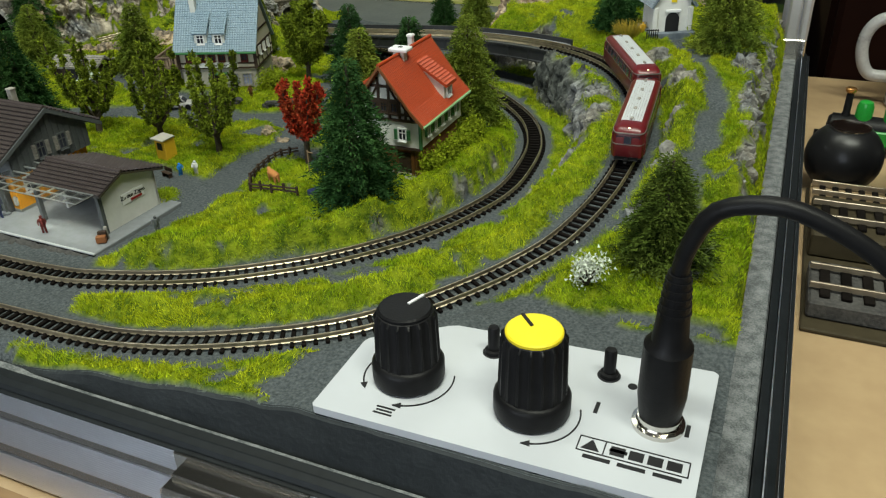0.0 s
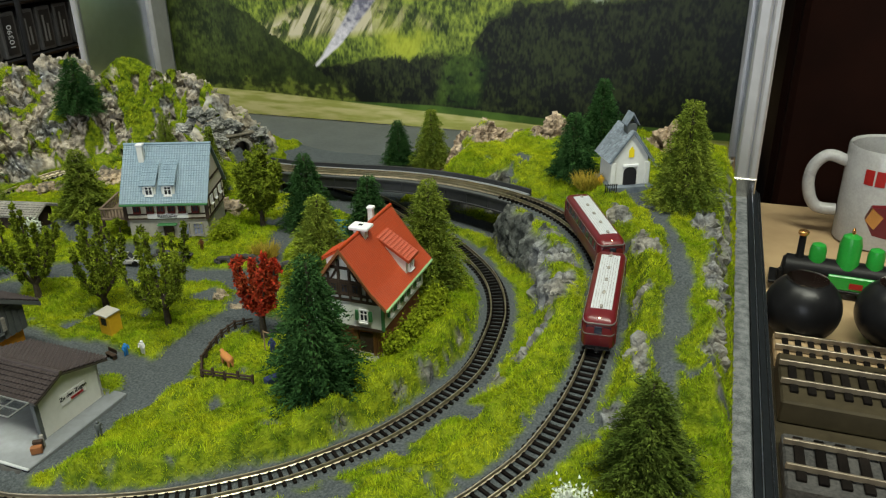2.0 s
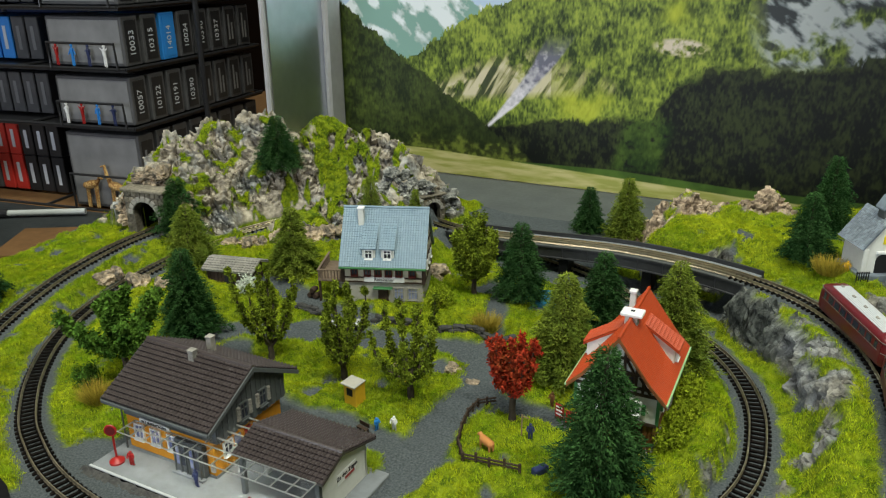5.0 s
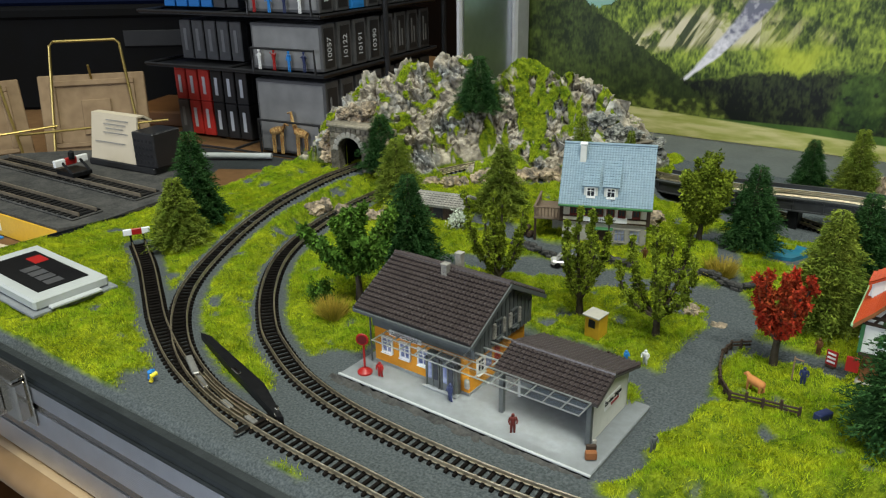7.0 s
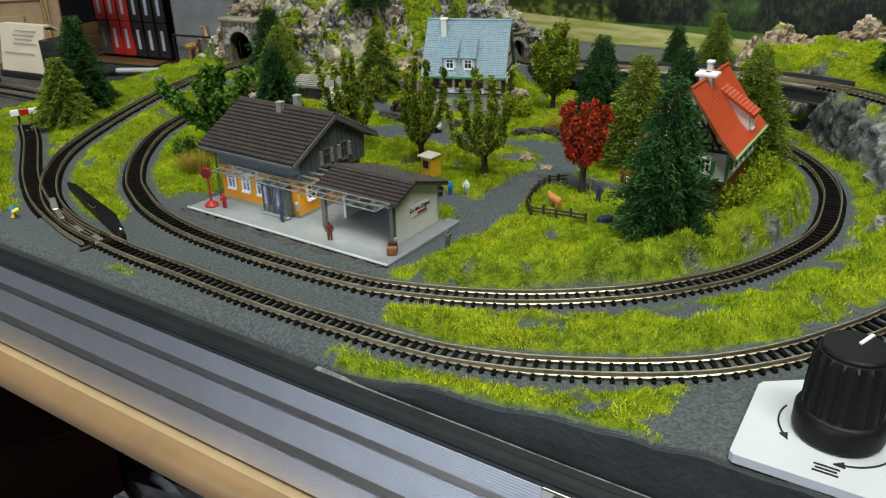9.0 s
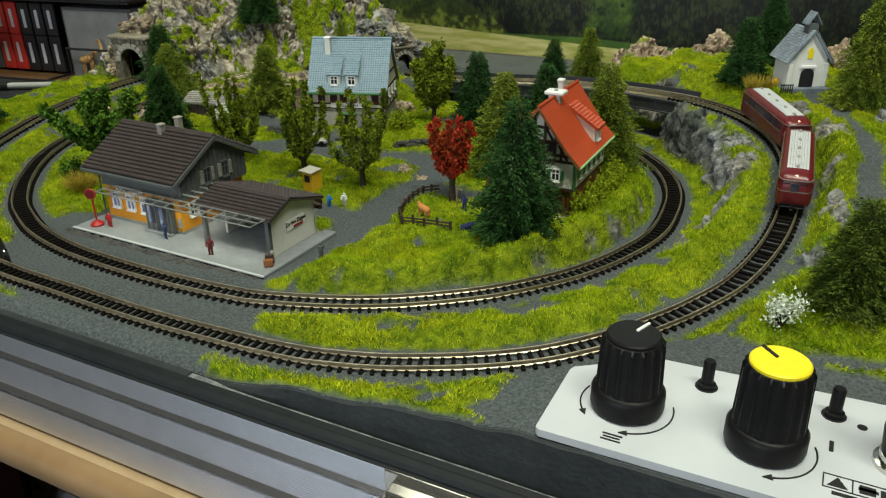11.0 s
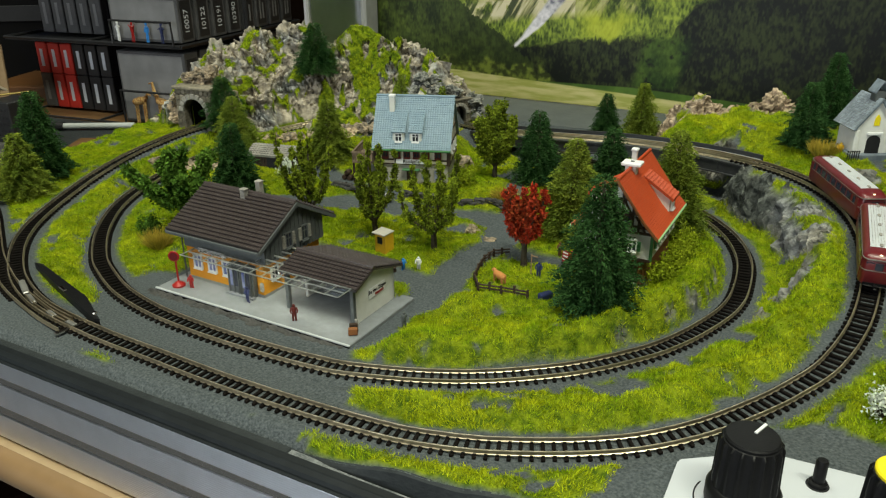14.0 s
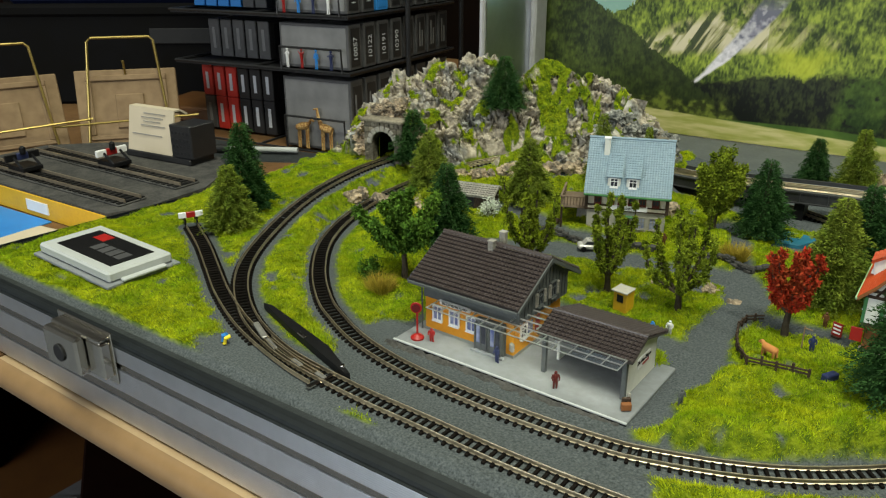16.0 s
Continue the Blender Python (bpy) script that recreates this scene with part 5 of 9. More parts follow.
part("window_pane", Shape().box(-1.45, -2.19, 0.10, 0.42, -2.18, 1.14), WINDOW, south)
for x in (-1.45, -0.85, -0.24, 0.38):
    part("window_bar", Shape().box(x, -2.17, 0.10, x + 0.04, -2.11, 1.14, 0.004), WHITE, south)
# west wall is kept pale to brighten the rim's reflections
room_box("wall_west", -2.6, -2.1, -0.80, -2.5, 2.1, 1.70, PALEWALL, "shop wall toned for the room light", "wall")
room_box("wall_east", 2.3, -2.1, -0.80, 2.4, 2.1, 1.70, GLOOMWALL, "shop wall toned for the room light", "wall")

shop_table = thing("shop_table", pose(0, 0, BOT), "beech shop table with a rounded beige front edge", "table")
part("top", Shape().slab([(-0.322, -0.074), (1.1, -0.074), (1.1, 0.474), (0.245, 0.474), (0.245, 1.0), (-0.322, 1.0)], -0.015, 0.0), TABLE, shop_table)
# the left part gets a darker brown to imitate the shaded table
part("top", Shape().slab([(-1.30, -0.074), (-0.324, -0.074), (-0.324, 1.0), (-1.30, 1.0)], -0.015, 0.0), CARD, shop_table, "left table top darkened in place of shade")
nose = [(-0.074, -0.015)] + [(-0.074 - 0.0075 * math.sin(w), -0.0075 + 0.0075 * math.cos(w)) for w in np.linspace(0, math.pi, 13)][::-1]
part("front_edge", Shape().prism(nose, -1.30, 1.1, "x"), BEIGE, shop_table, "rounded beige edge strip", smooth=True)
for x in (-1.25, 1.05):
    for y in (-0.04, 0.43 if x > 0 else 0.95):
        part("leg", Shape().box(x - 0.03, y - 0.03, -0.755, x + 0.03, y + 0.03, -0.015, 0.003), DARKWOOD, shop_table)
part("lower_shelf", Shape().box(-1.22, -0.03, -0.30, 1.02, 0.46, -0.28, 0.002), ORANGEWOOD, shop_table, "orange-brown lower shelf")

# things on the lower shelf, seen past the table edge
# the boxes' near-black brown imitates the shade under the table
for x, y, s, mat, lab in ((-0.42, 0.06, 0.16, DARKWOOD, "storage box on the lower shelf, darkened for its shade"), (-0.12, 0.04, 0.13, DARKWOOD, "storage box on the lower shelf, darkened for its shade"), (-0.75, 0.08, 0.2, DARKWOOD, "storage box on the lower shelf, darkened for its shade")):
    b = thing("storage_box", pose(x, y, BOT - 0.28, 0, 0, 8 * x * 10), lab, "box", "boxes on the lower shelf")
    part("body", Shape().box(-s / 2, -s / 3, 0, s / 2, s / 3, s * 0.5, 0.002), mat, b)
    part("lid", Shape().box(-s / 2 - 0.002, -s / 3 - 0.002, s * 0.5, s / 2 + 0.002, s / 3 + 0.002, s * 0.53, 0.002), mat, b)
bag = Shape()
bn = 26
bag_p = [[(-0.56 + 0.012 * i, -0.02 + 0.006 * j, BOT - 0.28 + 0.002 + 0.03 * abs(noise.noise(Vector((i * 0.35, j * 0.35, 2)))) * math.sin(math.pi * i / (bn - 1)) * 2) for i in range(bn)] for j in range(bn)]
bag.add([p for row in bag_p for p in row], [(j * bn + i, j * bn + i + 1, (j + 1) * bn + i + 1, (j + 1) * bn + i) for i in range(bn - 1) for j in range(bn - 1)])
solid("crumpled_sheet", bag, BOXINSIDE, "crumpled pale grey plastic sheet on the lower shelf", "sheet")

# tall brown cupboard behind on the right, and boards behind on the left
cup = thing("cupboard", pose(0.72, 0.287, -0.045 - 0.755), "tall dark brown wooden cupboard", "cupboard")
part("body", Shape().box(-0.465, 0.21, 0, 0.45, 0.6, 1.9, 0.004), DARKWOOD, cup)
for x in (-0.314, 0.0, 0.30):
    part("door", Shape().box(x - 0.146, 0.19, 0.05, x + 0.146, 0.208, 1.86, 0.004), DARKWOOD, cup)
# left cupboard's wood is darkened to suit the unlit back of the room
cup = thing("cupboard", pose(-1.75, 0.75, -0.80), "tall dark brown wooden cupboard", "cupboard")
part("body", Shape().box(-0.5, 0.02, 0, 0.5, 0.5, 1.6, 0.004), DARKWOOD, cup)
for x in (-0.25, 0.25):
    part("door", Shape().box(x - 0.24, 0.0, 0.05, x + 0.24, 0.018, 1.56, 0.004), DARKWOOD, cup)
# crate is added to blacken the view of the far table top
crate = thing("dark_crate", pose(-0.90, 0.55, BOT, 0, 0, 38), "added black crate filling the dark at the back", "crate")
part("body", Shape().box(-0.26, -0.14, 0, 0.26, 0.14, 0.122, 0.004), BOXDARK, crate)
part("rim", Shape().box(-0.264, -0.144, 0.116, 0.264, 0.144, 0.130, 0.003), BOXDARK, crate)
part("grip_hole", Shape().box(-0.05, -0.1425, 0.080, 0.05, -0.1405, 0.100, 0.0008), INK, crate)
carton = thing("blue_carton", pose(-0.90, 0.55, BOT + 0.130, 0, 0, 38), "dark blue carton on a black crate", "box")
part("body", Shape().box(-0.24, -0.11, 0, 0.24, 0.11, 0.20, 0.004), DARKBLUE, carton)
part("flap", Shape().box(-0.242, -0.113, 0.15, 0.242, -0.110, 0.20, 0.001), DARKBLUE, carton)
notice = thing("brown_notice", pose(-1.12, 0.36, BOT, 0, 0, 44), "brown printed board standing at the back of the table", "board")
part("panel", Shape().box(-0.08, 0, 0.16, 0.08, 0.006, 0.26, 0.001), CARD, notice)
part("post", Shape().box(-0.006, 0.006, 0, 0.006, 0.014, 0.20, 0.001), BOXDARK, notice)
part("foot", Shape().box(-0.05, -0.03, 0, 0.05, 0.04, 0.004, 0.001), BOXDARK, notice)
for q in range(2):
    part("writing_bar", Shape().box(-0.06, -0.0008, 0.215 - 0.028 * q, 0.06 - 0.03 * q, 0, 0.228 - 0.028 * q), OXBLOOD, notice)

# ---- tracks: sleepers and two rails each ----
moulding = Shape().box(-0.00064, -0.0054, 0.0, 0.00064, 0.0054, 0.0011, 0.0002)
for y in (-0.0034, 0.0034):
    for e in (-0.0008, 0.0008):
        moulding.box(-0.0005, y + e - 0.0004, 0.0009, 0.0005, y + e + 0.0004, 0.0014)
sleeper_mesh = mesh_of("sleeper", moulding, SLEEPER)


def headings(line):
    d = np.gradient(line, axis=0)
    return np.arctan2(d[:, 1], d[:, 0])


def rail_shape(line, off, z0=0.0009, z1=0.0027):
    """A rail with a foot and a head, off metres beside the line."""
    prof = [(-0.0004, z0), (-0.0004, z0 + 0.0002), (-0.00013, z0 + 0.0004), (-0.00013, z1 - 0.0006), (-0.00025, z1 - 0.0004), (-0.00025, z1 - 0.0001), (-0.00018, z1),
            (0.00018, z1), (0.00025, z1 - 0.0001), (0.00025, z1 - 0.0004), (0.00013, z1 - 0.0006), (0.00013, z0 + 0.0004), (0.0004, z0 + 0.0002), (0.0004, z0)]
    a = headings(line)
    nx, ny = -np.sin(a), np.cos(a)
    s, n = Shape(), len(prof)
    pts = [(p[0] + nx[i] * (off + u), p[1] + ny[i] * (off + u), p[2] + w) for i, p in enumerate(line) for u, w in prof]
    f = [(i * n + k, i * n + (k + 1) % n, (i + 1) * n + (k + 1) % n, (i + 1) * n + k) for i in range(len(line) - 1) for k in range(n)]
    return s.add(pts, f + [tuple(range(n)), tuple((len(line) - 1) * n + k for k in range(n))])


def railway(line, label, skip=lambda p: False):
    t = thing("model_track", pose(0, 0, 0), label, "railway track", "tracks of the layout")
    for side in (0.0034, -0.0034):
        part("rail", rail_shape(line, side), RAIL, t, "shiny nickel-silver rail")
    run = np.concatenate([[0], np.cumsum(np.linalg.norm(np.diff(line, axis=0), axis=1))])
    at = np.arange(0.0012, run[-1], 0.0034)
    ties = np.stack([np.interp(at, run, line[:, k]) for k in range(3)], axis=1)
    for p, h in zip(ties, headings(ties)):
        if skip(p):
            continue
        ob = new("sleeper", sleeper_mesh)
        ob.parent = t
        ob.matrix_basis = Matrix.Translation((p[0], p[1], p[2])) @ Matrix.Rotation(h, 4, "Z")
    return t


outer_track = railway(OUTER, "outer model railway track with black sleepers, climbing to the bridge", lambda p: -0.088 < p[0] < 0.100 and p[1] > 0.240)
inner_track = railway(INNER, "inner model railway track loop with black sleepers")
siding_track = railway(SIDING, "short siding track ending at a buffer stop", lambda p: p[0] > -0.158)
# the turnout's blades, frog and drive box
i0 = int(np.argmin(np.hypot(OUTER[:, 0] + 0.150, OUTER[:, 1] + 0.034)))
for off in (0.0018, -0.0018):
    part("switch_blade", rail_shape(OUTER[i0 - 1:i0 + 9], off), RAIL, outer_track, "movable switch blade")
part("frog", Shape().box(-0.008, -0.0014, 0.0012, 0.008, 0.0014, 0.0028, 0.0004, pose(-0.163, -0.0285, 0, 0, 0, -27)), SILVER, outer_track, "shiny metal frog")
for x, y, a, l in ((-0.1495, -0.0345, -22, 0.0050), (-0.1290, -0.0395, -13, 0.0034), (-0.1140, -0.0412, -8, 0.0030)):
    part("frog_plate", Shape().box(-l, -0.0011, 0.0012, l, 0.0011, 0.0026, 0.0003, pose(x, y, 0, 0, 0, a)), SILVER, outer_track, "bright metal plate in the turnout")
part("throw_bar", Shape().box(-0.0012, -0.0075, 0.0008, 0.0012, 0.0075, 0.002, 0.0003, pose(-0.112, -0.0425, 0, 0, 0, -6)), CHROME, outer_track)
drive = thing("turnout_motor", pose(-0.142, -0.0215, ground(-0.142, -0.0215) - 0.0005, 0, 0, -17), "long black turnout motor box beside the track", "turnout motor")
part("housing", Shape().slab([(-0.040, -0.0006), (-0.034, 0.0016), (0.016, 0.0026), (0.041, -0.0020), (0.039, -0.0034), (-0.010, -0.0024)], 0, 0.0034), BLACK, drive)
part("clip", Shape().box(-0.002, -0.0030, 0.0034, 0.004, -0.0012, 0.0042, 0.0003), CHROME, drive, "small metal clip")
part("screw", Shape().turned([(0.0010, 0.0034), (0.0008, 0.0040)], 10, at=(0.034, -0.0012, 0)), CHROME, drive)
wires = thing("wire_plug", pose(-0.169, -0.043, ground(-0.169, -0.043)), "blue and yellow wire plug beside the turnout", "wire plug")
part("blue_sleeve", Shape().tube([(-0.0016, 0, 0.0008), (-0.0012, 0, 0.0036), (0.0004, 0.0006, 0.0042)], 0.0011, 8), BLUE, wires)
part("yellow_sleeve", Shape().tube([(0.0006, -0.0012, 0.0007), (0.0012, -0.0010, 0.0032), (0.0016, 0.0012, 0.0036)], 0.0009, 8), YELLOW, wires)

stop = thing("buffer_stop", pose(-0.3035, 0.0432, 0.0, 0, 0, 60), "black buffer stop with a red and white beam", "buffer stop")
part("post", Shape().box(-0.0040, -0.0014, 0.001, -0.0030, 0.0010, 0.0080, 0.0002), BLACK, stop)
part("post", Shape().box(0.0030, -0.0014, 0.001, 0.0040, 0.0010, 0.0080, 0.0002), BLACK, stop)
for x in (-0.0035, 0.0035):
    part("strut", Shape().tube([(x, 0.0, 0.0078), (x, 0.010, 0.0022)], 0.0006, 6), BLACK, stop)
for x0, x1, mat in ((-0.0072, -0.0026, WHITE), (-0.0026, 0.0026, RED), (0.0026, 0.0072, WHITE)):
    part("beam", Shape().box(x0, -0.0026, 0.0072, x1, -0.0010, 0.0108, 0.0003), mat, stop)

# ---- the bridge under the outer track ----
sel = np.array([(-0.092 < p[0] < 0.110) and p[1] > 0.240 for p in OUTER])
SPAN = OUTER[sel]
bridge = thing("bridge", pose(0, 0, 0), "dark grey plate girder bridge carrying the track over the hollow", "bridge")


def swept(line, prof):
    a = headings(line)
    nx, ny = -np.sin(a), np.cos(a)
    n = len(prof)
    pts = [(p[0] + nx[i] * u, p[1] + ny[i] * u, p[2] + w) for i, p in enumerate(line) for u, w in prof]
    f = [(i * n + k, i * n + (k + 1) % n, (i + 1) * n + (k + 1) % n, (i + 1) * n + k) for i in range(len(line) - 1) for k in range(n)]
    return Shape().add(pts, f + [tuple(range(n)), tuple((len(line) - 1) * n + k for k in range(n))])


part("deck", swept(SPAN, [(-0.0095, -0.0001), (0.0068, -0.0001), (0.0068, -0.0035), (-0.0095, -0.0035)]), GREYPAINT, bridge, "grey deck")
part("girder", swept(SPAN, [(0.0069, -0.0072), (0.0069, 0.0004), (0.0082, 0.0004), (0.0082, -0.0006), (0.0076, -0.0008), (0.0076, -0.0063), (0.0084, -0.0065), (0.0084, -0.0072)]), DARKSTEEL, bridge, "dark grey girder")
part("girder", swept(SPAN, [(-0.0096, -0.0085), (-0.0096, 0.0038), (-0.0110, 0.0038), (-0.0110, -0.0085)]), DARKSTEEL, bridge, "dark grey girder with a parapet")
for off in (0.0019, -0.0019):
    part("guard_rail", rail_shape(SPAN, off, z0=-0.0001, z1=0.0022), RAIL, bridge, "pale guard rail")
for off in (-0.0070,):
    part("walkway", swept(SPAN, [(off - 0.0024, 0.0), (off - 0.0024, 0.0014), (off + 0.0020, 0.0014), (off + 0.0020, 0.0)]), CONCRETE, bridge, "pale grey walkway")
for x in (-0.060, -0.004, 0.050):
    i = int(np.argmin(np.abs(SPAN[:, 0] - x)))
    p = SPAN[i]
    z0 = ground(p[0], p[1]) - 0.003
    part("pier", Shape().box(p[0] - 0.003, p[1] - 0.0065, z0, p[0] + 0.003, p[1] + 0.0085, p[2] - 0.0036, 0.0005), BLACK, bridge, "black pier")
for k in range(0, len(SPAN) - 1, 4):
    p, h = SPAN[k], headings(SPAN)[k]
    mm = Matrix.Translation(tuple(p)) @ Matrix.Rotation(h, 4, "Z")
    part("stiffener", Shape().box(-0.0003, 0.0076, -0.0063, 0.0003, 0.0082, -0.0010, 0, mm), DARKSTEEL, bridge)

# ---- trees and shrubs ----
def fir_meshes(seed, h, r, count):
    rng = np.random.default_rng(seed)
    trunk = Shape().tube([(0, 0, -0.002), (0, 0, h * 0.5), (0, 0, h * 0.85)], [r * 0.10, r * 0.07, r * 0.02], 7)
    u = 1 - np.sqrt(1 - rng.random(count) * 0.985)
    u = 0.06 + 0.94 * u
    ang = rng.random(count) * 2 * math.pi
    tiers = 9 + seed % 3
    saw = 1 - ((u * tiers + 0.35 * np.sin(3 * ang + seed)) % 1.0)
    level = np.floor(u * tiers + 0.35 * np.sin(3 * ang + seed)).astype(int)
    boughs = np.maximum(5, 13 - level)
    turn = (ang / (2 * math.pi) * boughs + 0.37 * level) % boughs
    length = rng.uniform(0.68, 1.12, (40, 20))[level % 40, turn.astype(int) % 20]
    lump = length * (0.80 + 0.20 * np.cos(2 * math.pi * (turn % 1.0 - 0.5)))
    reach = r * (1 - u) ** 0.80 * (0.78 + 0.30 * saw) * lump + r * 0.03
    rad = reach * rng.uniform(0.05, 1.0, count) ** 0.42
    drop = 0.10 * rad
    p = np.stack([np.cos(ang) * rad, np.sin(ang) * rad, u * h - drop], 1)
    d = np.stack([np.cos(ang), np.sin(ang), rng.uniform(-0.5, 0.55, count)], 1) + rng.normal(size=(count, 3)) * 0.45
    d /= np.linalg.norm(d, axis=1)[:, None]
    verts, tris = fuzz(p, d, rng.uniform(0.0009, 0.0022, count) * (0.55 + 0.45 * (1 - u)), 0.00052, rng)
    return trunk, verts, tris


def fir(kind, seed, h, r, mat):
    trunk, verts, tris = fir_meshes(seed, h, r, 25000)
    t = thing("fir_tree", pose(0, 0, 0), "", "tree", "trees on the layout")
    part("trunk", trunk, BARK, t)
    part("crown", quick_mesh("crown", verts, tris, mat), mat, t)
    return t


TALL = 0.06
dark_a, dark_b = fir("dark", 3, TALL, 0.0165, FIR_DARK), fir("dark", 7, TALL, 0.0185, FIR_DARK)
olive_a = fir("olive", 13, TALL, 0.0175, FIR_OLIVE)
pale_a, pale_b = fir("pale", 11, TALL, 0.0165, FIR_LIGHT), fir("pale", 16, TALL, 0.0185, FIR_LIGHT)
DARK, PALE = "dark green fir tree with dense fibre needles", "olive green fir tree with pale tips"
FIRS = [(dark_a, -0.292, 0.078, 0.065, DARK, 1.12), (pale_a, -0.279, 0.054, 0.045, PALE, 1.5), (dark_b, -0.252, 0.201, 0.043, DARK, 1.45), (pale_b, -0.216, 0.172, 0.047, PALE, 1.35),
        (dark_a, -0.154, 0.104, 0.055, DARK, 1.25), (pale_a, -0.152, 0.193, 0.048, PALE, 1.45), (dark_b, -0.2195, 0.272, 0.045, "dark green fir tree on the rock hill", 1.4), (pale_b, -0.124, 0.242, 0.053, PALE, 0.75),
        (pale_a, -0.094, 0.247, 0.050, PALE, 0.7), (dark_b, -0.012, 0.221, 0.053, DARK, 1.12), (dark_a, 0.045, 0.184, 0.056, DARK, 1.2), (pale_a, 0.039, 0.142, 0.059, PALE, 1.28),
        (pale_b, 0.083, 0.171, 0.062, PALE, 1.05), (dark_b, 0.0768, 0.0645, 0.068, "large dark green fir tree in front of the red-roofed house", 0.99), (dark_a, -0.010, 0.356, 0.0395 - ground(-0.010, 0.356), DARK, 1.35), (pale_a, 0.018, 0.351, 0.052 - ground(0.018, 0.351), PALE, 1.2),
        (dark_b, 0.143, 0.318, 0.052, "dark green fir tree behind the chapel", 1.0), (dark_a, 0.134, 0.276, 0.044, "dark green fir tree beside the chapel", 1.35), (pale_b, 0.198, 0.240, 0.066, "olive green fir tree beside the chapel", 1.02),
        (olive_a, 0.2005, 0.0445, 0.043, "dark olive green fir tree near the control panel", 1.45)]
for i, (src, x, y, h, lab, wide) in enumerate(FIRS):
    zz = max(ground(x, y), hill_z(x, y)) if y > 0.19 and x < -0.09 else ground(x, y)
    s = h / TALL
    m = Matrix.Translation((x, y, zz - 0.0006)) @ Matrix.Rotation(i * 1.3, 4, "Z") @ Matrix.Diagonal((s * wide * 1.15, s * wide * 1.15, s, 1))
    t = copy_thing(src, m)
    t["label"] = lab
for src in (dark_a, dark_b, pale_a, pale_b, olive_a):
    for ob in list(src.children_recursive) + [src]:
        bpy.data.objects.remove(ob)


def leaf_tree(seed, h, limbs, spread, start, fat, mat, count, label, x, y, leaf=0.0015, bow=0.35, side=1.0):
    """A trunk that forks low into upright limbs, each wrapped in mossy clumps, with gaps between the limbs."""
    rng = np.random.default_rng(seed)
    t = thing("leaf_tree", pose(x, y, ground(x, y) - 0.0006, 0, 0, seed * 37 % 360), label, "tree", "trees on the layout")
    wood = Shape().tube([(0, 0, -0.001), (0.0003, 0, start * 0.5), (0, 0.0003, start)], [0.0019, 0.0015, 0.0013], 8)
    centres = []
    for k in range(limbs):
        a = 2 * math.pi * (k + rng.uniform(-0.25, 0.25)) / limbs
        inner = k % 3 == 2
        top = h * (rng.uniform(0.88, 1.0) if inner else rng.uniform(0.62, 0.94))
        reach = spread * (rng.uniform(0.15, 0.4) if inner else rng.uniform(0.7, 1.1))
        p0 = np.array((0, 0, start * rng.uniform(0.85, 1.1)))
        p2 = np.array((math.cos(a) * reach, math.sin(a) * reach * side, top))
        mid = 0.5 * (p0 + p2) + np.array((math.cos(a), math.sin(a) * side, -0.6)) * reach * bow
        path = [p0 * (1 - f) ** 2 + 2 * mid * f * (1 - f) + p2 * f * f for f in np.linspace(0, 1, 9)]
        wood.tube([tuple(q) for q in path], [0.0011, 0.0010, 0.0009, 0.0008, 0.0007, 0.0006, 0.0005, 0.0004, 0.0003], 5)
        for q in np.linspace(0.22, 1.0, 11):
            c = p0 * (1 - q) ** 2 + 2 * mid * q * (1 - q) + p2 * q * q
            thick = fat * rng.uniform(0.55, 1.05) * (0.75 + 0.5 * math.sin(math.pi * min(q, 0.92)))
            centres.append((c + rng.normal(size=3) * 0.0007, thick))
    part("trunk", wood, BARK, t, smooth=True)
    per = count // len(centres)
    P, D = [], []
    for c, r in centres:
        d = rng.normal(size=(per, 3))
        d /= np.linalg.norm(d, axis=1)[:, None]
        rr = r * rng.uniform(0.25, 1.0, per) ** 0.5 * (0.72 + 0.4 * np.sin(d[:, 0] * 6 + c[0] * 900) * np.sin(d[:, 2] * 6 + c[2] * 700))
        P.append(c + d * rr[:, None] * np.array((1, 1, 1.25)))
        D.append(d + rng.normal(size=(per, 3)) * 0.8)
    P, D = np.vstack(P), np.vstack(D)
    D /= np.linalg.norm(D, axis=1)[:, None]
    v, f = fuzz(P, D, leaf * rng.uniform(0.6, 1.4, len(P)), leaf * 0.9, rng)
    part("crown", quick_mesh("crown", v, f, mat), mat, t)
    return t


UPRIGHT = "olive green tree with upright mossy branches"
leaf_tree(1, 0.048, 11, 0.0215, 0.016, 0.0040, LEAF, 15000, "spreading green leaf tree beside the station", -0.145, 0.053, leaf=0.0016, bow=0.10)
leaf_tree(2, 0.053, 7, 0.0140, 0.009, 0.0024, LEAF_OLIVE, 15500, UPRIGHT, -0.097, 0.099, leaf=0.0010, bow=0.50)
leaf_tree(3, 0.052, 7, 0.0130, 0.009, 0.0024, LEAF_OLIVE, 15000, UPRIGHT, -0.053, 0.097, leaf=0.0010, bow=0.50)
leaf_tree(4, 0.050, 8, 0.0162, 0.009, 0.0023, LEAF_OLIVE, 15500, UPRIGHT, -0.017, 0.096, leaf=0.0010, bow=0.50)
leaf_tree(5, 0.043, 8, 0.0110, 0.012, 0.0027, LEAF_RED, 8500, "small tree with deep red leaves", 0.029, 0.103, leaf=0.0014, bow=0.42)
leaf_tree(6, 0.049, 12, 0.0135, 0.009, 0.0044, LEAF_OLIVE, 26000, "broad olive green tree beside the blue-roofed house", -0.036, 0.209, leaf=0.0013, bow=0.30)


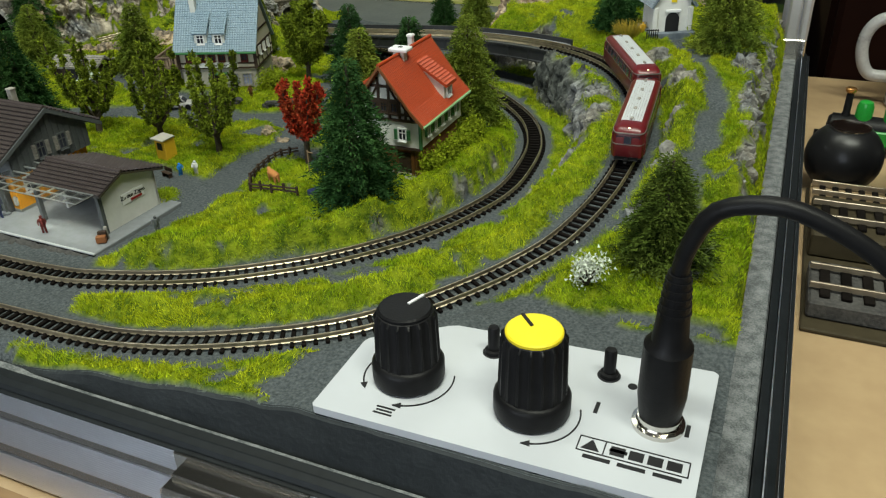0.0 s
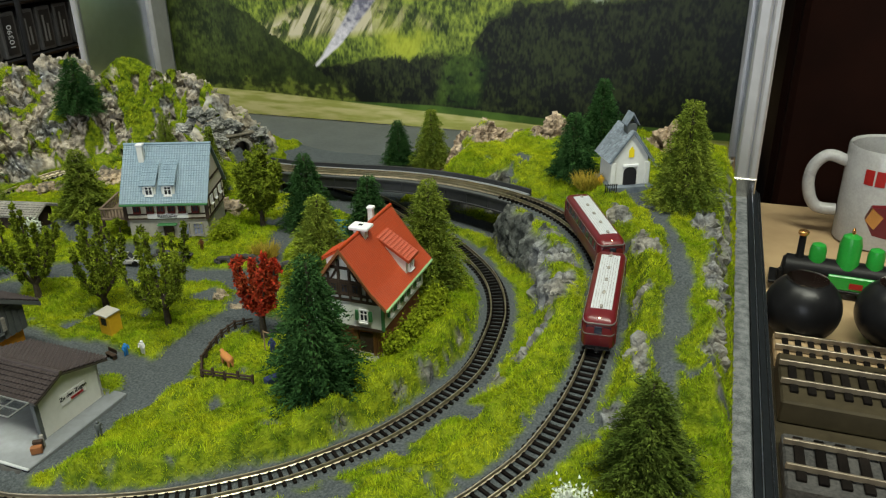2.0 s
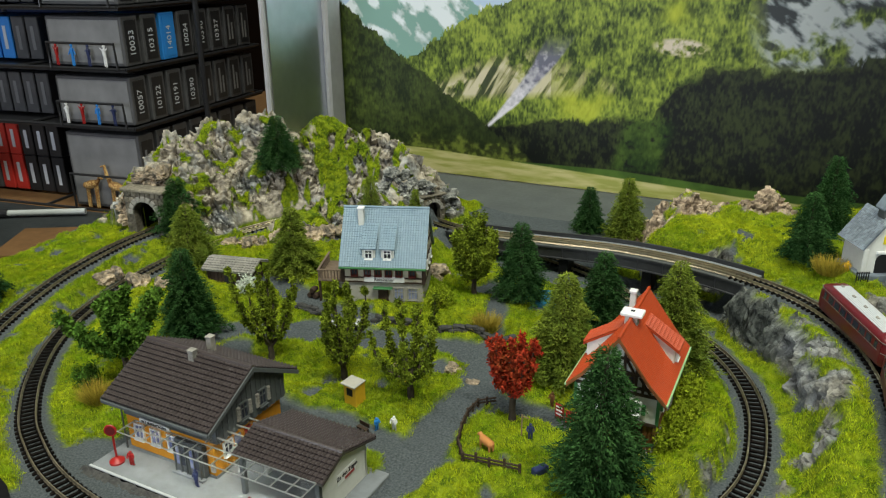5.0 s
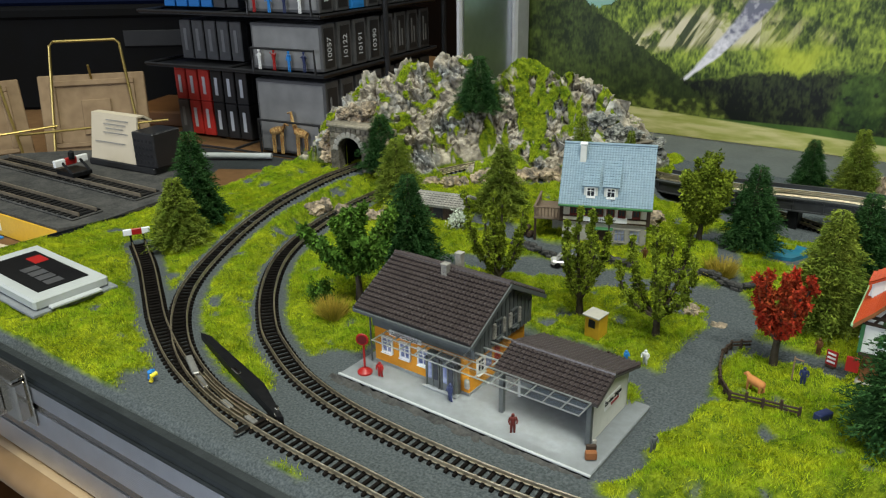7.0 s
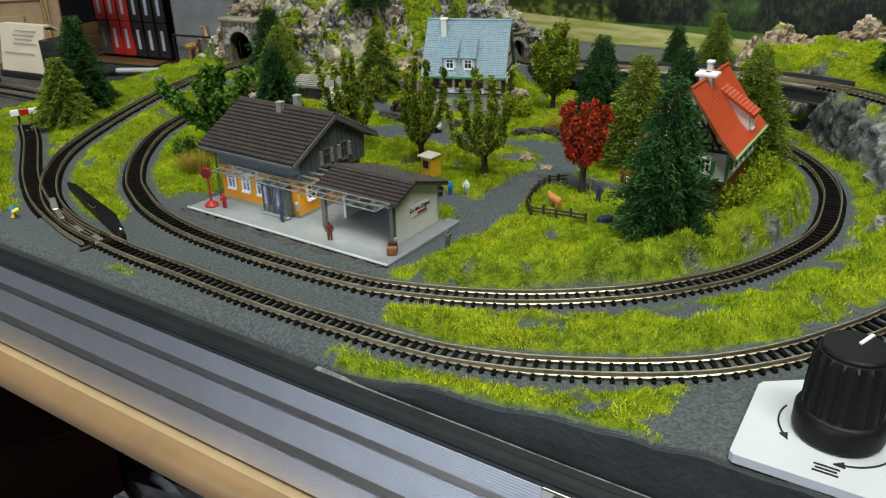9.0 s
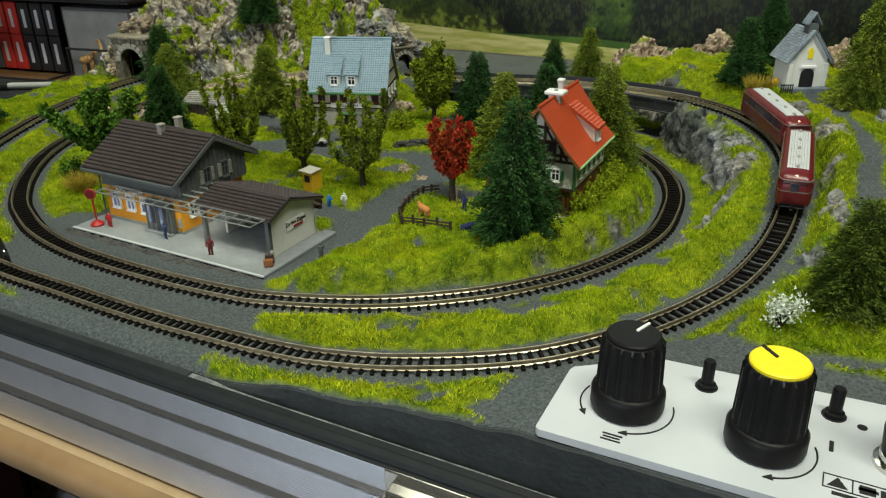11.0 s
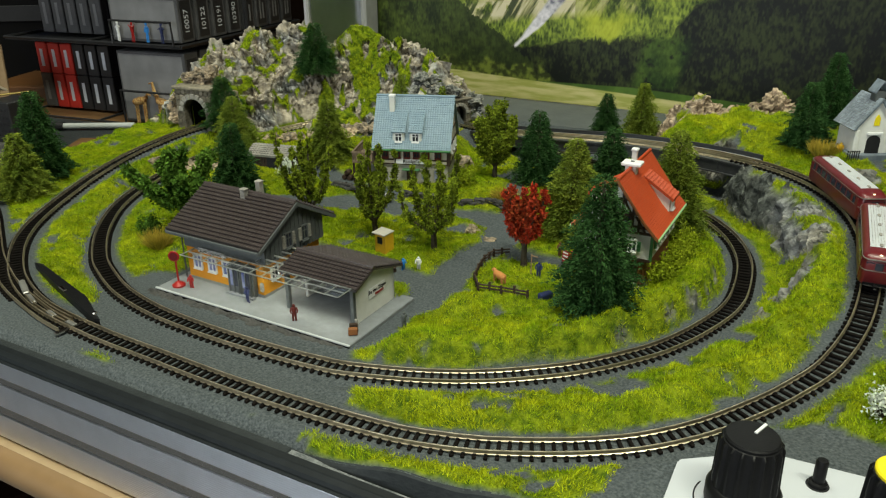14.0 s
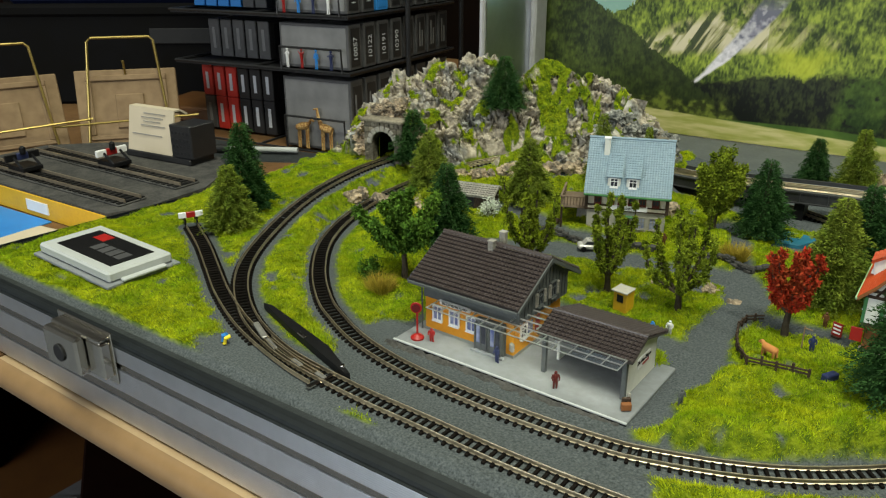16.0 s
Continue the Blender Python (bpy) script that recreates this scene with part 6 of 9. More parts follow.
def shrub(seed, x, y, r, h, mat, count, label, leaf=0.0011, name="shrub"):
    rng = np.random.default_rng(seed)
    t = thing(name, pose(x, y, ground(x, y) - 0.0004), label, "shrub", "shrubs on the layout")
    twigs = Shape()
    c = []
    for k in range(9):
        a, rr = k * 2.4, r * math.sqrt((k + 0.3) / 9) * 0.8
        q = (math.cos(a) * rr, math.sin(a) * rr, h * rng.uniform(0.45, 0.85))
        twigs.tube([(0, 0, 0), (q[0] * 0.5, q[1] * 0.5, q[2] * 0.6), q], [0.0006, 0.0004, 0.0002], 5)
        c.append(q)
    part("stems", twigs, BARK, t)
    per = count // 9
    P = np.vstack([np.array(q) + rng.normal(size=(per, 3)) * np.array((r, r, h)) * 0.24 for q in c])
    P[:, 2] = np.abs(P[:, 2])
    D = rng.normal(size=P.shape) + np.array((0, 0, 0.4))
    D /= np.linalg.norm(D, axis=1)[:, None]
    v, f = fuzz(P, D, leaf * rng.uniform(0.7, 1.4, len(P)), leaf * 0.9, rng)
    part("crown", quick_mesh("crown", v, f, mat), mat, t)


def tuft(seed, x, y, r, h, label):
    rng = np.random.default_rng(seed)
    n = 700
    a, q = rng.random(n) * 6.283, r * 0.5 * np.sqrt(rng.random(n))
    P = np.stack([np.cos(a) * q, np.sin(a) * q, np.zeros(n)], 1)
    D = np.stack([np.cos(a) * 0.5, np.sin(a) * 0.5, np.ones(n)], 1) + rng.normal(size=(n, 3)) * 0.22
    D /= np.linalg.norm(D, axis=1)[:, None]
    v, f = fuzz(P, D, h * rng.uniform(0.6, 1.1, n), 0.0005, rng)
    solid("grass_tuft", quick_mesh("grass_tuft", v, f, STRAW), STRAW, label, "grass tuft", pose(x, y, ground(x, y) - 0.0003), group="straw tufts")


shrub(21, 0.1815, 0.0215, 0.0056, 0.0088, LEAF_WHITE, 620, "small white-flowering shrub beside the fir tree", 0.0010)
shrub(22, -0.159, 0.042, 0.006, 0.010, LEAF, 1500, "small round green shrub beside the station", 0.0010)
shrub(23, -0.158, 0.155, 0.006, 0.010, LEAF_WHITE, 900, "white-flowering shrub near the blue-roofed house", 0.0010)
for k, (x, y) in enumerate(((0.0950, 0.099), (0.0970, 0.110), (0.0975, 0.121), (0.0975, 0.132), (0.0965, 0.143))):
    shrub(30 + k, x, y, 0.0054, 0.0092 + 0.001 * (k % 2), LEAF_BRIGHT, 1900, "bright yellow-green hedge shrub beside the house", 0.0011)
for k, (x, y, z) in enumerate(((-0.200, 0.150, 0), (-0.165, 0.125, 0), (-0.118, 0.205, 0), (-0.047, 0.185, 0), (0.062, 0.212, 0))):
    shrub(40 + k, x, y, 0.008, 0.009, LEAF_BRIGHT, 1500, "low yellow-green bush in the grass", 0.0010)
tuft(51, -0.146, 0.036, 0.009, 0.011, "straw-coloured grass tuft beside the station")
tuft(52, -0.013, 0.173, 0.009, 0.011, "straw-coloured grass tuft beside the lane")
tuft(53, 0.146, 0.257, 0.012, 0.010, "yellow grass tuft in front of the chapel")

# ---- buildings ----
def tiled(x0, x1, e0, e1, rows, cols, lift=0.0005):
    """A pitched roof plane from the eave e0 (y, z) to the ridge e1 (y, z), laid in overlapping courses of tiles."""
    s = Shape()
    v = Vector((0, e1[0] - e0[0], e1[1] - e0[1]))
    n = Vector((0, -v.z, v.y)).normalized()
    if n.z < 0:
        n = -n
    o = Vector((0, e0[0], e0[1]))
    w = (x1 - x0) / cols
    for r in range(rows):
        a, b = o + v * (r / rows), o + v * min(((r + 1.12) / rows), 1.0)
        for c in range(cols):
            xa, xb = x0 + w * c, x0 + w * (c + 0.94)
            xm = 0.5 * (xa + xb)
            low, high = n * lift * 1.6, n * lift * 0.5
            pts = [(xa, *(a + low)[1:]), (xm, *(a + low * 1.9)[1:]), (xb, *(a + low)[1:]), (xb, *(b + high)[1:]), (xm, *(b + high * 1.9)[1:]), (xa, *(b + high)[1:]),
                   (xa, *a[1:]), (xb, *a[1:])]
            s.add(pts, [(0, 1, 4, 5), (1, 2, 3, 4), (6, 7, 2, 1, 0)])
    q = [(x0, *o[1:]), (x1, *o[1:]), (x1, *(o + v)[1:]), (x0, *(o + v)[1:])]
    under = [tuple(Vector(p) - n * 0.0008) for p in q]
    s.add(q + under, [(0, 1, 2, 3), (4, 5, 6, 7), (0, 1, 5, 4), (1, 2, 6, 5), (2, 3, 7, 6), (3, 0, 4, 7)])
    return s


def window(t, m, w, h, rim_mat, pane_mat, bars=1, name="window", shutters=None):
    """A window that faces -y of m: casing, pane, glazing bars and sill."""
    b = 0.0006
    s = Shape()
    for x0, x1, z0, z1 in ((-w / 2 - b, -w / 2, -h / 2 - b, h / 2 + b), (w / 2, w / 2 + b, -h / 2 - b, h / 2 + b), (-w / 2, w / 2, h / 2, h / 2 + b), (-w / 2, w / 2, -h / 2 - b, -h / 2)):
        s.box(x0, -0.0007, z0, x1, 0.0003, z1, 0, m)
    win = part(name, s, rim_mat, t)
    part("pane", Shape().box(-w / 2, -0.0002, -h / 2, w / 2, 0.0003, h / 2, 0, m), pane_mat, win)
    g = Shape()
    for k in range(bars):
        x = -w / 2 + w * (k + 1) / (bars + 1)
        g.box(x - 0.00018, -0.0005, -h / 2, x + 0.00018, -0.0001, h / 2, 0, m)
    g.box(-w / 2, -0.0005, h * 0.12, w / 2, -0.0001, h * 0.12 + 0.0003, 0, m)
    part("glazing_bars", g, rim_mat, win)
    part("sill", Shape().box(-w / 2 - b, -0.0013, -h / 2 - b - 0.0004, w / 2 + b, 0.0002, -h / 2 - b, 0, m), rim_mat, win)
    if shutters:
        for sgn in (-1, 1):
            c = sgn * (w / 2 + b + w * 0.30)
            sh = Shape()
            sh.box(c - w * 0.26, -0.0008, -h / 2, c + w * 0.26, -0.0001, h / 2, 0.0001, m)
            for k in range(5):
                z = -h / 2 + h * (k + 0.5) / 5
                sh.box(c - w * 0.20, -0.0011, z - h * 0.06, c + w * 0.20, -0.0008, z + h * 0.04, 0, m)
            part("shutter", sh, shutters, win)
    return win


# --- station ---
station = thing("station_building", pose(-0.055, 0.0235, 0.0, 0, 0, -1.2), "ochre model station with a brown tiled roof on a grey platform", "station building")
P = lambda x, y: (x + 0.055, y - 0.0235)
part("platform", Shape().box(-0.0545, -0.0240, -0.002, 0.0545, 0.0245, 0.0018, 0.0004), CONCRETE, station, "light grey platform slab")
part("platform_edge", Shape().box(-0.0547, -0.0246, 0.0012, 0.0547, -0.0236, 0.0020, 0.0002), BOXWHITE, station, "thin white platform edge")
part("platform_foot", Shape().box(-0.0545, -0.0244, -0.003, 0.0545, -0.0241, 0.0012), BOXDARK, station, "black platform foot")
bank = Shape()
bank_v = [[(-0.058 + 0.110 * i / 90, -0.0245 - 0.0011 * j - 0.0012 * noise.noise(Vector((i * 0.30, j * 0.5, 1))), 0.0009 - 0.00035 * j + 0.0010 * noise.noise(Vector((i * 0.42, j * 0.9, 4)))) for i in range(91)] for j in range(6)]
bank.add([p for row in bank_v for p in row], [(j * 91 + i, (j + 1) * 91 + i, (j + 1) * 91 + i + 1, j * 91 + i + 1) for j in range(5) for i in range(90)])
part("rough_bank", bank, ASHBED, station, "dark lumpy plaster bank before the platform")
sx0, sx1, sy0, sy1 = -0.0490, -0.0030, -0.0083, 0.0315
part("wall", Shape().box(sx0, sy0, 0.0018, sx1, sy1, 0.0180, 0.0003), ORANGE, station, "ochre rendered walls")
part("base", Shape().box(sx0 - 0.0003, sy0 - 0.0003, 0.0018, sx1 + 0.0003, sy1 + 0.0003, 0.0030, 0), CONCRETE, station)
eave_z, ridge_z, ym = 0.0272, 0.0414, 0.5 * (sy0 + sy1)
gable = [(sy0 - 0.0004, 0.0180), (sy0 - 0.0004, eave_z + 0.0014), (ym, ridge_z - 0.0012), (sy1 + 0.0004, eave_z + 0.0014), (sy1 + 0.0004, 0.0180)]
up = Shape().prism(gable, sx0 - 0.0004, sx1 + 0.0026, "x")
part("upper_storey", up, GREYPAINT, station, "dark grey boarded upper storey")
for k in range(14):
    y = sy0 + (sy1 - sy0) * (k + 0.5) / 14
    zt = eave_z + (ridge_z - eave_z) * (1 - abs(y - ym) / (ym - sy0)) - 0.001
    part("board", Shape().box(sx1 + 0.0026, y - 0.0010, 0.0178, sx1 + 0.0030, y + 0.0010, max(zt, 0.02), 0.0001), GREYPAINT, station)
part("roof", tiled(sx0 - 0.0042, sx1 + 0.0052, (sy0 - 0.0062, eave_z), (ym, ridge_z), 14, 31, 0.0006), BROWNROOF, station, "brown pantile roof")
part("roof", tiled(sx0 - 0.0042, sx1 + 0.0052, (sy1 + 0.0062, eave_z), (ym, ridge_z), 14, 31, 0.0006), BROWNROOF, station)
part("ridge_tiles", Shape().tube([(sx0 - 0.0043, ym, ridge_z + 0.0003), (sx1 + 0.0053, ym, ridge_z + 0.0003)], 0.0010, 8), BROWNROOF, station)
for y, s in ((sy0 - 0.0066, 1), (sy1 + 0.0066, -1)):
    part("gutter", Shape().box(sx0 - 0.0042, y - 0.0006, eave_z - 0.0016, sx1 + 0.0052, y + 0.0006, eave_z - 0.0002, 0.0002), GREYPAINT, station, "grey gutter")
for x in (sx0 - 0.0047, sx1 + 0.0053):
    for s, y in ((1, sy0 - 0.0066), (-1, sy1 + 0.0066)):
        bd = Shape().add([(x, y, eave_z - 0.0018), (x + 0.0005, y, eave_z - 0.0018), (x + 0.0005, ym, ridge_z - 0.0016), (x, ym, ridge_z - 0.0016),
                          (x, y, eave_z), (x + 0.0005, y, eave_z), (x + 0.0005, ym, ridge_z + 0.0003), (x, ym, ridge_z + 0.0003)],
                         [(0, 1, 2, 3), (4, 5, 6, 7), (0, 3, 7, 4), (1, 2, 6, 5), (0, 1, 5, 4)])
        part("bargeboard", bd, GREYPAINT, station)
part("downpipe", Shape().tube([(sx0 - 0.001, sy0 - 0.001, 0.002), (sx0 - 0.001, sy0 - 0.001, 0.0245), (sx0 - 0.001, sy0 - 0.006, 0.0255)], 0.0004, 6), GREYPAINT, station)
for x, y, zt in ((-0.0255, ym - 0.0030, 0.0436), (-0.0275, ym + 0.0092, 0.0436)):
    c = part("chimney", Shape().box(x - 0.0014, y - 0.0014, 0.0330, x + 0.0014, y + 0.0014, zt, 0.0002), STONE, station, "grey chimney")
    part("cap", Shape().box(x - 0.0016, y - 0.0016, zt, x + 0.0016, y + 0.0016, zt + 0.0008, 0.0002), STONE, c)
F = lambda x, z: pose(x, sy0 - 0.0001, z)
for x in (-0.0420, -0.0330, -0.0240):
    window(station, F(x, 0.0115), 0.0042, 0.0060, WHITE, BLUEWINDOW)
porch = part("porch", Shape().box(-0.0205, sy0 - 0.0028, 0.0018, -0.0065, sy0, 0.0165, 0.0003), GREYPAINT, station, "grey door surround")
for x in (-0.0170, -0.0100):
    d = part("door", Shape().box(x - 0.0030, sy0 - 0.0034, 0.0022, x + 0.0030, sy0 - 0.0028, 0.0150, 0.0002), GREYPAINT, porch, "grey double door")
    part("pane", Shape().box(x - 0.0022, sy0 - 0.0037, 0.0062, x - 0.0003, sy0 - 0.0034, 0.0140), BLUEWINDOW, porch)
    part("pane", Shape().box(x + 0.0003, sy0 - 0.0037, 0.0062, x + 0.0022, sy0 - 0.0034, 0.0140), WINDOW, porch)
    for dx in (-0.0029, 0.0, 0.0029):
        part("mullion", Shape().box(x + dx - 0.0002, sy0 - 0.0041, 0.0022, x + dx + 0.0002, sy0 - 0.0034, 0.0150), GREYPAINT, porch)
part("step", Shape().box(-0.0215, sy0 - 0.0050, 0.0018, -0.0055, sy0 - 0.0028, 0.0028, 0.0002), CONCRETE, station)
sign = part("name_board", Shape().box(-0.0405, sy0 - 0.0009, 0.0163, -0.0245, sy0 - 0.0001, 0.0187, 0.0001), WHITE, station, "white station name board")
words("lettering", "BLUMENDORF", 0.0021, INK, sign, pose(-0.0325, sy0 - 0.0010, 0.0174, 90))
SIDE = lambda y, z: pose(sx1 + 0.0001, y, z, 0, 0, 90)
window(station, SIDE(-0.001, 0.0115), 0.0040, 0.0052, WHITE, WINDOW)
part("poster", Shape().box(sx1, 0.009, 0.0075, sx1 + 0.0004, 0.0125, 0.0145), RED, station, "red poster")
part("poster", Shape().box(sx1, 0.003, 0.0085, sx1 + 0.0004, 0.0065, 0.0140), BLUEWINDOW, station, "pale poster")
for y in (0.0065, 0.0175):
    window(station, pose(sx1 + 0.0031, y, 0.0250, 0, 0, 90), 0.0034, 0.0062, GREYPAINT, WINDOW, shutters=STONE)
part("mailbox", Shape().box(-0.0045, sy0 - 0.0018, 0.0050, -0.0020, sy0, 0.0095, 0.0008), STONE, station)
# shelter
hx0, hx1, hy0, hy1 = 0.0118, 0.0470, -0.0095, 0.0200
shelter = part("shelter", Shape().box(hx0, hy1 - 0.0012, 0.0018, hx1, hy1, 0.0182, 0.0002), WHITEWALL, station, "white shelter walls")
part("side_wall", Shape().prism([(hy0, 0.0018), (hy0, 0.0185), (0.0012, 0.0228), (hy1, 0.0180), (hy1, 0.0018)], hx1 - 0.0012, hx1, "x"), WHITEWALL, station, "white gable wall")
part("side_wall", Shape().prism([(0.002, 0.0018), (0.002, 0.0222), (hy1, 0.0180), (hy1, 0.0018)], hx0, hx0 + 0.0012, "x"), WHITEWALL, station)
for x in (hx0 + 0.0006, hx1 - 0.0004):
    part("post", Shape().box(x - 0.0009, hy0 - 0.0012, 0.0018, x + 0.0009, hy0 + 0.0006, 0.0185, 0.0001), GREYPAINT, station, "grey post")
part("rear_window", Shape().box(hx0 + 0.003, hy1 - 0.0016, 0.0070, hx1 - 0.003, hy1 - 0.0012, 0.0168), WINDOW, station)
part("bench", Shape().box(hx0 + 0.003, hy1 - 0.0060, 0.0050, hx1 - 0.003, hy1 - 0.0016, 0.0060, 0.0002), TIMBER, station)
part("bench_back", Shape().box(hx0 + 0.003, hy1 - 0.0022, 0.0064, hx1 - 0.003, hy1 - 0.0017, 0.0085), TIMBER, station)
part("roof", tiled(hx0 - 0.0022, hx1 + 0.0030, (hy0 - 0.0024, 0.0192), (0.0012, 0.0243), 7, 22, 0.0005), BROWNROOF, station)
part("roof", tiled(hx0 - 0.0022, hx1 + 0.0030, (hy1 + 0.0030, 0.0176), (0.0012, 0.0243), 10, 22, 0.0005), BROWNROOF, station)
part("ridge_tiles", Shape().tube([(hx0 - 0.0022, 0.0012, 0.0247), (hx1 + 0.0031, 0.0012, 0.0247)], 0.0008, 8), BROWNROOF, station)
plate = part("sign_plate", Shape().box(hx1, 0.0005, 0.0095, hx1 + 0.0004, 0.0125, 0.0140, 0.0001), WHITE, station, "white sign pointing to the trains")
words("lettering", "Zu den Zügen", 0.0023, INK, plate, pose(hx1 + 0.0005, 0.0065, 0.0124, 90, 0, 90))
part("writing_bar", Shape().box(hx1 + 0.0004, 0.0050, 0.0100, hx1 + 0.0006, 0.0110, 0.0109), RED, plate)
# clear canopy on a grid of bars
barm = clear("frosted_canopy_bars", (0.62, 0.64, 0.62), 0.35)
barm.node_tree.nodes["Principled BSDF"].inputs["Transmission Weight"].default_value = 0.80
canopy = part("canopy", Shape().box(-0.0385, -0.0210, 0.0196, 0.0480, -0.0124, 0.0199), GLASS, station, "clear acrylic canopy with pale bars")
canopy.visible_shadow = False
for y in (-0.0212, -0.0168, -0.0126):
    part("canopy_bar", Shape().box(-0.0388, y - 0.00022, 0.0199, 0.0482, y + 0.00022, 0.0204, 0.0001), barm, canopy)
for k in range(14):
    x = -0.0385 + 0.0865 * k / 13
    part("canopy_bar", Shape().box(x - 0.00018, -0.0212, 0.0199, x + 0.00018, -0.0124, 0.0203), barm, canopy)
link = part("canopy", Shape().box(-0.0028, -0.0121, 0.0196, 0.0095, 0.0080, 0.0199), GLASS, station)
link.visible_shadow = False
for y in (-0.0080, -0.0030, 0.0020, 0.0078):
    part("canopy_bar", Shape().box(-0.0028, y - 0.0003, 0.0206, 0.0098, y + 0.0003, 0.0212, 0.0001), barm, link)
for x in (-0.0025, 0.0095):
    part("canopy_bar", Shape().box(x - 0.0003, -0.0121, 0.0206, x + 0.0003, 0.0082, 0.0212, 0.0001), barm, link)

# --- blue-roofed inn ---
inn = thing("inn_building", pose(-0.0855, 0.1965, 0.0030, 0, 0, 20.5), "half-timbered model inn with a blue tiled roof", "house")
W, D = 0.0225, 0.0180
part("ground_floor", Shape().box(-W, -D, -0.003, W, D, 0.0130, 0.0003), GREYPLASTER, inn, "pale grey rendered ground floor")
part("upper_floor", Shape().box(-W - 0.0008, -D - 0.0008, 0.0130, W + 0.0008, D + 0.0008, 0.0250, 0.0003), CREAM, inn, "cream plastered upper floor")
part("gable", Shape().prism([(-D - 0.0008, 0.0250), (0, 0.0500), (D + 0.0008, 0.0250)], -W - 0.0006, W + 0.0006, "x"), CREAM, inn)
for s in (1, -1):
    part("roof", tiled(-W - 0.0022, W + 0.0022, (-s * 0.0218, 0.0238), (0, 0.0520), 24, 34, 0.00020), BLUEROOF, inn, "blue tiled roof")
    part("gutter", Shape().box(-W - 0.0022, -s * 0.0222 - 0.0005, 0.0226, W + 0.0022, -s * 0.0222 + 0.0005, 0.0238, 0.0002), GREENPAINT, inn, "green gutter")
part("ridge_tiles", Shape().tube([(-W - 0.0023, 0, 0.0523), (W + 0.0023, 0, 0.0523)], 0.0008, 8), BLUEROOF, inn)
c = part("chimney", Shape().box(-0.0155, -0.0070, 0.0400, -0.0122, -0.0036, 0.0528, 0.0002), WHITEWALL, inn, "white chimney")
part("cap", Shape().box(-0.0159, -0.0074, 0.0528, -0.0118, -0.0032, 0.0540, 0.0003), WHITE, c)
for x in (-0.0080, 0.0026):
    dm = part("dormer", Shape().prism([(-0.0186, 0.0268), (-0.0186, 0.0340), (-0.0075, 0.0425), (-0.0100, 0.0380)], x - 0.0036, x + 0.0036, "x"), WHITEWALL, inn, "white dormer")
    part("roof", tiled(x - 0.0044, x + 0.0044, (-0.0198, 0.0338), (-0.0060, 0.0446), 10, 6, 0.0002), BLUEROOF, dm)
    window(inn, pose(x, -0.0187, 0.0305), 0.0036, 0.0044, WHITE, WINDOW, name="dormer_window")
for k, x in enumerate((-0.0165, -0.0090, -0.0030, 0.0030, 0.0090, 0.0165)):
    window(inn, pose(x, -D - 0.0009, 0.0205), 0.0030, 0.0046, OXBLOOD, WINDOW, name="window")
for x in (-W - 0.0006, W + 0.0004):
    part("corner_post", Shape().box(x - 0.0010, -D - 0.0012, 0.0130, x + 0.0010, -D - 0.0006, 0.0240), TIMBER, inn)
for z in (0.0133, 0.0160, 0.0238):
    part("beam", Shape().box(-W - 0.0010, -D - 0.0011, z, W + 0.0010, -D - 0.0007, z + 0.0009), TIMBER, inn)
for y in (-0.014, -0.005, 0.005, 0.014):
    part("beam", Shape().box(W + 0.0007, y - 0.0006, 0.0130, W + 0.0011, y + 0.0006, 0.0250), TIMBER, inn)
for z in (0.0135, 0.0190, 0.0250, 0.0330):
    h = D if z < 0.026 else D * (0.050 - z) / 0.025
    part("beam", Shape().box(W + 0.0007, -h, z - 0.0005, W + 0.0012, h, z + 0.0005), TIMBER, inn)
for y in (-0.0095, 0.0, 0.0095):
    window(inn, pose(W + 0.0009, y, 0.0218, 0, 0, 90), 0.0026, 0.0040, WHITE, WINDOW)
for x in (0.0085, 0.0165):
    window(inn, pose(x, -D - 0.0001, 0.0068), 0.0048, 0.0062, STONE, BLUEWINDOW, 2)
part("door", Shape().box(-0.0035, -D - 0.0006, 0.0, 0.0025, -D, 0.0098, 0.0002), TIMBER, inn, "dark arched doorway")
part("awning", Shape().box(-0.0060, -D - 0.0035, 0.0100, 0.0050, -D, 0.0108, 0.0003), GREENPAINT, inn)
sg = part("inn_sign", Shape().box(-0.0110, -D - 0.0016, 0.0140, 0.0120, -D - 0.0009, 0.0172, 0.0001), WHITE, inn, "white inn sign")
words("lettering", "Ratskeller", 0.0029, INK, sg, pose(0.0005, -D - 0.0017, 0.0155, 90))
# balcony at the left end
part("balcony_floor", Shape().box(-W - 0.0160, -D + 0.001, 0.0125, -W - 0.0008, D - 0.006, 0.0138, 0.0002), PALEWOOD, inn, "weathered pale brown wooden balcony")
for k in range(9):
    x = -W - 0.0155 + 0.0147 * k / 8
    part("baluster", Shape().box(x - 0.0003, -D + 0.0012, 0.0138, x + 0.0003, -D + 0.0018, 0.0190), PALEWOOD, inn)
for k in range(12):
    y = -D + 0.002 + 0.026 * k / 11
    part("baluster", Shape().box(-W - 0.0159, y - 0.0003, 0.0138, -W - 0.0153, y + 0.0003, 0.0190), PALEWOOD, inn)
part("handrail", Shape().box(-W - 0.0163, -D + 0.0008, 0.0190, -W - 0.0008, -D + 0.0020, 0.0197, 0.0001), PALEWOOD, inn)
part("handrail", Shape().box(-W - 0.0163, -D + 0.0020, 0.0190, -W - 0.0151, D - 0.006, 0.0197, 0.0001), PALEWOOD, inn)
for y in (-D + 0.0018, D - 0.008):
    part("post", Shape().box(-W - 0.0157, y - 0.0006, -0.003, -W - 0.0145, y + 0.0006, 0.0126), TIMBER, inn)
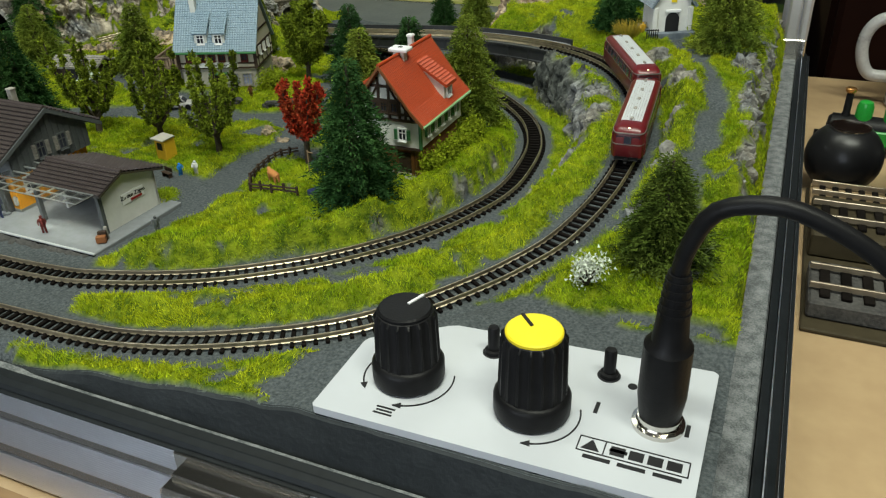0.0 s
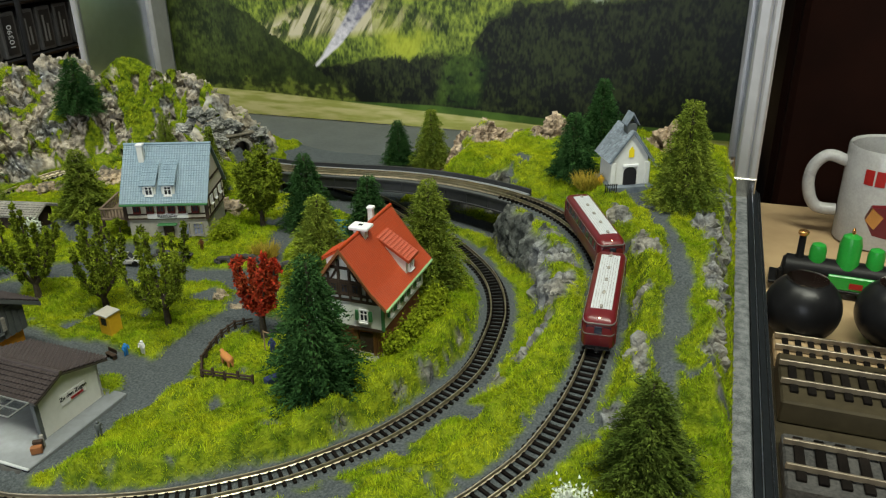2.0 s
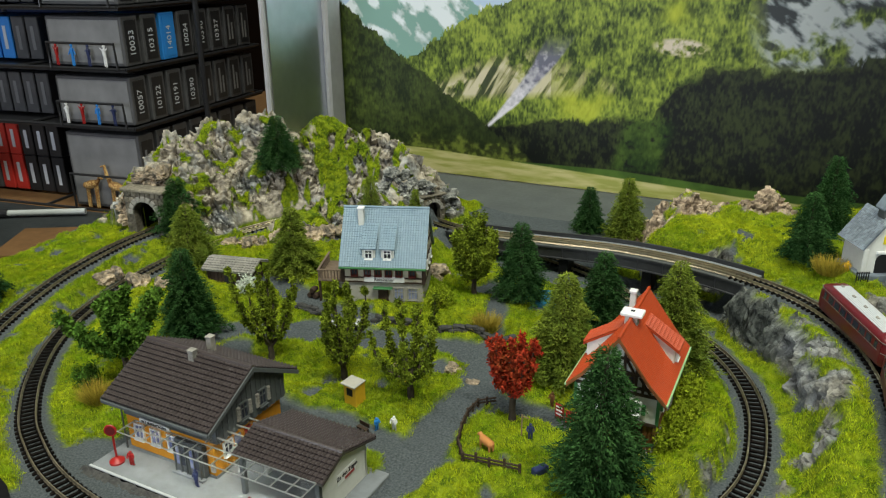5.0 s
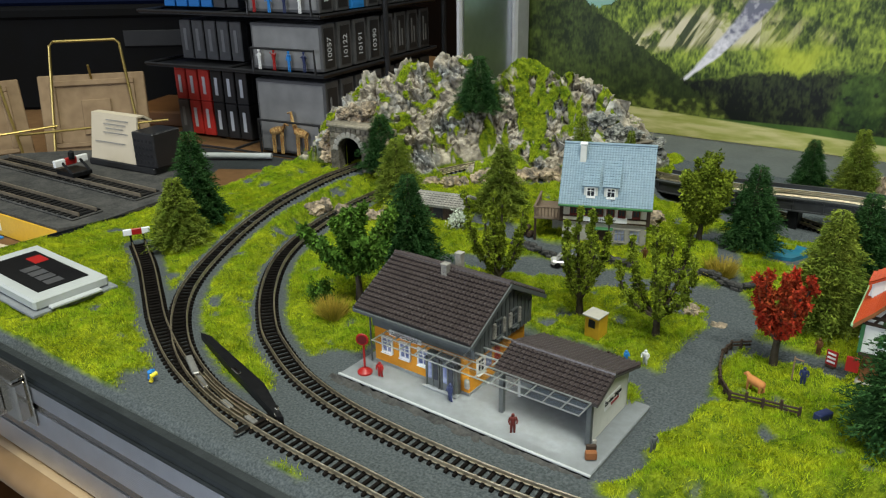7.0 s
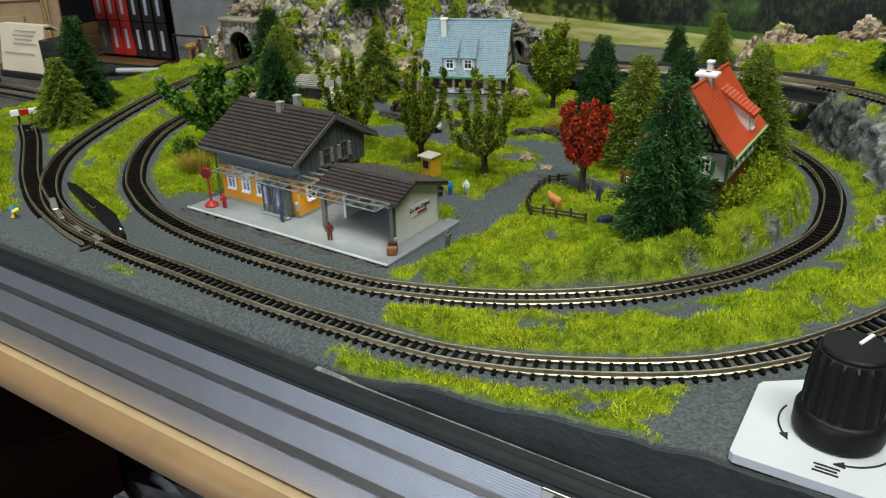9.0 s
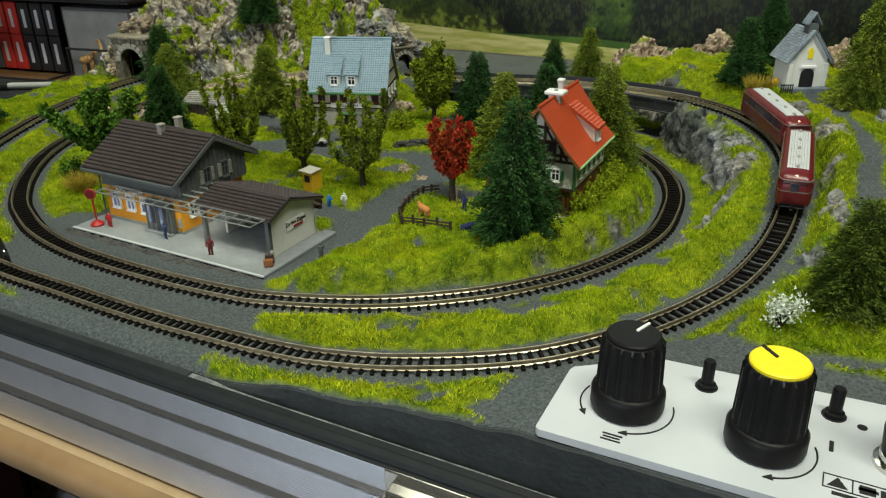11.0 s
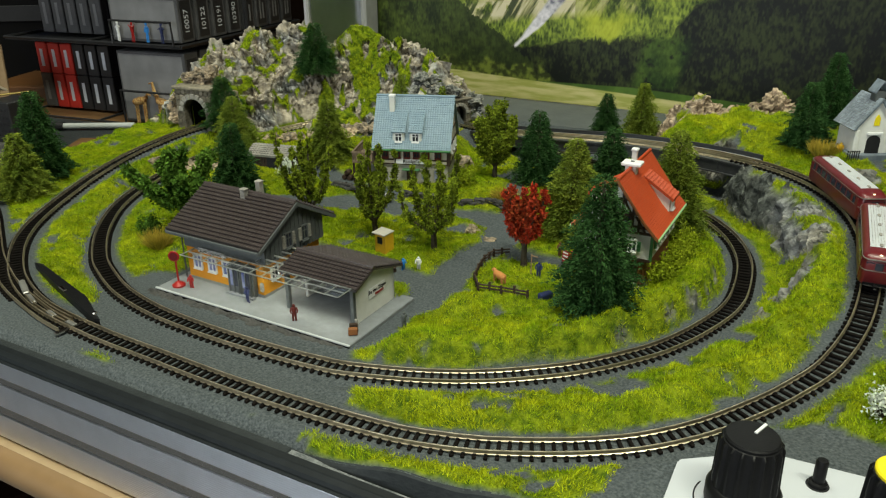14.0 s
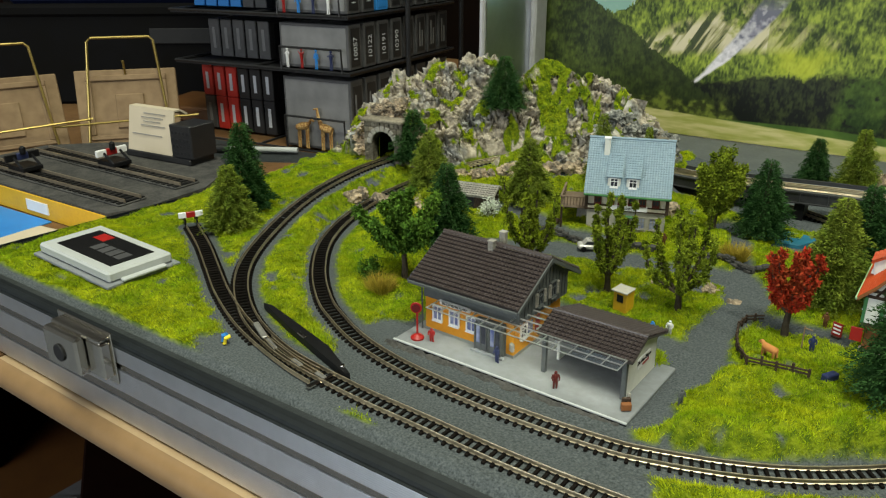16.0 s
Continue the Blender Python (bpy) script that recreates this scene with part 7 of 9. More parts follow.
part("annex", Shape().box(-W - 0.0070, -0.004, -0.003, -W - 0.0002, D - 0.006, 0.0122, 0.0002), STONE, inn)

# --- red-roofed house: gable to the front ---
RX, RY, RZ = 0.0738, 0.1210, 0.0040
villa = thing("timbered_house", pose(RX, RY, RZ, 0, 0, 90), "half-timbered model house with a steep red tiled roof", "house")
# inside this thing x runs along the ridge (to the back), y to the left
W, D = 0.0230, 0.0163
EAVE, KNEE, TOP = (0.0194, 0.0258), (0.0135, 0.0318), (0.0, 0.0496)
part("ground_floor", Shape().box(-W + 0.0015, -D + 0.0015, -0.004, W - 0.0015, D - 0.0015, 0.0138, 0.0003), BROWN, villa, "brown planked ground floor")
part("plinth", Shape().box(-W + 0.0005, -D + 0.0005, -0.004, W - 0.0005, D - 0.0005, 0.0018, 0.0003), STONE, villa, "stone plinth")
part("upper_floor", Shape().box(-W, -D, 0.0138, W, D, 0.0262, 0.0003), WHITEWALL, villa, "white plastered upper floor")
part("gable", Shape().prism([(-D, 0.0262), (-D, 0.0280), (-0.0132, 0.0308), (0, 0.0480), (0.0132, 0.0308), (D, 0.0280), (D, 0.0262)], -W, W, "x"), WHITEWALL, villa)
for s in (1, -1):
    part("roof", tiled(-0.0262, 0.0262, (-s * KNEE[0], KNEE[1]), TOP, 17, 40, 0.00018), REDROOF, villa, "red tiled roof")
    part("roof_skirt", tiled(-0.0262, 0.0262, (-s * EAVE[0], EAVE[1]), (-s * KNEE[0], KNEE[1]), 7, 40, 0.00018), REDROOF, villa, "flared lower roof")
    part("gutter", Shape().box(-0.0262, -s * 0.0198 - 0.0005, 0.0247, 0.0262, -s * 0.0198 + 0.0005, 0.0258, 0.0002), LIGHTGREEN, villa, "pale green gutter")
    x0 = 0.0020 if s > 0 else -0.0060
    dm = part("dormer", Shape().prism([(-s * 0.0170, 0.0272), (-s * 0.0170, 0.0356), (-s * 0.0044, 0.0434), (-s * 0.0066, 0.0396)], x0, x0 + 0.0095, "x"), WHITEWALL, villa, "white dormer")
    part("roof", tiled(x0 - 0.0010, x0 + 0.0106, (-s * 0.0184, 0.0352), (-s * 0.0036, 0.0447), 10, 8, 0.00028), REDROOF, dm)
    part("eave_board", Shape().box(x0 - 0.0010, -s * 0.0184 - 0.0003, 0.0342, x0 + 0.0106, -s * 0.0184 + 0.0003, 0.0353), REDROOF, dm)
    window(villa, pose(x0 + 0.0047, -s * 0.0171, 0.0318, 0, 0, 0 if s > 0 else 180), 0.0036, 0.0044, WHITE, WINDOW, name="dormer_window")
    for xa in (-0.0266, 0.0262):
        bb = Shape()
        for (y0, z0), (y1, z1) in ((EAVE, KNEE), (KNEE, TOP)):
            bb.add([(xa, -s * y0, z0 - 0.0014), (xa + 0.0005, -s * y0, z0 - 0.0014), (xa + 0.0005, -s * y1, z1 - 0.0014), (xa, -s * y1, z1 - 0.0014),
                    (xa, -s * y0, z0 + 0.0004), (xa + 0.0005, -s * y0, z0 + 0.0004), (xa + 0.0005, -s * y1, z1 + 0.0004), (xa, -s * y1, z1 + 0.0004)],
                   [(0, 1, 2, 3), (4, 5, 6, 7), (0, 3, 7, 4), (1, 2, 6, 5), (0, 1, 5, 4), (2, 3, 7, 6)])
        part("bargeboard", bb, BROWN, villa, "brown bargeboard")
    for x in (-0.0155, -0.0080, -0.0005, 0.0070, 0.0145):
        window(villa, pose(x, -s * (D + 0.0001), 0.0205, 0, 0, 0 if s > 0 else 180), 0.0026, 0.0046, WHITE, WINDOW, shutters=GREENPAINT)
part("ridge_tiles", Shape().tube([(-0.0264, 0, 0.0499), (0.0264, 0, 0.0499)], 0.0008, 8), REDROOF, villa)
c = part("chimney", Shape().box(-0.0070, -0.0026, 0.0440, -0.0036, 0.0026, 0.0508, 0.0002), WHITEWALL, villa, "white chimney")
part("cap", Shape().box(-0.0087, -0.0046, 0.0508, -0.0019, 0.0042, 0.0524, 0.0004), WHITE, c)
part("flue", Shape().box(-0.0060, -0.0010, 0.0524, -0.0046, 0.0006, 0.0526), INK, c)
c = part("chimney", Shape().box(0.0128, 0.0028, 0.0420, 0.0152, 0.0052, 0.0520, 0.0002), WHITEWALL, villa, "slim white chimney")
part("cap", Shape().box(0.0124, 0.0024, 0.0520, 0.0156, 0.0056, 0.0532, 0.0003), WHITE, c)
G = lambda y, z: pose(-W - 0.0001, y, z, 0, 0, -90)
for y in (-0.0080, 0.0070):
    window(villa, G(y, 0.0200), 0.0030, 0.0046, WHITE, WINDOW, shutters=GREENPAINT)
for y in (-0.0048, 0.0, 0.0048):
    window(villa, G(y, 0.0315), 0.0024, 0.0034, TIMBER, WINDOW)
for z in (0.0138, 0.0262, 0.0288, 0.0345, 0.0405):
    h = D if z < 0.027 else 0.0132 * (0.0480 - z) / 0.0172
    part("beam", Shape().box(-W - 0.0006, -h, z - 0.0006, -W - 0.0001, h, z + 0.0006), TIMBER, villa)
for y in (-0.0100, -0.0072, -0.0024, 0.0024, 0.0072, 0.0100):
    zt = 0.0300 + 0.0172 * (1 - abs(y) / 0.0132)
    part("beam", Shape().box(-W - 0.0007, y - 0.0005, 0.0266, -W - 0.0001, y + 0.0005, zt), TIMBER, villa)
for y0, y1 in ((-0.0130, -0.0085), (0.0130, 0.0085), (-0.0060, -0.0030), (0.0060, 0.0030)):
    part("brace", Shape().tube([(-W - 0.0004, y0, 0.0268 if abs(y0) > 0.01 else 0.0350), (-W - 0.0004, y1, 0.0335 if abs(y0) > 0.01 else 0.0400)], 0.0005, 4), TIMBER, villa)
for s in (1, -1):
    part("corner_board", Shape().box(-W - 0.0004, s * D - 0.0006, 0.0138, -W + 0.0008, s * D + 0.0006, 0.0255), GREENPAINT, villa, "green corner board")
part("door", Shape().box(-W + 0.0008, -0.0110, -0.001, -W + 0.0014, -0.0050, 0.0110, 0.0001), TIMBER, villa, "dark door")
part("door_step", Shape().box(-W - 0.0040, -0.0140, -0.004, -W + 0.0006, -0.0020, 0.0010, 0.0003), STONE, villa, "grey stone step")
for y in (-0.0140, -0.0120, -0.0035, 0.0050):
    part("post", Shape().box(-W + 0.0004, y - 0.0008, 0.0, -W + 0.0016, y + 0.0008, 0.0138), ORANGEWOOD, villa, "reddish-brown post")
part("sign", Shape().box(-W - 0.0015, 0.0150, 0.0060, -W - 0.0008, 0.0195, 0.0120, 0.0001), RED, villa, "red shop sign")

# --- chapel ---
chapel = thing("chapel", pose(0.1640, 0.2625, ground(0.1640, 0.2600), 0, 0, 28), "small white chapel with a grey slate roof", "chapel")
part("step", Shape().box(-0.0125, -0.0135, -0.004, 0.0125, 0.0115, 0.0012, 0.0003), SLATE, chapel, "grey stone step")
part("wall", Shape().prism([(-0.0095, 0.0012), (-0.0095, 0.0175), (0, 0.0300), (0.0095, 0.0175), (0.0095, 0.0012)], -0.0095, 0.0105, "y"), WHITEWALL, chapel, "white walls")
roofm = Matrix.Rotation(math.pi / 2, 4, "Z")
for s in (1, -1):
    r = tiled(-0.0115, 0.0122, (-s * 0.0125, 0.0142), (0, 0.0312), 15, 18, 0.0003)
    r.v = [tuple(roofm @ Vector(p)) for p in r.v]
    part("roof", r, SLATE, chapel, "grey slate roof")
for w in (-1, 1):
    part("buttress", Shape().box(w * 0.0095 - 0.0014, -0.0106, 0.0012, w * 0.0095 + 0.0014, -0.0070, 0.0140, 0.0004), WHITEWALL, chapel)
arch = [(-0.0036, 0.0012)] + [(-0.0036 * math.cos(math.pi * k / 8), 0.0078 + 0.0034 * math.sin(math.pi * k / 8)) for k in range(9)] + [(0.0036, 0.0012)]
# a flat black panel stands in for the shaded inside of the chapel
part("doorway", Shape().prism(arch, -0.0101, -0.0094, "y"), INK, chapel, "open doorway filled with black for its shade")
part("lintel", Shape().box(-0.0042, -0.0106, 0.0112, 0.0042, -0.0094, 0.0128, 0.0003), WHITE, chapel)
part("shrine_panel", Shape().prism([(-0.0014, 0.0165), (-0.0014, 0.0205), (0, 0.0225), (0.0014, 0.0205), (0.0014, 0.0165)], -0.0100, -0.0094, "y"), YELLOW, chapel, "yellow painted panel")
cote = part("bell_cote", Shape().box(-0.0026, -0.0080, 0.0290, 0.0026, -0.0020, 0.0345, 0.0003), GREYPAINT, chapel, "dark bell cote")
for s in (1, -1):
    q = Shape().add([(-s * 0.0036, -0.0090, 0.0335), (0, -0.0090, 0.0395), (0, -0.0008, 0.0395), (-s * 0.0036, -0.0008, 0.0335), (-s * 0.0036, -0.0090, 0.0342), (0, -0.0090, 0.0403), (0, -0.0008, 0.0403), (-s * 0.0036, -0.0008, 0.0342)],
                    [(0, 1, 2, 3), (4, 5, 6, 7), (0, 1, 5, 4), (2, 3, 7, 6), (0, 3, 7, 4)])
    part("roof", q, SLATE, cote)
for k in range(6):
    x = -0.0150 + 0.0012 * k
    part("rail_post", Shape().box(x - 0.0002, -0.0150, -0.002, x + 0.0002, -0.0146, 0.0040), INK, chapel)
part("rail", Shape().box(-0.0155, -0.0150, 0.0032, -0.0085, -0.0146, 0.0036), INK, chapel, "thin black railing")

# --- shed at the foot of the hill ---
shed = thing("shed", pose(-0.179, 0.170, ground(-0.179, 0.170), 0, 0, 12), "low dark wooden shed with a grey roof", "shed")
part("wall", Shape().box(-0.0140, -0.0075, -0.004, 0.0140, 0.0085, 0.0110, 0.0002), TIMBER, shed)
for k in range(12):
    x = -0.0136 + 0.0272 * k / 11
    part("board", Shape().box(x - 0.0010, -0.0079, 0.0, x + 0.0010, -0.0075, 0.0108), TIMBER, shed)
for s in (1, -1):
    part("roof", tiled(-0.0170, 0.0170, (0.0005 - s * 0.0110, 0.0098), (0.0005, 0.0145), 6, 16, 0.0004), STONE, shed, "grey shingled roof")
part("door", Shape().box(-0.0030, -0.0083, 0.0, 0.0030, -0.0079, 0.0085), INK, shed, "dark doorway")

# --- kiosk ---
kiosk = thing("kiosk", pose(-0.039, 0.084, ground(-0.039, 0.084), 0, 0, -10), "small yellow kiosk with a white flat roof", "kiosk")
part("body", Shape().box(-0.0036, -0.0032, -0.001, 0.0036, 0.0032, 0.0098, 0.0002), KIOSK, kiosk)
part("roof", Shape().box(-0.0042, -0.0040, 0.0098, 0.0042, 0.0038, 0.0106, 0.0002, pose(0, 0, 0, 4)), GREYPLASTER, kiosk, "white flat roof")
part("hatch", Shape().box(-0.0016, -0.0035, 0.0045, 0.0016, -0.0032, 0.0080), INK, kiosk)

# ---- the two red railcars ----
CL, CW = 0.0290, 0.0064


def plan(k=1.0, end=0.0, n=7):
    """Outline of a railcar from above: straight sides, rounded ends; k narrows it, end shortens it."""
    w, l, r = CW * k, CL - end, 0.0042
    pts = []
    for sx in (1, -1):
        for q in range(n):
            a = math.pi / 2 * q / (n - 1)
            y = w - r * 0.55 + r * 0.55 * math.cos(a)
            pts.append((sx, l - r + r * math.sin(a), y))
    right = [(x, -y) for s, x, y in pts if s > 0] + [(x, y) for s, x, y in reversed(pts) if s > 0]
    left = [(-x, y) for s, x, y in pts if s > 0] + [(-x, -y) for s, x, y in reversed(pts) if s > 0]
    return right + left


def loft(levels):
    s, n, p = Shape(), None, []
    for z, k, e in levels:
        o = plan(k, e)
        n = len(o)
        p += [(x, y, z) for x, y in o]
    f = [(i * n + q, i * n + (q + 1) % n, (i + 1) * n + (q + 1) % n, (i + 1) * n + q) for i in range(len(levels) - 1) for q in range(n)]
    return s.add(p, f + [tuple(range(n)), tuple((len(levels) - 1) * n + q for q in range(n))])


def railcar(m, label):
    t = thing("railcar", m, label, "railcar", "railcars of the train")
    part("body", loft([(0.0022, 0.94, 0.0006), (0.0030, 1.0, 0.0), (0.0082, 1.0, 0.0), (0.0112, 0.97, 0.0006), (0.0128, 0.95, 0.0010)]), MAROON, t, "maroon lacquered body", smooth=True)
    part("roof", loft([(0.0128, 0.97, 0.0008), (0.0138, 0.93, 0.0014), (0.0147, 0.82, 0.0030), (0.0153, 0.62, 0.0060), (0.0155, 0.40, 0.0095)]), MAROON, t, "rounded maroon roof", smooth=True)
    for z in (0.0083, 0.0127):
        part("trim_line", loft([(z, 1.006 if z < 0.01 else 0.985, -0.0001 if z < 0.01 else 0.0004), (z + 0.00035, 1.006 if z < 0.01 else 0.985, -0.0001 if z < 0.01 else 0.0004)]), SILVER, t, "thin silver trim line")
    for q in range(8):
        y = -0.0040 + 0.0080 * (q + 0.5) / 8
        zz = 0.01545 - 6.5 * y * y
        part("roof_panel", Shape().box(-0.0215, y - 0.00052, zz - 0.0010, 0.0215, y + 0.00040, zz + 0.0003, 0.0001), ROOFSILVER, t, "silver roof strip")
    for x in (-0.0205, -0.010, 0.0, 0.010, 0.0205):
        part("roof_vent", Shape().box(x - 0.0010, -0.0006, 0.0154, x + 0.0010, 0.0006, 0.0163, 0.0002), STONE, t)
    for s in (1, -1):
        for q in range(9):
            x = -0.0222 + 0.0444 * q / 8
            narrow = q in (0, 8)
            w = 0.0011 if narrow else 0.0022
            pane = Shape().add([(x - w, s * 0.00641, 0.0088), (x + w, s * 0.00641, 0.0088), (x + w, s * 0.00625, 0.0119), (x - w, s * 0.00625, 0.0119),
                                (x - w, s * 0.0060, 0.0088), (x + w, s * 0.0060, 0.0088), (x + w, s * 0.0058, 0.0119), (x - w, s * 0.0058, 0.0119)],
                               [(0, 1, 2, 3), (4, 5, 6, 7), (0, 1, 5, 4), (2, 3, 7, 6), (0, 3, 7, 4), (1, 2, 6, 5)])
            part("window", pane, WINDOW, t)
        for x in (-0.0252, 0.0252):
            part("door", Shape().box(x - 0.0011, s * 0.0060, 0.0035, x + 0.0011, s * 0.00645, 0.0120, 0.0001), MAROON, t)
    for e in (1, -1):
        for y in (-0.0031, 0.0, 0.0031):
            part("windscreen", Shape().box(e * 0.0270, y - 0.0014, 0.0090, e * 0.02915 - abs(y) * 0.25 * e, y + 0.0014, 0.0117, 0.0001), WINDOW, t)
        for y in (-0.0038, 0.0038):
            part("headlight", Shape().turned([(0.0007, 0), (0.0007, 0.0005)], 10, m=pose(e * 0.0284, y, 0.0058, 0, 90 * e, 0)), HEADLIGHT if e < 0 else CERAMIC, t, "round headlight")
        part("top_lamp", Shape().turned([(0.0007, 0), (0.0007, 0.0006)], 10, m=pose(e * 0.0262, 0, 0.0139, 0, 90 * e, 0)), HEADLIGHT if e < 0 else CERAMIC, t)
        part("coupler", Shape().box(e * 0.0280, -0.0007, 0.0018, e * 0.0312, 0.0007, 0.0030, 0.0002), BLACK, t, "black coupler")
        part("buffer_beam", Shape().box(e * 0.0276, -0.0045, 0.0020, e * 0.0292, 0.0045, 0.0034, 0.0002), BLACK, t)
    part("underframe", Shape().box(-0.0230, -0.0042, 0.0004, 0.0230, 0.0042, 0.0024, 0.0003), BLACK, t, "black underframe")
    for x in (-0.0135, 0.0135):
        for s in (1, -1):
            part("wheel", Shape().turned([(0.0018, -0.0004), (0.0021, 0), (0.0018, 0.0004)], 14, m=pose(x, s * 0.0034, 0.0021, 90)), STONE, t)
        part("axle_guard", Shape().box(x - 0.0030, -0.0050, 0.0008, x + 0.0030, 0.0050, 0.0022, 0.0003), BLACK, t)
    return t


s_at = np.concatenate([[0], np.cumsum(np.linalg.norm(np.diff(OUTER, axis=0), axis=1))])
nose = s_at[int(np.argmin(np.hypot(OUTER[:, 0] - 0.1748, OUTER[:, 1] - 0.100)))]


def on_track(s):
    return Vector([np.interp(s, s_at, OUTER[:, k]) for k in range(3)])


def car_pose(s):
    a, b = on_track(s - 0.0135), on_track(s + 0.0135)
    d = b - a
    yaw, pitch = math.atan2(d.y, d.x), math.atan2(d.z, math.hypot(d.x, d.y))
    c = 0.5 * (a + b) + Vector((0, 0, 0.0029))
    return Matrix.Translation(c) @ Matrix.Rotation(yaw, 4, "Z") @ Matrix.Rotation(-pitch, 4, "Y")


lead = railcar(car_pose(nose + 0.031), "maroon railcar with a silver ribbed roof on the climbing track")
trail = copy_thing(lead, car_pose(nose + 0.031 + 0.0625))
trail["label"] = "maroon railcar trailer coupled behind the first railcar"

# ---- control panel ----
PT = 0.0155
EDGE = [(0.1328, -0.0592), (0.1319, -0.0583), (0.1316, -0.0305), (0.1322, -0.0288), (0.1512, -0.0152), (0.1535, -0.0142), (0.2228, -0.0100), (0.2240, -0.0110), (0.2238, -0.0570), (0.2226, -0.0580)]
panel = thing("control_panel", pose(0, 0, 0), "white control panel with two knobs in the corner of the case", "control panel")
part("plate", Shape().slab(EDGE, PT - 0.0022, PT), PANEL, panel, "white printed plate")


def arrow_arc(cx, cy, r, a0, a1):
    s = Shape()
    n = 18
    pts = [(cx + r * math.cos(math.radians(a0 + (a1 - a0) * k / n)), cy + r * math.sin(math.radians(a0 + (a1 - a0) * k / n)), PT + 0.00015) for k in range(n + 1)]
    s.tube(pts, 0.00022, 5)
    (x, y, z), (u, v, w) = pts[-1], pts[-2]
    d = Vector((x - u, y - v, 0)).normalized()
    q = Vector((-d.y, d.x, 0))
    p = Vector((x, y, PT + 0.0001))
    s.add([p + q * 0.0009, p - q * 0.0009, p + d * 0.0022, p + q * 0.0009 + Vector((0, 0, 0.0003)), p - q * 0.0009 + Vector((0, 0, 0.0003)), p + d * 0.0022 + Vector((0, 0, 0.0003))], [(0, 1, 2), (3, 4, 5), (0, 1, 4, 3), (1, 2, 5, 4), (2, 0, 3, 5)])
    return s


def knob(x, y, cap, mark_mat, turn, label, base_label, tall=1.0):
    k = part("knob", Shape().turned([(0.0092, 0), (0.0094, 0.0008), (0.0094, 0.0048), (0.0088, 0.0058), (0.0082, 0.0062)], 40, at=(x, y, PT + 0.0006)), BLACK, panel, label, smooth=True)
    top = 0.0224 * tall
    grip = Shape()
    n = 108
    for r, z in ((0.0082, 0.0060), (0.0080, 0.0075), (0.0076, top - 0.0012), (0.0071, top - 0.0002), (0.0066, top)):
        flute = 0.00035 if 0.006 < z < top - 0.0005 else 0.0
        grip.v += [(x + (r + flute * (1 if q % 6 < 2 else -1)) * math.cos(2 * math.pi * q / n), y + (r + flute * (1 if q % 6 < 2 else -1)) * math.sin(2 * math.pi * q / n), PT + 0.0006 + z) for q in range(n)]
    grip.f = [(i * n + q, i * n + (q + 1) % n, (i + 1) * n + (q + 1) % n, (i + 1) * n + q) for i in range(4) for q in range(n)] + [tuple(range(n)), tuple(4 * n + q for q in range(n))]
    part("grip", grip, BLACK, k, smooth=True)
    part("cap", Shape().turned([(0.0068, top - 0.0002), (0.0068, top + 0.0006), (0.0064, top + 0.0010)], 36, at=(x, y, PT + 0.0006)), cap, k, base_label)
    part("pointer", Shape().box(-0.0004, 0.0012, top + 0.0014, 0.0004, 0.0066, top + 0.0020, 0.0001, Matrix.Translation((x, y, PT)) @ Matrix.Rotation(turn, 4, "Z")), mark_mat, k)


knob(0.1500, -0.0400, BLACK, WHITE, -0.35, "black fluted control knob", "black cap with a white pointer line", 0.90)
knob(0.1835, -0.0410, YELLOW, INK, 0.75, "black fluted control knob", "yellow cap with a dark pointer line")
for x, y in ((0.1500, -0.0400), (0.1835, -0.0410)):
    part("arrow_print", arrow_arc(x, y, 0.0118, 20, -75), INK, panel, "printed arrow")
part("arrow_print", arrow_arc(0.1500, -0.0400, 0.0118, 160, 215), INK, panel)
for x, y in ((0.1670, -0.0225), (0.1980, -0.0212)):
    part("ring_print", Shape().turned([(0.0030, 0), (0.0030, 0.00015)], 20, at=(x, y, PT)), INK, panel)
    b = part("push_switch", Shape().turned([(0.0024, 0), (0.0024, 0.0012), (0.0016, 0.0014), (0.0016, 0.0078), (0.0013, 0.0083)], 18, at=(x, y, PT)), BLACK, panel, "small black push switch", smooth=True)
part("hole_print", Shape().turned([(0.0012, 0), (0.0012, 0.00015)], 16, at=(0.2045, -0.0235, PT)), INK, panel)
for x, y, w, h in ((0.1980, -0.0345, 0.0010, 0.0042), (0.2060, -0.0475, 0.0040, 0.0010), (0.2195, -0.0350, 0.0010, 0.0042)):
    part("writing_bar", Shape().box(x - w / 2, y - h / 2, PT, x + w / 2, y + h / 2, PT + 0.00015), INK, panel)
# printed mark: a frame with a tree-like wedge and a dark word bar, and small lines under it
for x0, y0, x1, y1 in ((0.1967, -0.0454, 0.2217, -0.0451), (0.1967, -0.0501, 0.2217, -0.0498), (0.1967, -0.0501, 0.1970, -0.0451), (0.2214, -0.0501, 0.2217, -0.0451), (0.2027, -0.0501, 0.2030, -0.0451)):
    part("mark_outline", Shape().box(x0, y0, PT, x1, y1, PT + 0.00015), INK, panel)
part("mark_wedge", Shape().slab([(0.1977, -0.0492), (0.2019, -0.0492), (0.1998, -0.0457)], PT, PT + 0.00015), INK, panel)
for q in range(4):
    part("writing_bar", Shape().box(0.2042 + 0.0042 * q, -0.0490, PT, 0.2042 + 0.0042 * q + 0.0033, -0.0462, PT + 0.00015), INK, panel)
for q in range(3):
    part("writing_bar", Shape().box(0.1987 + 0.0078 * q, -0.0520, PT, 0.1987 + 0.0078 * q + 0.0062, -0.0509, PT + 0.00015), INK, panel)
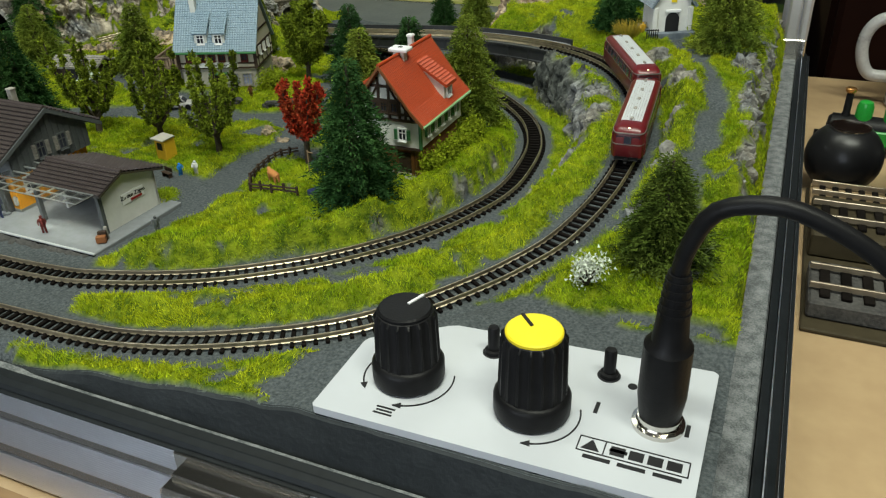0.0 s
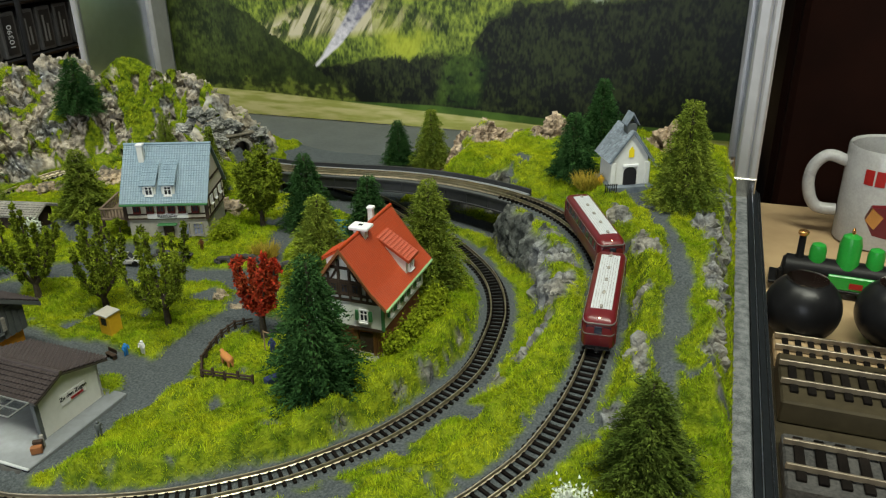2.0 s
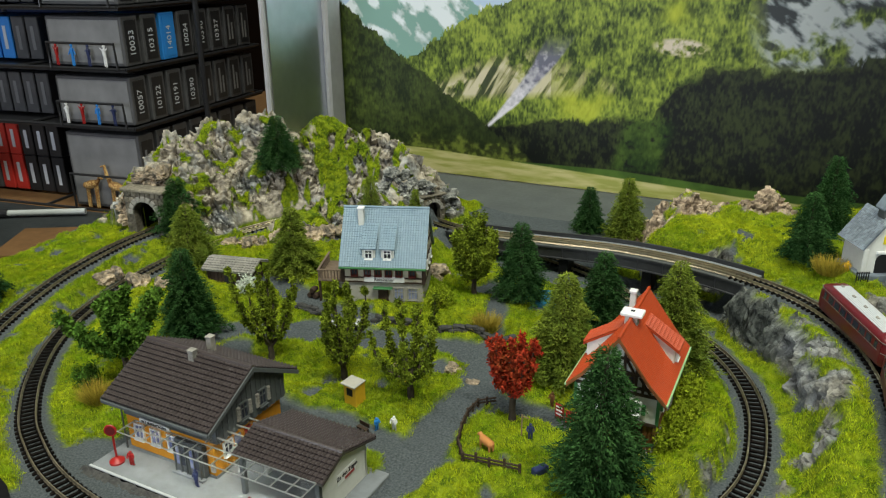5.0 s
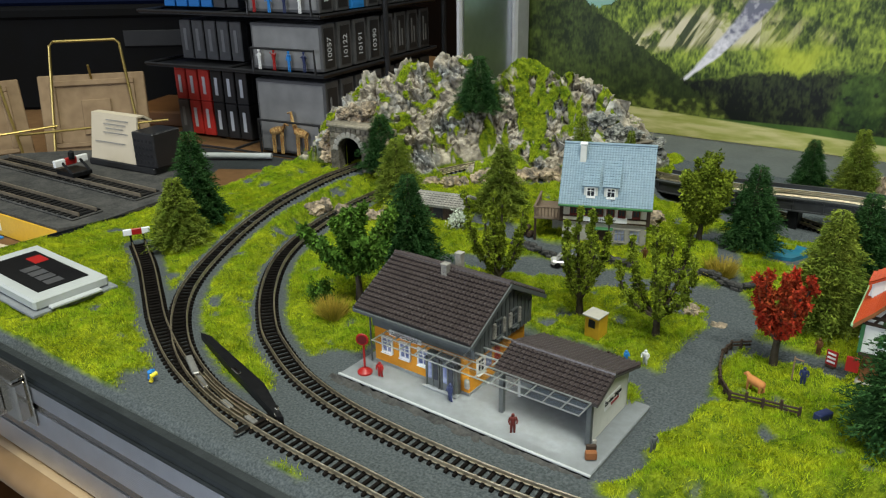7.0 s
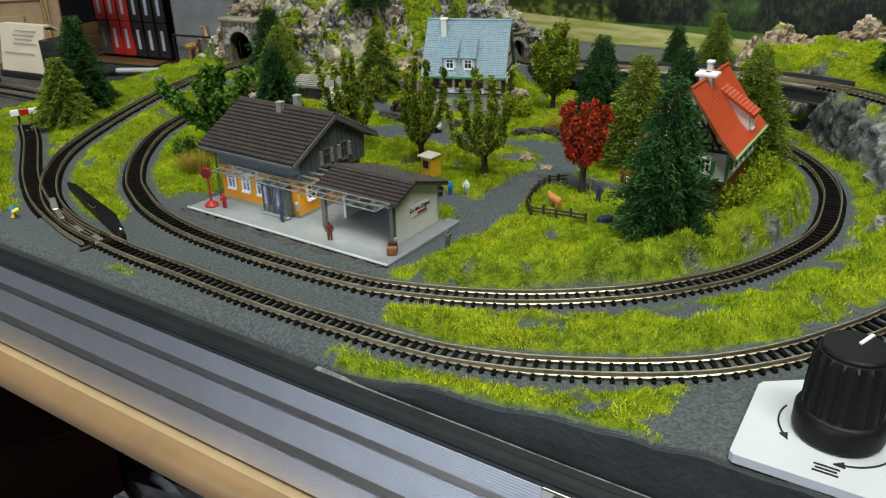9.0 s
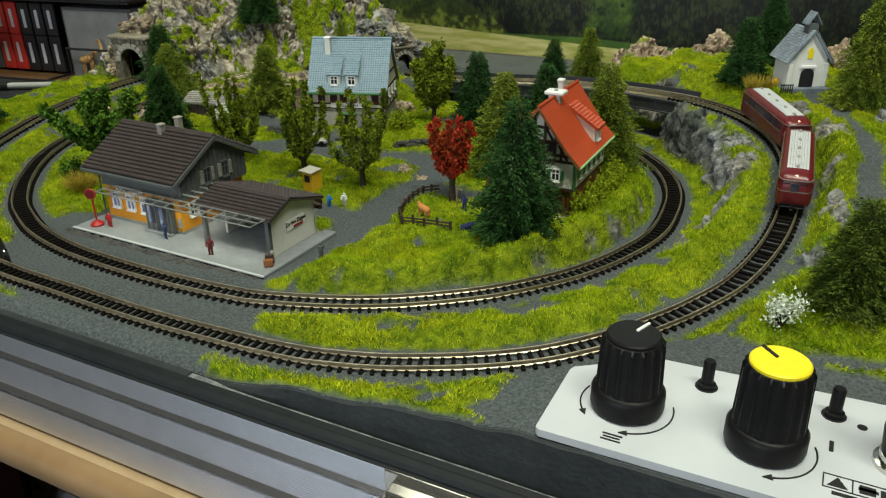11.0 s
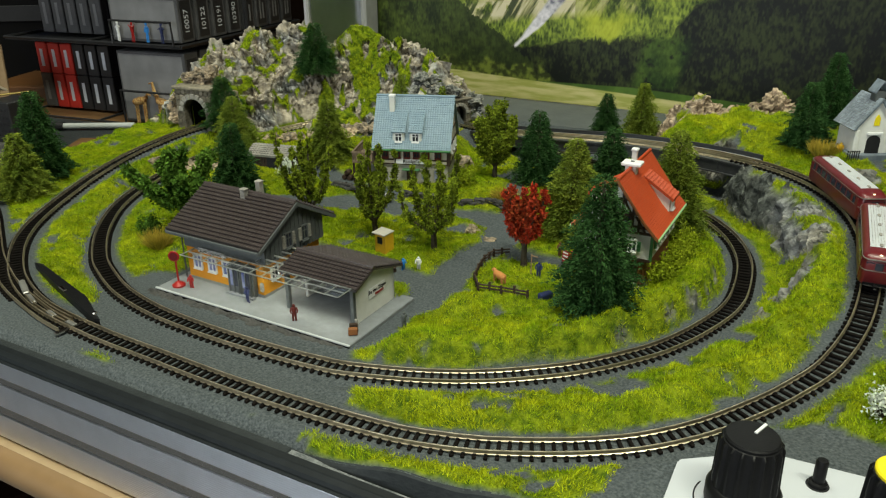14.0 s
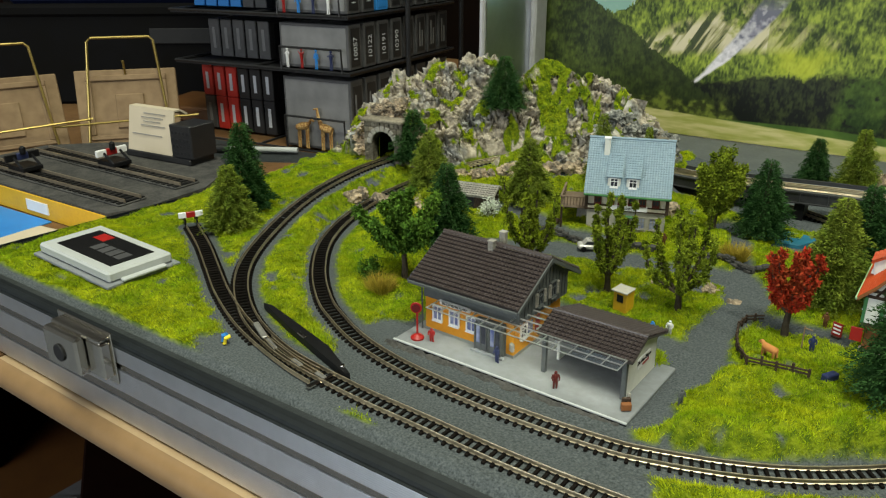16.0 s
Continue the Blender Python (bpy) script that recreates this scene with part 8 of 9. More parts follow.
for q, (dx, w) in enumerate(((0, 0.0050), (0.0004, 0.0042), (0, 0.0050))):
    part("symbol_print", Shape().box(0.1475 + dx, -0.0548 - 0.0011 * q + 0.0012, PT, 0.1475 + dx + w, -0.0543 - 0.0011 * q + 0.0012, PT + 0.00015), INK, panel)

plug = thing("power_plug", pose(0.2127, -0.0350, PT), "black power plug and cable in the panel's metal socket", "power plug")
part("socket_nut", Shape().turned([(0.0062, 0), (0.0062, 0.0012), (0.0052, 0.0014), (0.0052, 0.0034), (0.0045, 0.0036)], 24), CHROME, plug, "shiny threaded socket", smooth=True)
tip = Vector((0.0004, -0.0036, 0.0440))
ax = [Vector((0, 0, 0.0030)), Vector((0, -0.0006, 0.010)), Vector((0.0001, -0.0020, 0.0245)), Vector((0.0002, -0.0022, 0.0260)), Vector((0.0003, -0.0029, 0.0340)), tip]
part("body", Shape().tube([tuple(a) for a in ax], [0.0048, 0.0056, 0.0054, 0.0040, 0.0034, 0.0024], 20), BLACK, plug, smooth=True)
for q in range(5):
    c = ax[4].lerp(tip, q / 5)
    part("relief_ring", Shape().turned([(0.0036 - 0.0002 * q, -0.0004), (0.0036 - 0.0002 * q, 0.0004)], 16, at=tuple(c)), BLACK, plug)
bend = smooth_path([(0.0004, -0.0036, 0.043), (0.0012, -0.0046, 0.050), (0.0055, -0.0055, 0.0595), (0.0145, -0.0058, 0.0625), (0.0225, -0.0058, 0.0612), (0.0345, -0.0058, 0.0550), (0.047, -0.006, 0.043),
                    (0.058, -0.008, 0.022), (0.066, -0.012, -0.010), (0.072, -0.016, -0.042), (0.085, -0.02, -0.0575), (0.130, -0.020, -0.0580)], 0.003)
part("cable", Shape().tube([tuple(p) for p in bend], 0.0019, 12), BLACK, plug, "black cable", smooth=True)

# ---- sample box beside the siding ----
sample = thing("display_box", pose(-0.294, -0.0205, ground(-0.294, -0.0215) - 0.0006, 0, 0, -2.5) @ Matrix.Scale(0.9, 4), "white plastic display box with a dark printed window", "display box")
part("tray", Shape().box(-0.0420, -0.0235, 0, 0.0420, 0.0235, 0.0022, 0.0005), CONCRETE, sample, "clear grey tray edge")
part("cover", Shape().box(-0.0390, -0.0205, 0.0022, 0.0390, 0.0205, 0.0085, 0.0012), BOXWHITE, sample, "white cover")
part("picture", Shape().box(-0.0290, -0.0140, 0.0085, 0.0310, 0.0140, 0.0090, 0.0002), BLACK, sample, "dark glossy printed window")
part("red_mark", Shape().box(-0.0200, 0.0040, 0.0090, -0.0080, 0.0120, 0.0092), RED, sample, "red printed mark")
for q in range(4):
    part("writing_bar", Shape().box(-0.0060 + 0.0085 * q, -0.0060, 0.0090, 0.0008 + 0.0085 * q, 0.0030, 0.00915), BOXGREY, sample)
part("tab", Shape().box(0.0395, -0.0140, 0.0022, 0.0435, 0.0140, 0.0040, 0.0005), BOXWHITE, sample)

# ---- small things on the layout ----
def figurine(x, y, h, mat, label, turn=0, z=None):
    """A model figure, kept as one plain shape."""
    h *= 0.88
    s = Shape()
    for e in (-1, 1):
        s.tube([(e * 0.00060, 0.0004, 0), (e * 0.00058, 0.0001, h * 0.06), (e * 0.00055, 0, h * 0.26), (e * 0.00045, 0, h * 0.50)], [0.00042, 0.00036, 0.00046, 0.00058], 8)
        s.tube([(e * 0.0010, 0, h * 0.80), (e * 0.0015, -0.0002, h * 0.64), (e * 0.0012, -0.0009, h * 0.52)], [0.00040, 0.00036, 0.00026], 7)
    s.tube([(0, 0, h * 0.46), (0, 0, h * 0.56), (0, 0, h * 0.72), (0, 0, h * 0.82), (0, 0, h * 0.85)], [0.00085, 0.00088, 0.00112, 0.00092, 0.00035], 10)
    s.turned([(0.0003, h * 0.84), (0.00060, h * 0.89), (0.00062, h * 0.95), (0.0003, h)], 10)
    solid("figurine", s, mat, label, "figurine", pose(x, y, (ground(x, y) if z is None else z) - 0.0001, 0, 0, turn), group="figurines", smooth=True)


PZ = 0.0018
figurine(-0.033, 0.0045, 0.0090, OXBLOOD, "small dark red painted figurine on the platform", 40, PZ)
figurine(-0.062, 0.0085, 0.0088, NAVY, "small navy painted figurine on the platform", -20, PZ)
figurine(-0.0945, 0.0075, 0.0075, RED, "small red painted figurine beside the signal disc", 10, PZ)
figurine(0.011, 0.020, 0.0080, GREYPAINT, "small dark painted figurine on the gravel", 60)
figurine(0.0425, 0.088, 0.0085, NAVY, "small navy painted figurine in the paddock", 15)
figurine(0.0425, 0.1155, 0.0085, ORANGEWOOD, "small brown painted figurine beside the house", -30)
figurine(-0.0195, 0.070, 0.0070, BLUE, "small blue painted figurine beside the kiosk", 80)
figurine(-0.0125, 0.0725, 0.0080, WHITE, "small white painted figurine on the gravel", 0)
figurine(-0.052, 0.171, 0.0080, ORANGEWOOD, "small painted figurine in front of the inn", 0)
figurine(0.1535, 0.2535, 0.0075, KIOSK, "small yellow painted figurine beside the chapel", 0)

disc = thing("signal_disc", pose(-0.1015, 0.0065, PZ), "red signal disc on a red post on the platform", "signal")
part("foot", Shape().turned([(0.0030, 0), (0.0030, 0.0008), (0.0016, 0.0018), (0.0006, 0.0024)], 16), RED, disc, smooth=True)
part("post", Shape().tube([(0, 0, 0.002), (0, 0, 0.0150)], 0.00045, 8), RED, disc)
part("disc", Shape().turned([(0.0024, -0.0004), (0.0026, 0), (0.0024, 0.0004)], 24, m=pose(0, -0.0006, 0.0150, 90, 0, 25)), RED, disc)
part("disc_face", Shape().turned([(0.0019, 0), (0.0019, 0.0001)], 24, m=pose(0, -0.0006, 0.0150, 90, 0, 25) @ pose(0, 0, 0.0004)), MAROON, disc, "dark red face")

bags = thing("luggage_trolley", pose(-0.0045, 0.0060, PZ, 0, 0, 35) @ Matrix.Scale(0.85, 4), "brown suitcases stacked on a small trolley", "luggage")
part("suitcase", Shape().box(-0.0022, -0.0012, 0.0004, 0.0022, 0.0012, 0.0038, 0.0003), BROWN, bags)
part("suitcase", Shape().box(-0.0016, 0.0014, 0.0004, 0.0024, 0.0030, 0.0052, 0.0003), TIMBER, bags)
part("trolley_back", Shape().box(0.0010, 0.0032, 0, 0.0026, 0.0044, 0.0064, 0.0002), STONE, bags)

fence = thing("paddock_fence", pose(0, 0, 0), "low dark wooden paddock fence", "fence")
line = [(0.046, 0.0665), (0.034, 0.0650), (0.0225, 0.0655), (0.0165, 0.0740), (0.0130, 0.0850), (0.0105, 0.0970), (0.0115, 0.1060), (0.0180, 0.1110)]
for (ax_, ay), (bx_, by) in zip(line[:-1], line[1:]):
    za, zb = ground(ax_, ay), ground(bx_, by)
    part("post", Shape().box(ax_ - 0.0005, ay - 0.0005, za - 0.001, ax_ + 0.0005, ay + 0.0005, za + 0.0042, 0.0001), TIMBER, fence)
    mx, my = 0.5 * (ax_ + bx_), 0.5 * (ay + by)
    part("post", Shape().box(mx - 0.0005, my - 0.0005, ground(mx, my) - 0.001, mx + 0.0005, my + 0.0005, ground(mx, my) + 0.0042, 0.0001), TIMBER, fence)
    for h in (0.0018, 0.0033):
        part("rail", Shape().tube([(ax_, ay, za + h), (bx_, by, zb + h)], 0.00045, 5), TIMBER, fence)

cow = Shape()
cow.tube([(-0.0038, 0, 0.0042), (-0.0030, 0, 0.0043), (0.0, 0, 0.0042), (0.0030, 0, 0.0043), (0.0037, 0, 0.0044)], [0.0008, 0.0016, 0.0017, 0.0016, 0.0008], 10)
cow.tube([(0.0032, 0, 0.0048), (0.0045, 0, 0.0056), (0.0058, 0, 0.0048)], [0.0010, 0.0009, 0.0005], 8)
for x in (-0.0028, 0.0028):
    for y in (-0.0009, 0.0009):
        cow.tube([(x, y, 0.0036), (x, y, 0.0)], [0.0006, 0.0004], 6)
cow.tube([(-0.0038, 0, 0.0046), (-0.0042, 0, 0.0022)], 0.0002, 5)
solid("toy_cow", cow, COWBROWN, "brown painted toy cow standing in the paddock", "toy cow", pose(0.0290, 0.0745, ground(0.029, 0.0745) - 0.0002, 0, 0, 150), smooth=True)

trough = thing("trough", pose(0.0530, 0.0700, ground(0.053, 0.07), 0, 0, 60), "small dark blue trough in the paddock", "trough")
part("body", Shape().box(-0.0032, -0.0016, 0, 0.0032, 0.0016, 0.0030, 0.0003), NAVY, trough)
part("water", Shape().box(-0.0027, -0.0012, 0.0030, 0.0027, 0.0012, 0.0031), NAVY, trough)

gate = thing("gate_posts", pose(0.0385, 0.0885, ground(0.0385, 0.0885)), "pale wooden post and crossbar in the paddock", "post")
part("post", Shape().tube([(0, 0, 0), (0, 0, 0.0105)], 0.0003, 6), PLY, gate)
part("crossbar", Shape().tube([(0, 0, 0.0098), (0.0032, -0.0006, 0.0098)], 0.00025, 6), PLY, gate)

bench = thing("bench", pose(-0.024, 0.066, ground(-0.024, 0.066), 0, 0, -15), "dark bench beside the kiosk", "bench")
part("seat", Shape().box(-0.0030, -0.0010, 0.0018, 0.0030, 0.0010, 0.0023, 0.0001), TIMBER, bench)
part("backrest", Shape().box(-0.0030, 0.0010, 0.0023, 0.0030, 0.0013, 0.0044, 0.0001), TIMBER, bench)
for x in (-0.0024, 0.0024):
    part("leg", Shape().box(x - 0.0003, -0.0008, 0, x + 0.0003, 0.0010, 0.0018), TIMBER, bench)

car = thing("toy_car", pose(-0.0825, 0.1445, ground(-0.0825, 0.1445), 0, 0, 30), "cream toy car parked in front of the inn", "car")
part("body", Shape().box(-0.0088, -0.0035, 0.0012, 0.0088, 0.0035, 0.0040, 0.0008), CERAMIC, car)
part("cabin", Shape().prism([(-0.0060, 0.0040), (-0.0040, 0.0063), (0.0020, 0.0063), (0.0045, 0.0040)], -0.0030, 0.0030, "y"), CERAMIC, car)
for s in (1, -1):
    part("window", Shape().prism([(-0.0050, 0.0043), (-0.0037, 0.0059), (0.0017, 0.0059), (0.0035, 0.0043)], s * 0.0030, s * 0.0031, "y"), WINDOW, car)
    for x in (-0.0055, 0.0055):
        part("wheel", Shape().turned([(0.0014, -0.0005), (0.0016, 0), (0.0014, 0.0005)], 14, m=pose(x, s * 0.0033, 0.0016, 90)), BLACK, car)
part("windscreen", Shape().add([(0.0046, -0.0026, 0.0042), (0.0046, 0.0026, 0.0042), (0.0024, 0.0026, 0.0062), (0.0024, -0.0026, 0.0062)], [(0, 1, 2, 3)]), WINDOW, car)

bsign = thing("shop_sign", pose(0.0485, 0.1075, ground(0.0485, 0.1075), 0, 0, -20), "small red standing sign beside the house", "sign")
part("board", Shape().box(-0.0022, -0.0003, 0.0010, 0.0022, 0.0003, 0.0072, 0.0001), RED, bsign)
for q in range(3):
    part("writing_bar", Shape().box(-0.0016, -0.0005, 0.0022 + 0.0017 * q, 0.0016, -0.0003, 0.0029 + 0.0017 * q), WHITE, bsign)
part("foot", Shape().box(-0.0018, -0.0010, 0, 0.0018, 0.0010, 0.0010, 0.0002), TIMBER, bsign)

pond = Shape().slab([(0.004 + 0.011 * math.cos(a) * (1 + 0.2 * math.sin(3 * a)), 0.229 + 0.013 * math.sin(a) * (1 + 0.15 * math.cos(2 * a))) for a in np.linspace(0, 2 * math.pi, 28, endpoint=False)], -0.001, 0.0022)
solid("pond", pond, WATER, "small glossy blue pond beside the bridge", "pond", kind="structure")

# dry stone walls: two courses of small stones
SR = random.Random(4)
stone_meshes = []
for q in range(5):
    b = Shape().box(-0.0020, -0.0013, -0.0010, 0.0020, 0.0013, 0.0012, 0.0005)
    b.v = [(x * SR.uniform(0.8, 1.2), y * SR.uniform(0.8, 1.2), z * SR.uniform(0.8, 1.2)) for x, y, z in b.v]
    stone_meshes.append(mesh_of("stone", b, ASHBED))
for pts in ([(-0.118, 0.150), (-0.104, 0.148), (-0.091, 0.149)], [(-0.072, 0.157), (-0.060, 0.160), (-0.052, 0.163)], [(-0.036, 0.162), (-0.018, 0.166), (0.000, 0.163), (0.006, 0.167)]):
    w = thing("stone_wall", pose(0, 0, 0), "low dry stone wall along the lane", "stone wall", "dry stone walls")
    for (ax_, ay), (bx_, by) in zip(pts[:-1], pts[1:]):
        n = max(int(math.hypot(bx_ - ax_, by - ay) / 0.0035), 1)
        for q in range(n):
            for row in range(2):
                f = (q + 0.5 * row) / n
                x, y = ax_ + (bx_ - ax_) * f + SR.uniform(-0.0005, 0.0005), ay + (by - ay) * f + SR.uniform(-0.0006, 0.0006)
                ob = new("stone", SR.choice(stone_meshes))
                ob.parent = w
                ob.matrix_basis = pose(x, y, ground(x, y) + 0.0008 + 0.0019 * row, SR.uniform(-10, 10), SR.uniform(-10, 10), math.degrees(math.atan2(by - ay, bx_ - ax_)) + SR.uniform(-15, 15))
barrels = thing("barrel_stack", pose(-0.121, 0.170, ground(-0.121, 0.170)), "dark wooden barrels stacked beside the inn", "barrels")
for x, z in ((-0.002, 0.0018), (0.002, 0.0018), (0.0, 0.0050)):
    part("barrel", Shape().turned([(0.0014, -0.0024), (0.0019, 0), (0.0014, 0.0024)], 14, m=pose(x, 0, z, 90)), TIMBER, barrels)

# ---- on the table beside the case: sample boards, easels, rack of boxes ----
board = thing("sample_board", pose(-0.520, 0.106, BOT, 0, 0, 2), "grey ballasted sample board with tracks and an ochre front", "sample board")
part("slab", Shape().slab([(-0.150, -0.045), (0.085, -0.045), (0.096, -0.020), (0.094, 0.040), (0.070, 0.085), (0.030, 0.112), (-0.080, 0.112), (-0.120, 0.080), (-0.150, 0.050)], 0, 0.020), ASHBED, board, "dark grey ballast top")
part("front", Shape().box(-0.134, -0.0465, 0.0005, 0.084, -0.0452, 0.0185, 0.0004), KIOSK, board, "ochre yellow front strip")
part("label_strip", Shape().box(-0.020, -0.0475, 0.005, 0.010, -0.0466, 0.014), WHITE, board)
for y in (-0.018, 0.034):
    tr = part("track", Shape().box(-0.130, y - 0.0125, 0.020, 0.080, y + 0.0125, 0.0215, 0.0006), ASHBED, board, "dark sample track")
    for s in (1, -1):
        part("rail", Shape().box(-0.130, y + s * 0.0070 - 0.0005, 0.0222, 0.080, y + s * 0.0070 + 0.0005, 0.0248), BRONZE, tr)
    for q in range(30):
        part("sleeper", Shape().box(-0.128 + 0.007 * q, y - 0.0115, 0.0214, -0.1245 + 0.007 * q, y + 0.0115, 0.0224), BLACK, tr)


def buffer_cart(m, mat, label):
    t = thing("buffer_stop", m, label, "buffer stop", "sample buffer stops")
    part("base", Shape().box(-0.012, -0.009, 0, 0.012, 0.009, 0.004, 0.0005), BLACK, t)
    for y0, y1, c in ((-0.015, -0.0052, WHITE if mat is RED else BLACK), (-0.005, 0.005, mat), (0.0052, 0.015, WHITE if mat is RED else BLACK)):
        part("beam", Shape().box(-0.004, y0, 0.008, -0.001, y1, 0.014, 0.0005), c, t)
    for y in (-0.008, 0.008):
        part("strut", Shape().tube([(0.010, y, 0.003), (-0.002, y, 0.011)], 0.0012, 6), BLACK, t)
        part("buffer", Shape().turned([(0.0030, 0), (0.0026, 0.004)], 12, m=pose(-0.004, y, 0.0105, 0, -90)), BLACK, t)
    part("lamp", Shape().turned([(0.0022, 0.013), (0.0026, 0.015), (0.0026, 0.0185), (0.0012, 0.0200)], 12), BLACK, t, "small black lamp")


buffer_cart(board.matrix_world @ pose(-0.016, 0.034, 0.0248), RED, "black sample buffer stop with a white and red beam")
buffer_cart(board.matrix_world @ pose(-0.066, -0.018, 0.0248), NAVY, "black sample buffer stop on the board")
solid("blue_leaflet", Shape().box(-0.045, -0.024, 0, 0.045, 0.024, 0.0012, 0.0003), BLUE, "bright blue leaflet lying on the table", "leaflet", pose(-0.548, 0.032, BOT, 0, 0, 3))
solid("paper_sheet", Shape().box(-0.075, -0.04, 0, 0.075, 0.04, 0.0008, 0.0002), PAPER, "cream paper sheet lying on the table", "paper", pose(-0.462, 0.014, BOT, 0, 0, 8))

holder = thing("card_holder", pose(-0.532, 0.190, BOT + 0.020, 0, 0, 6), "black mesh holder with a cream printed card", "card holder")
part("tray", Shape().box(-0.042, -0.012, 0, 0.042, 0.018, 0.006, 0.001), BOXBLACK, holder)
part("end_panel", Shape().box(0.020, -0.012, 0.006, 0.046, 0.018, 0.036, 0.001), BOXBLACK, holder, "black mesh end panel")
for q in range(5):
    for r in range(4):
        part("mesh_hole", Shape().turned([(0.0013, 0), (0.0013, 0.0003)], 8, m=pose(0.024 + 0.0045 * q, -0.0121, 0.011 + 0.006 * r, 90)), INK, holder)
crd = Shape().prism([(-0.010, 0.006), (-0.002, 0.046), (0.006, 0.046), (0.014, 0.041), (0.012, 0.040), (0.005, 0.0445), (-0.001, 0.0445), (-0.008, 0.006)], -0.040, 0.018, "x")
cd = part("card", crd, PAPER, holder, "cream card with lines of writing")
for q in range(5):
    k = 0.86 - 0.09 * q - (0.12 if q == 4 else 0)
    y, z = -0.010 + 0.008 * k - 0.0004, 0.006 + 0.040 * k
    part("writing_bar", Shape().box(-0.020 - (0.014 if q == 4 else 0.003 * (q % 2)), y - 0.0004, z, 0.008 - 0.003 * (q % 3), y, z + 0.0010), STONE, cd)


def easel(m, w, h, label):
    t = thing("display_easel", m, label, "easel", "wire easels with relief boards")
    lean = 0.28
    wire = Shape()
    a, b = -w * 0.32, w * 0.32
    wire.tube([(a - 0.01, 0, 0.0015), (a, h * lean * 0.7, h * 0.97), (a + 0.004, h * lean * 0.72, h), (b - 0.004, h * lean * 0.72, h), (b, h * lean * 0.7, h * 0.97), (b + 0.01, 0, 0.0015)], 0.0014, 8)
    part("wire_stand", wire, BRASSWIRE, t, "brass-coloured wire stand", smooth=True)
    part("cross_wire", Shape().tube([(-w * 0.7, -0.004, h * 0.28), (w * 0.7, -0.004, h * 0.33)], 0.0012, 8), BRASSWIRE, t)
    part("foot", Shape().tube([(0, 0.06, 0.0015), (0, h * lean * 0.6, h * 0.8)], 0.0012, 6), BRASSWIRE, t)
    lm = Matrix.Rotation(-math.atan(lean), 4, "X") @ Matrix.Translation((0, 0.004, 0.004))
    part("board", Shape().box(-w / 2, 0, 0, w / 2, 0.006, h * 0.72, 0.001, lm), PLY, t, "pale carved relief board")
    for x0, x1, z0, z1 in ((-w * 0.4, w * 0.4, h * 0.10, h * 0.14), (-w * 0.4, -w * 0.34, h * 0.14, h * 0.62), (w * 0.34, w * 0.4, h * 0.14, h * 0.62), (-w * 0.4, w * 0.4, h * 0.62, h * 0.67), (-w * 0.12, w * 0.16, h * 0.2, h * 0.5)):
        part("relief", Shape().box(x0, -0.0025, z0, x1, 0, z1, 0.0008, lm), PLY, t)


easel(pose(-0.700, 0.128, BOT, 0, 0, 70), 0.115, 0.114, "pale relief board leaning on a brass wire easel")
easel(pose(-0.643, 0.226, BOT, 0, 0, 50), 0.100, 0.116, "pale relief board leaning on a brass wire easel")

# this dark sheet imitates the shade lying on the table before the rack
solid("table_mat", Shape().slab([(-0.66, 0.236), (-0.330, 0.205), (-0.330, 0.350), (-0.66, 0.305)], BOT, BOT + 0.002), DARKPAINT, "dark sheet put in for the shaded table before the rack", "mat")
pen = thing("marker_pen", pose(-0.545, 0.285, BOT + 0.0065, 0, 0, 30), "white marker pen with a black cap on the darkened table", "pen")
part("barrel", Shape().tube([(-0.010, 0, 0), (0.062, 0, 0)], 0.0030, 14), BOXWHITE, pen, smooth=True)
part("cap", Shape().tube([(-0.045, 0, 0), (-0.010, 0, 0)], [0.0038, 0.0045], 14), BOXBLACK, pen, "black cap", smooth=True)
solid("cardboard_piece", Shape().box(-0.065, -0.035, 0, 0.065, 0.035, 0.003, 0.0005), CARD, "brown cardboard piece on the darkened table", "cardboard", pose(-0.430, 0.262, BOT + 0.002, 0, 0, 30))
solid("cardboard_piece", Shape().box(-0.10, -0.05, 0, 0.10, 0.05, 0.018, 0.002), ORANGEWOOD, "orange-brown board on the table", "board", pose(-0.70, 0.42, BOT, 0, 0, 20))

# rack: tiers of blister boxes stacked one behind another
rack = thing("display_rack", pose(-0.532, 0.335, BOT, 0, 0, 8), "black wire shop rack for small boxes", "rack")
TIERS = ((0.004, 0.074), (0.088, 0.044), (0.142, 0.044), (0.196, 0.044), (0.250, 0.044))
for z0, h in TIERS:
    for y in (-0.004, 0.225):
        part("wire", Shape().tube([(-0.14, y, z0 - 0.003), (0.092, y, z0 - 0.003)], 0.0015, 6), BOXBLACK, rack)
    for x in (-0.14, -0.03, 0.092):
        part("wire", Shape().tube([(x, -0.004, z0 - 0.003), (x, 0.225, z0 - 0.003)], 0.0015, 6), BOXBLACK, rack)
    part("front_loop", Shape().tube([(0.010, -0.006, z0 - 0.003), (0.010, -0.007, z0 + h * 0.45), (0.085, -0.007, z0 + h * 0.45), (0.085, -0.006, z0 - 0.003)], 0.0013, 6), BOXBLACK, rack)
    part("shelf_plate", Shape().box(-0.14, -0.003, z0 - 0.006, 0.092, 0.224, z0 - 0.0045), BOXBLACK, rack)
for x in (-0.145, 0.10):
    for y in (0.10, 0.23):
        part("upright", Shape().tube([(x, y, 0), (x, y, 0.42)], 0.003, 8), BOXBLACK, rack)
RM = rack.matrix_world


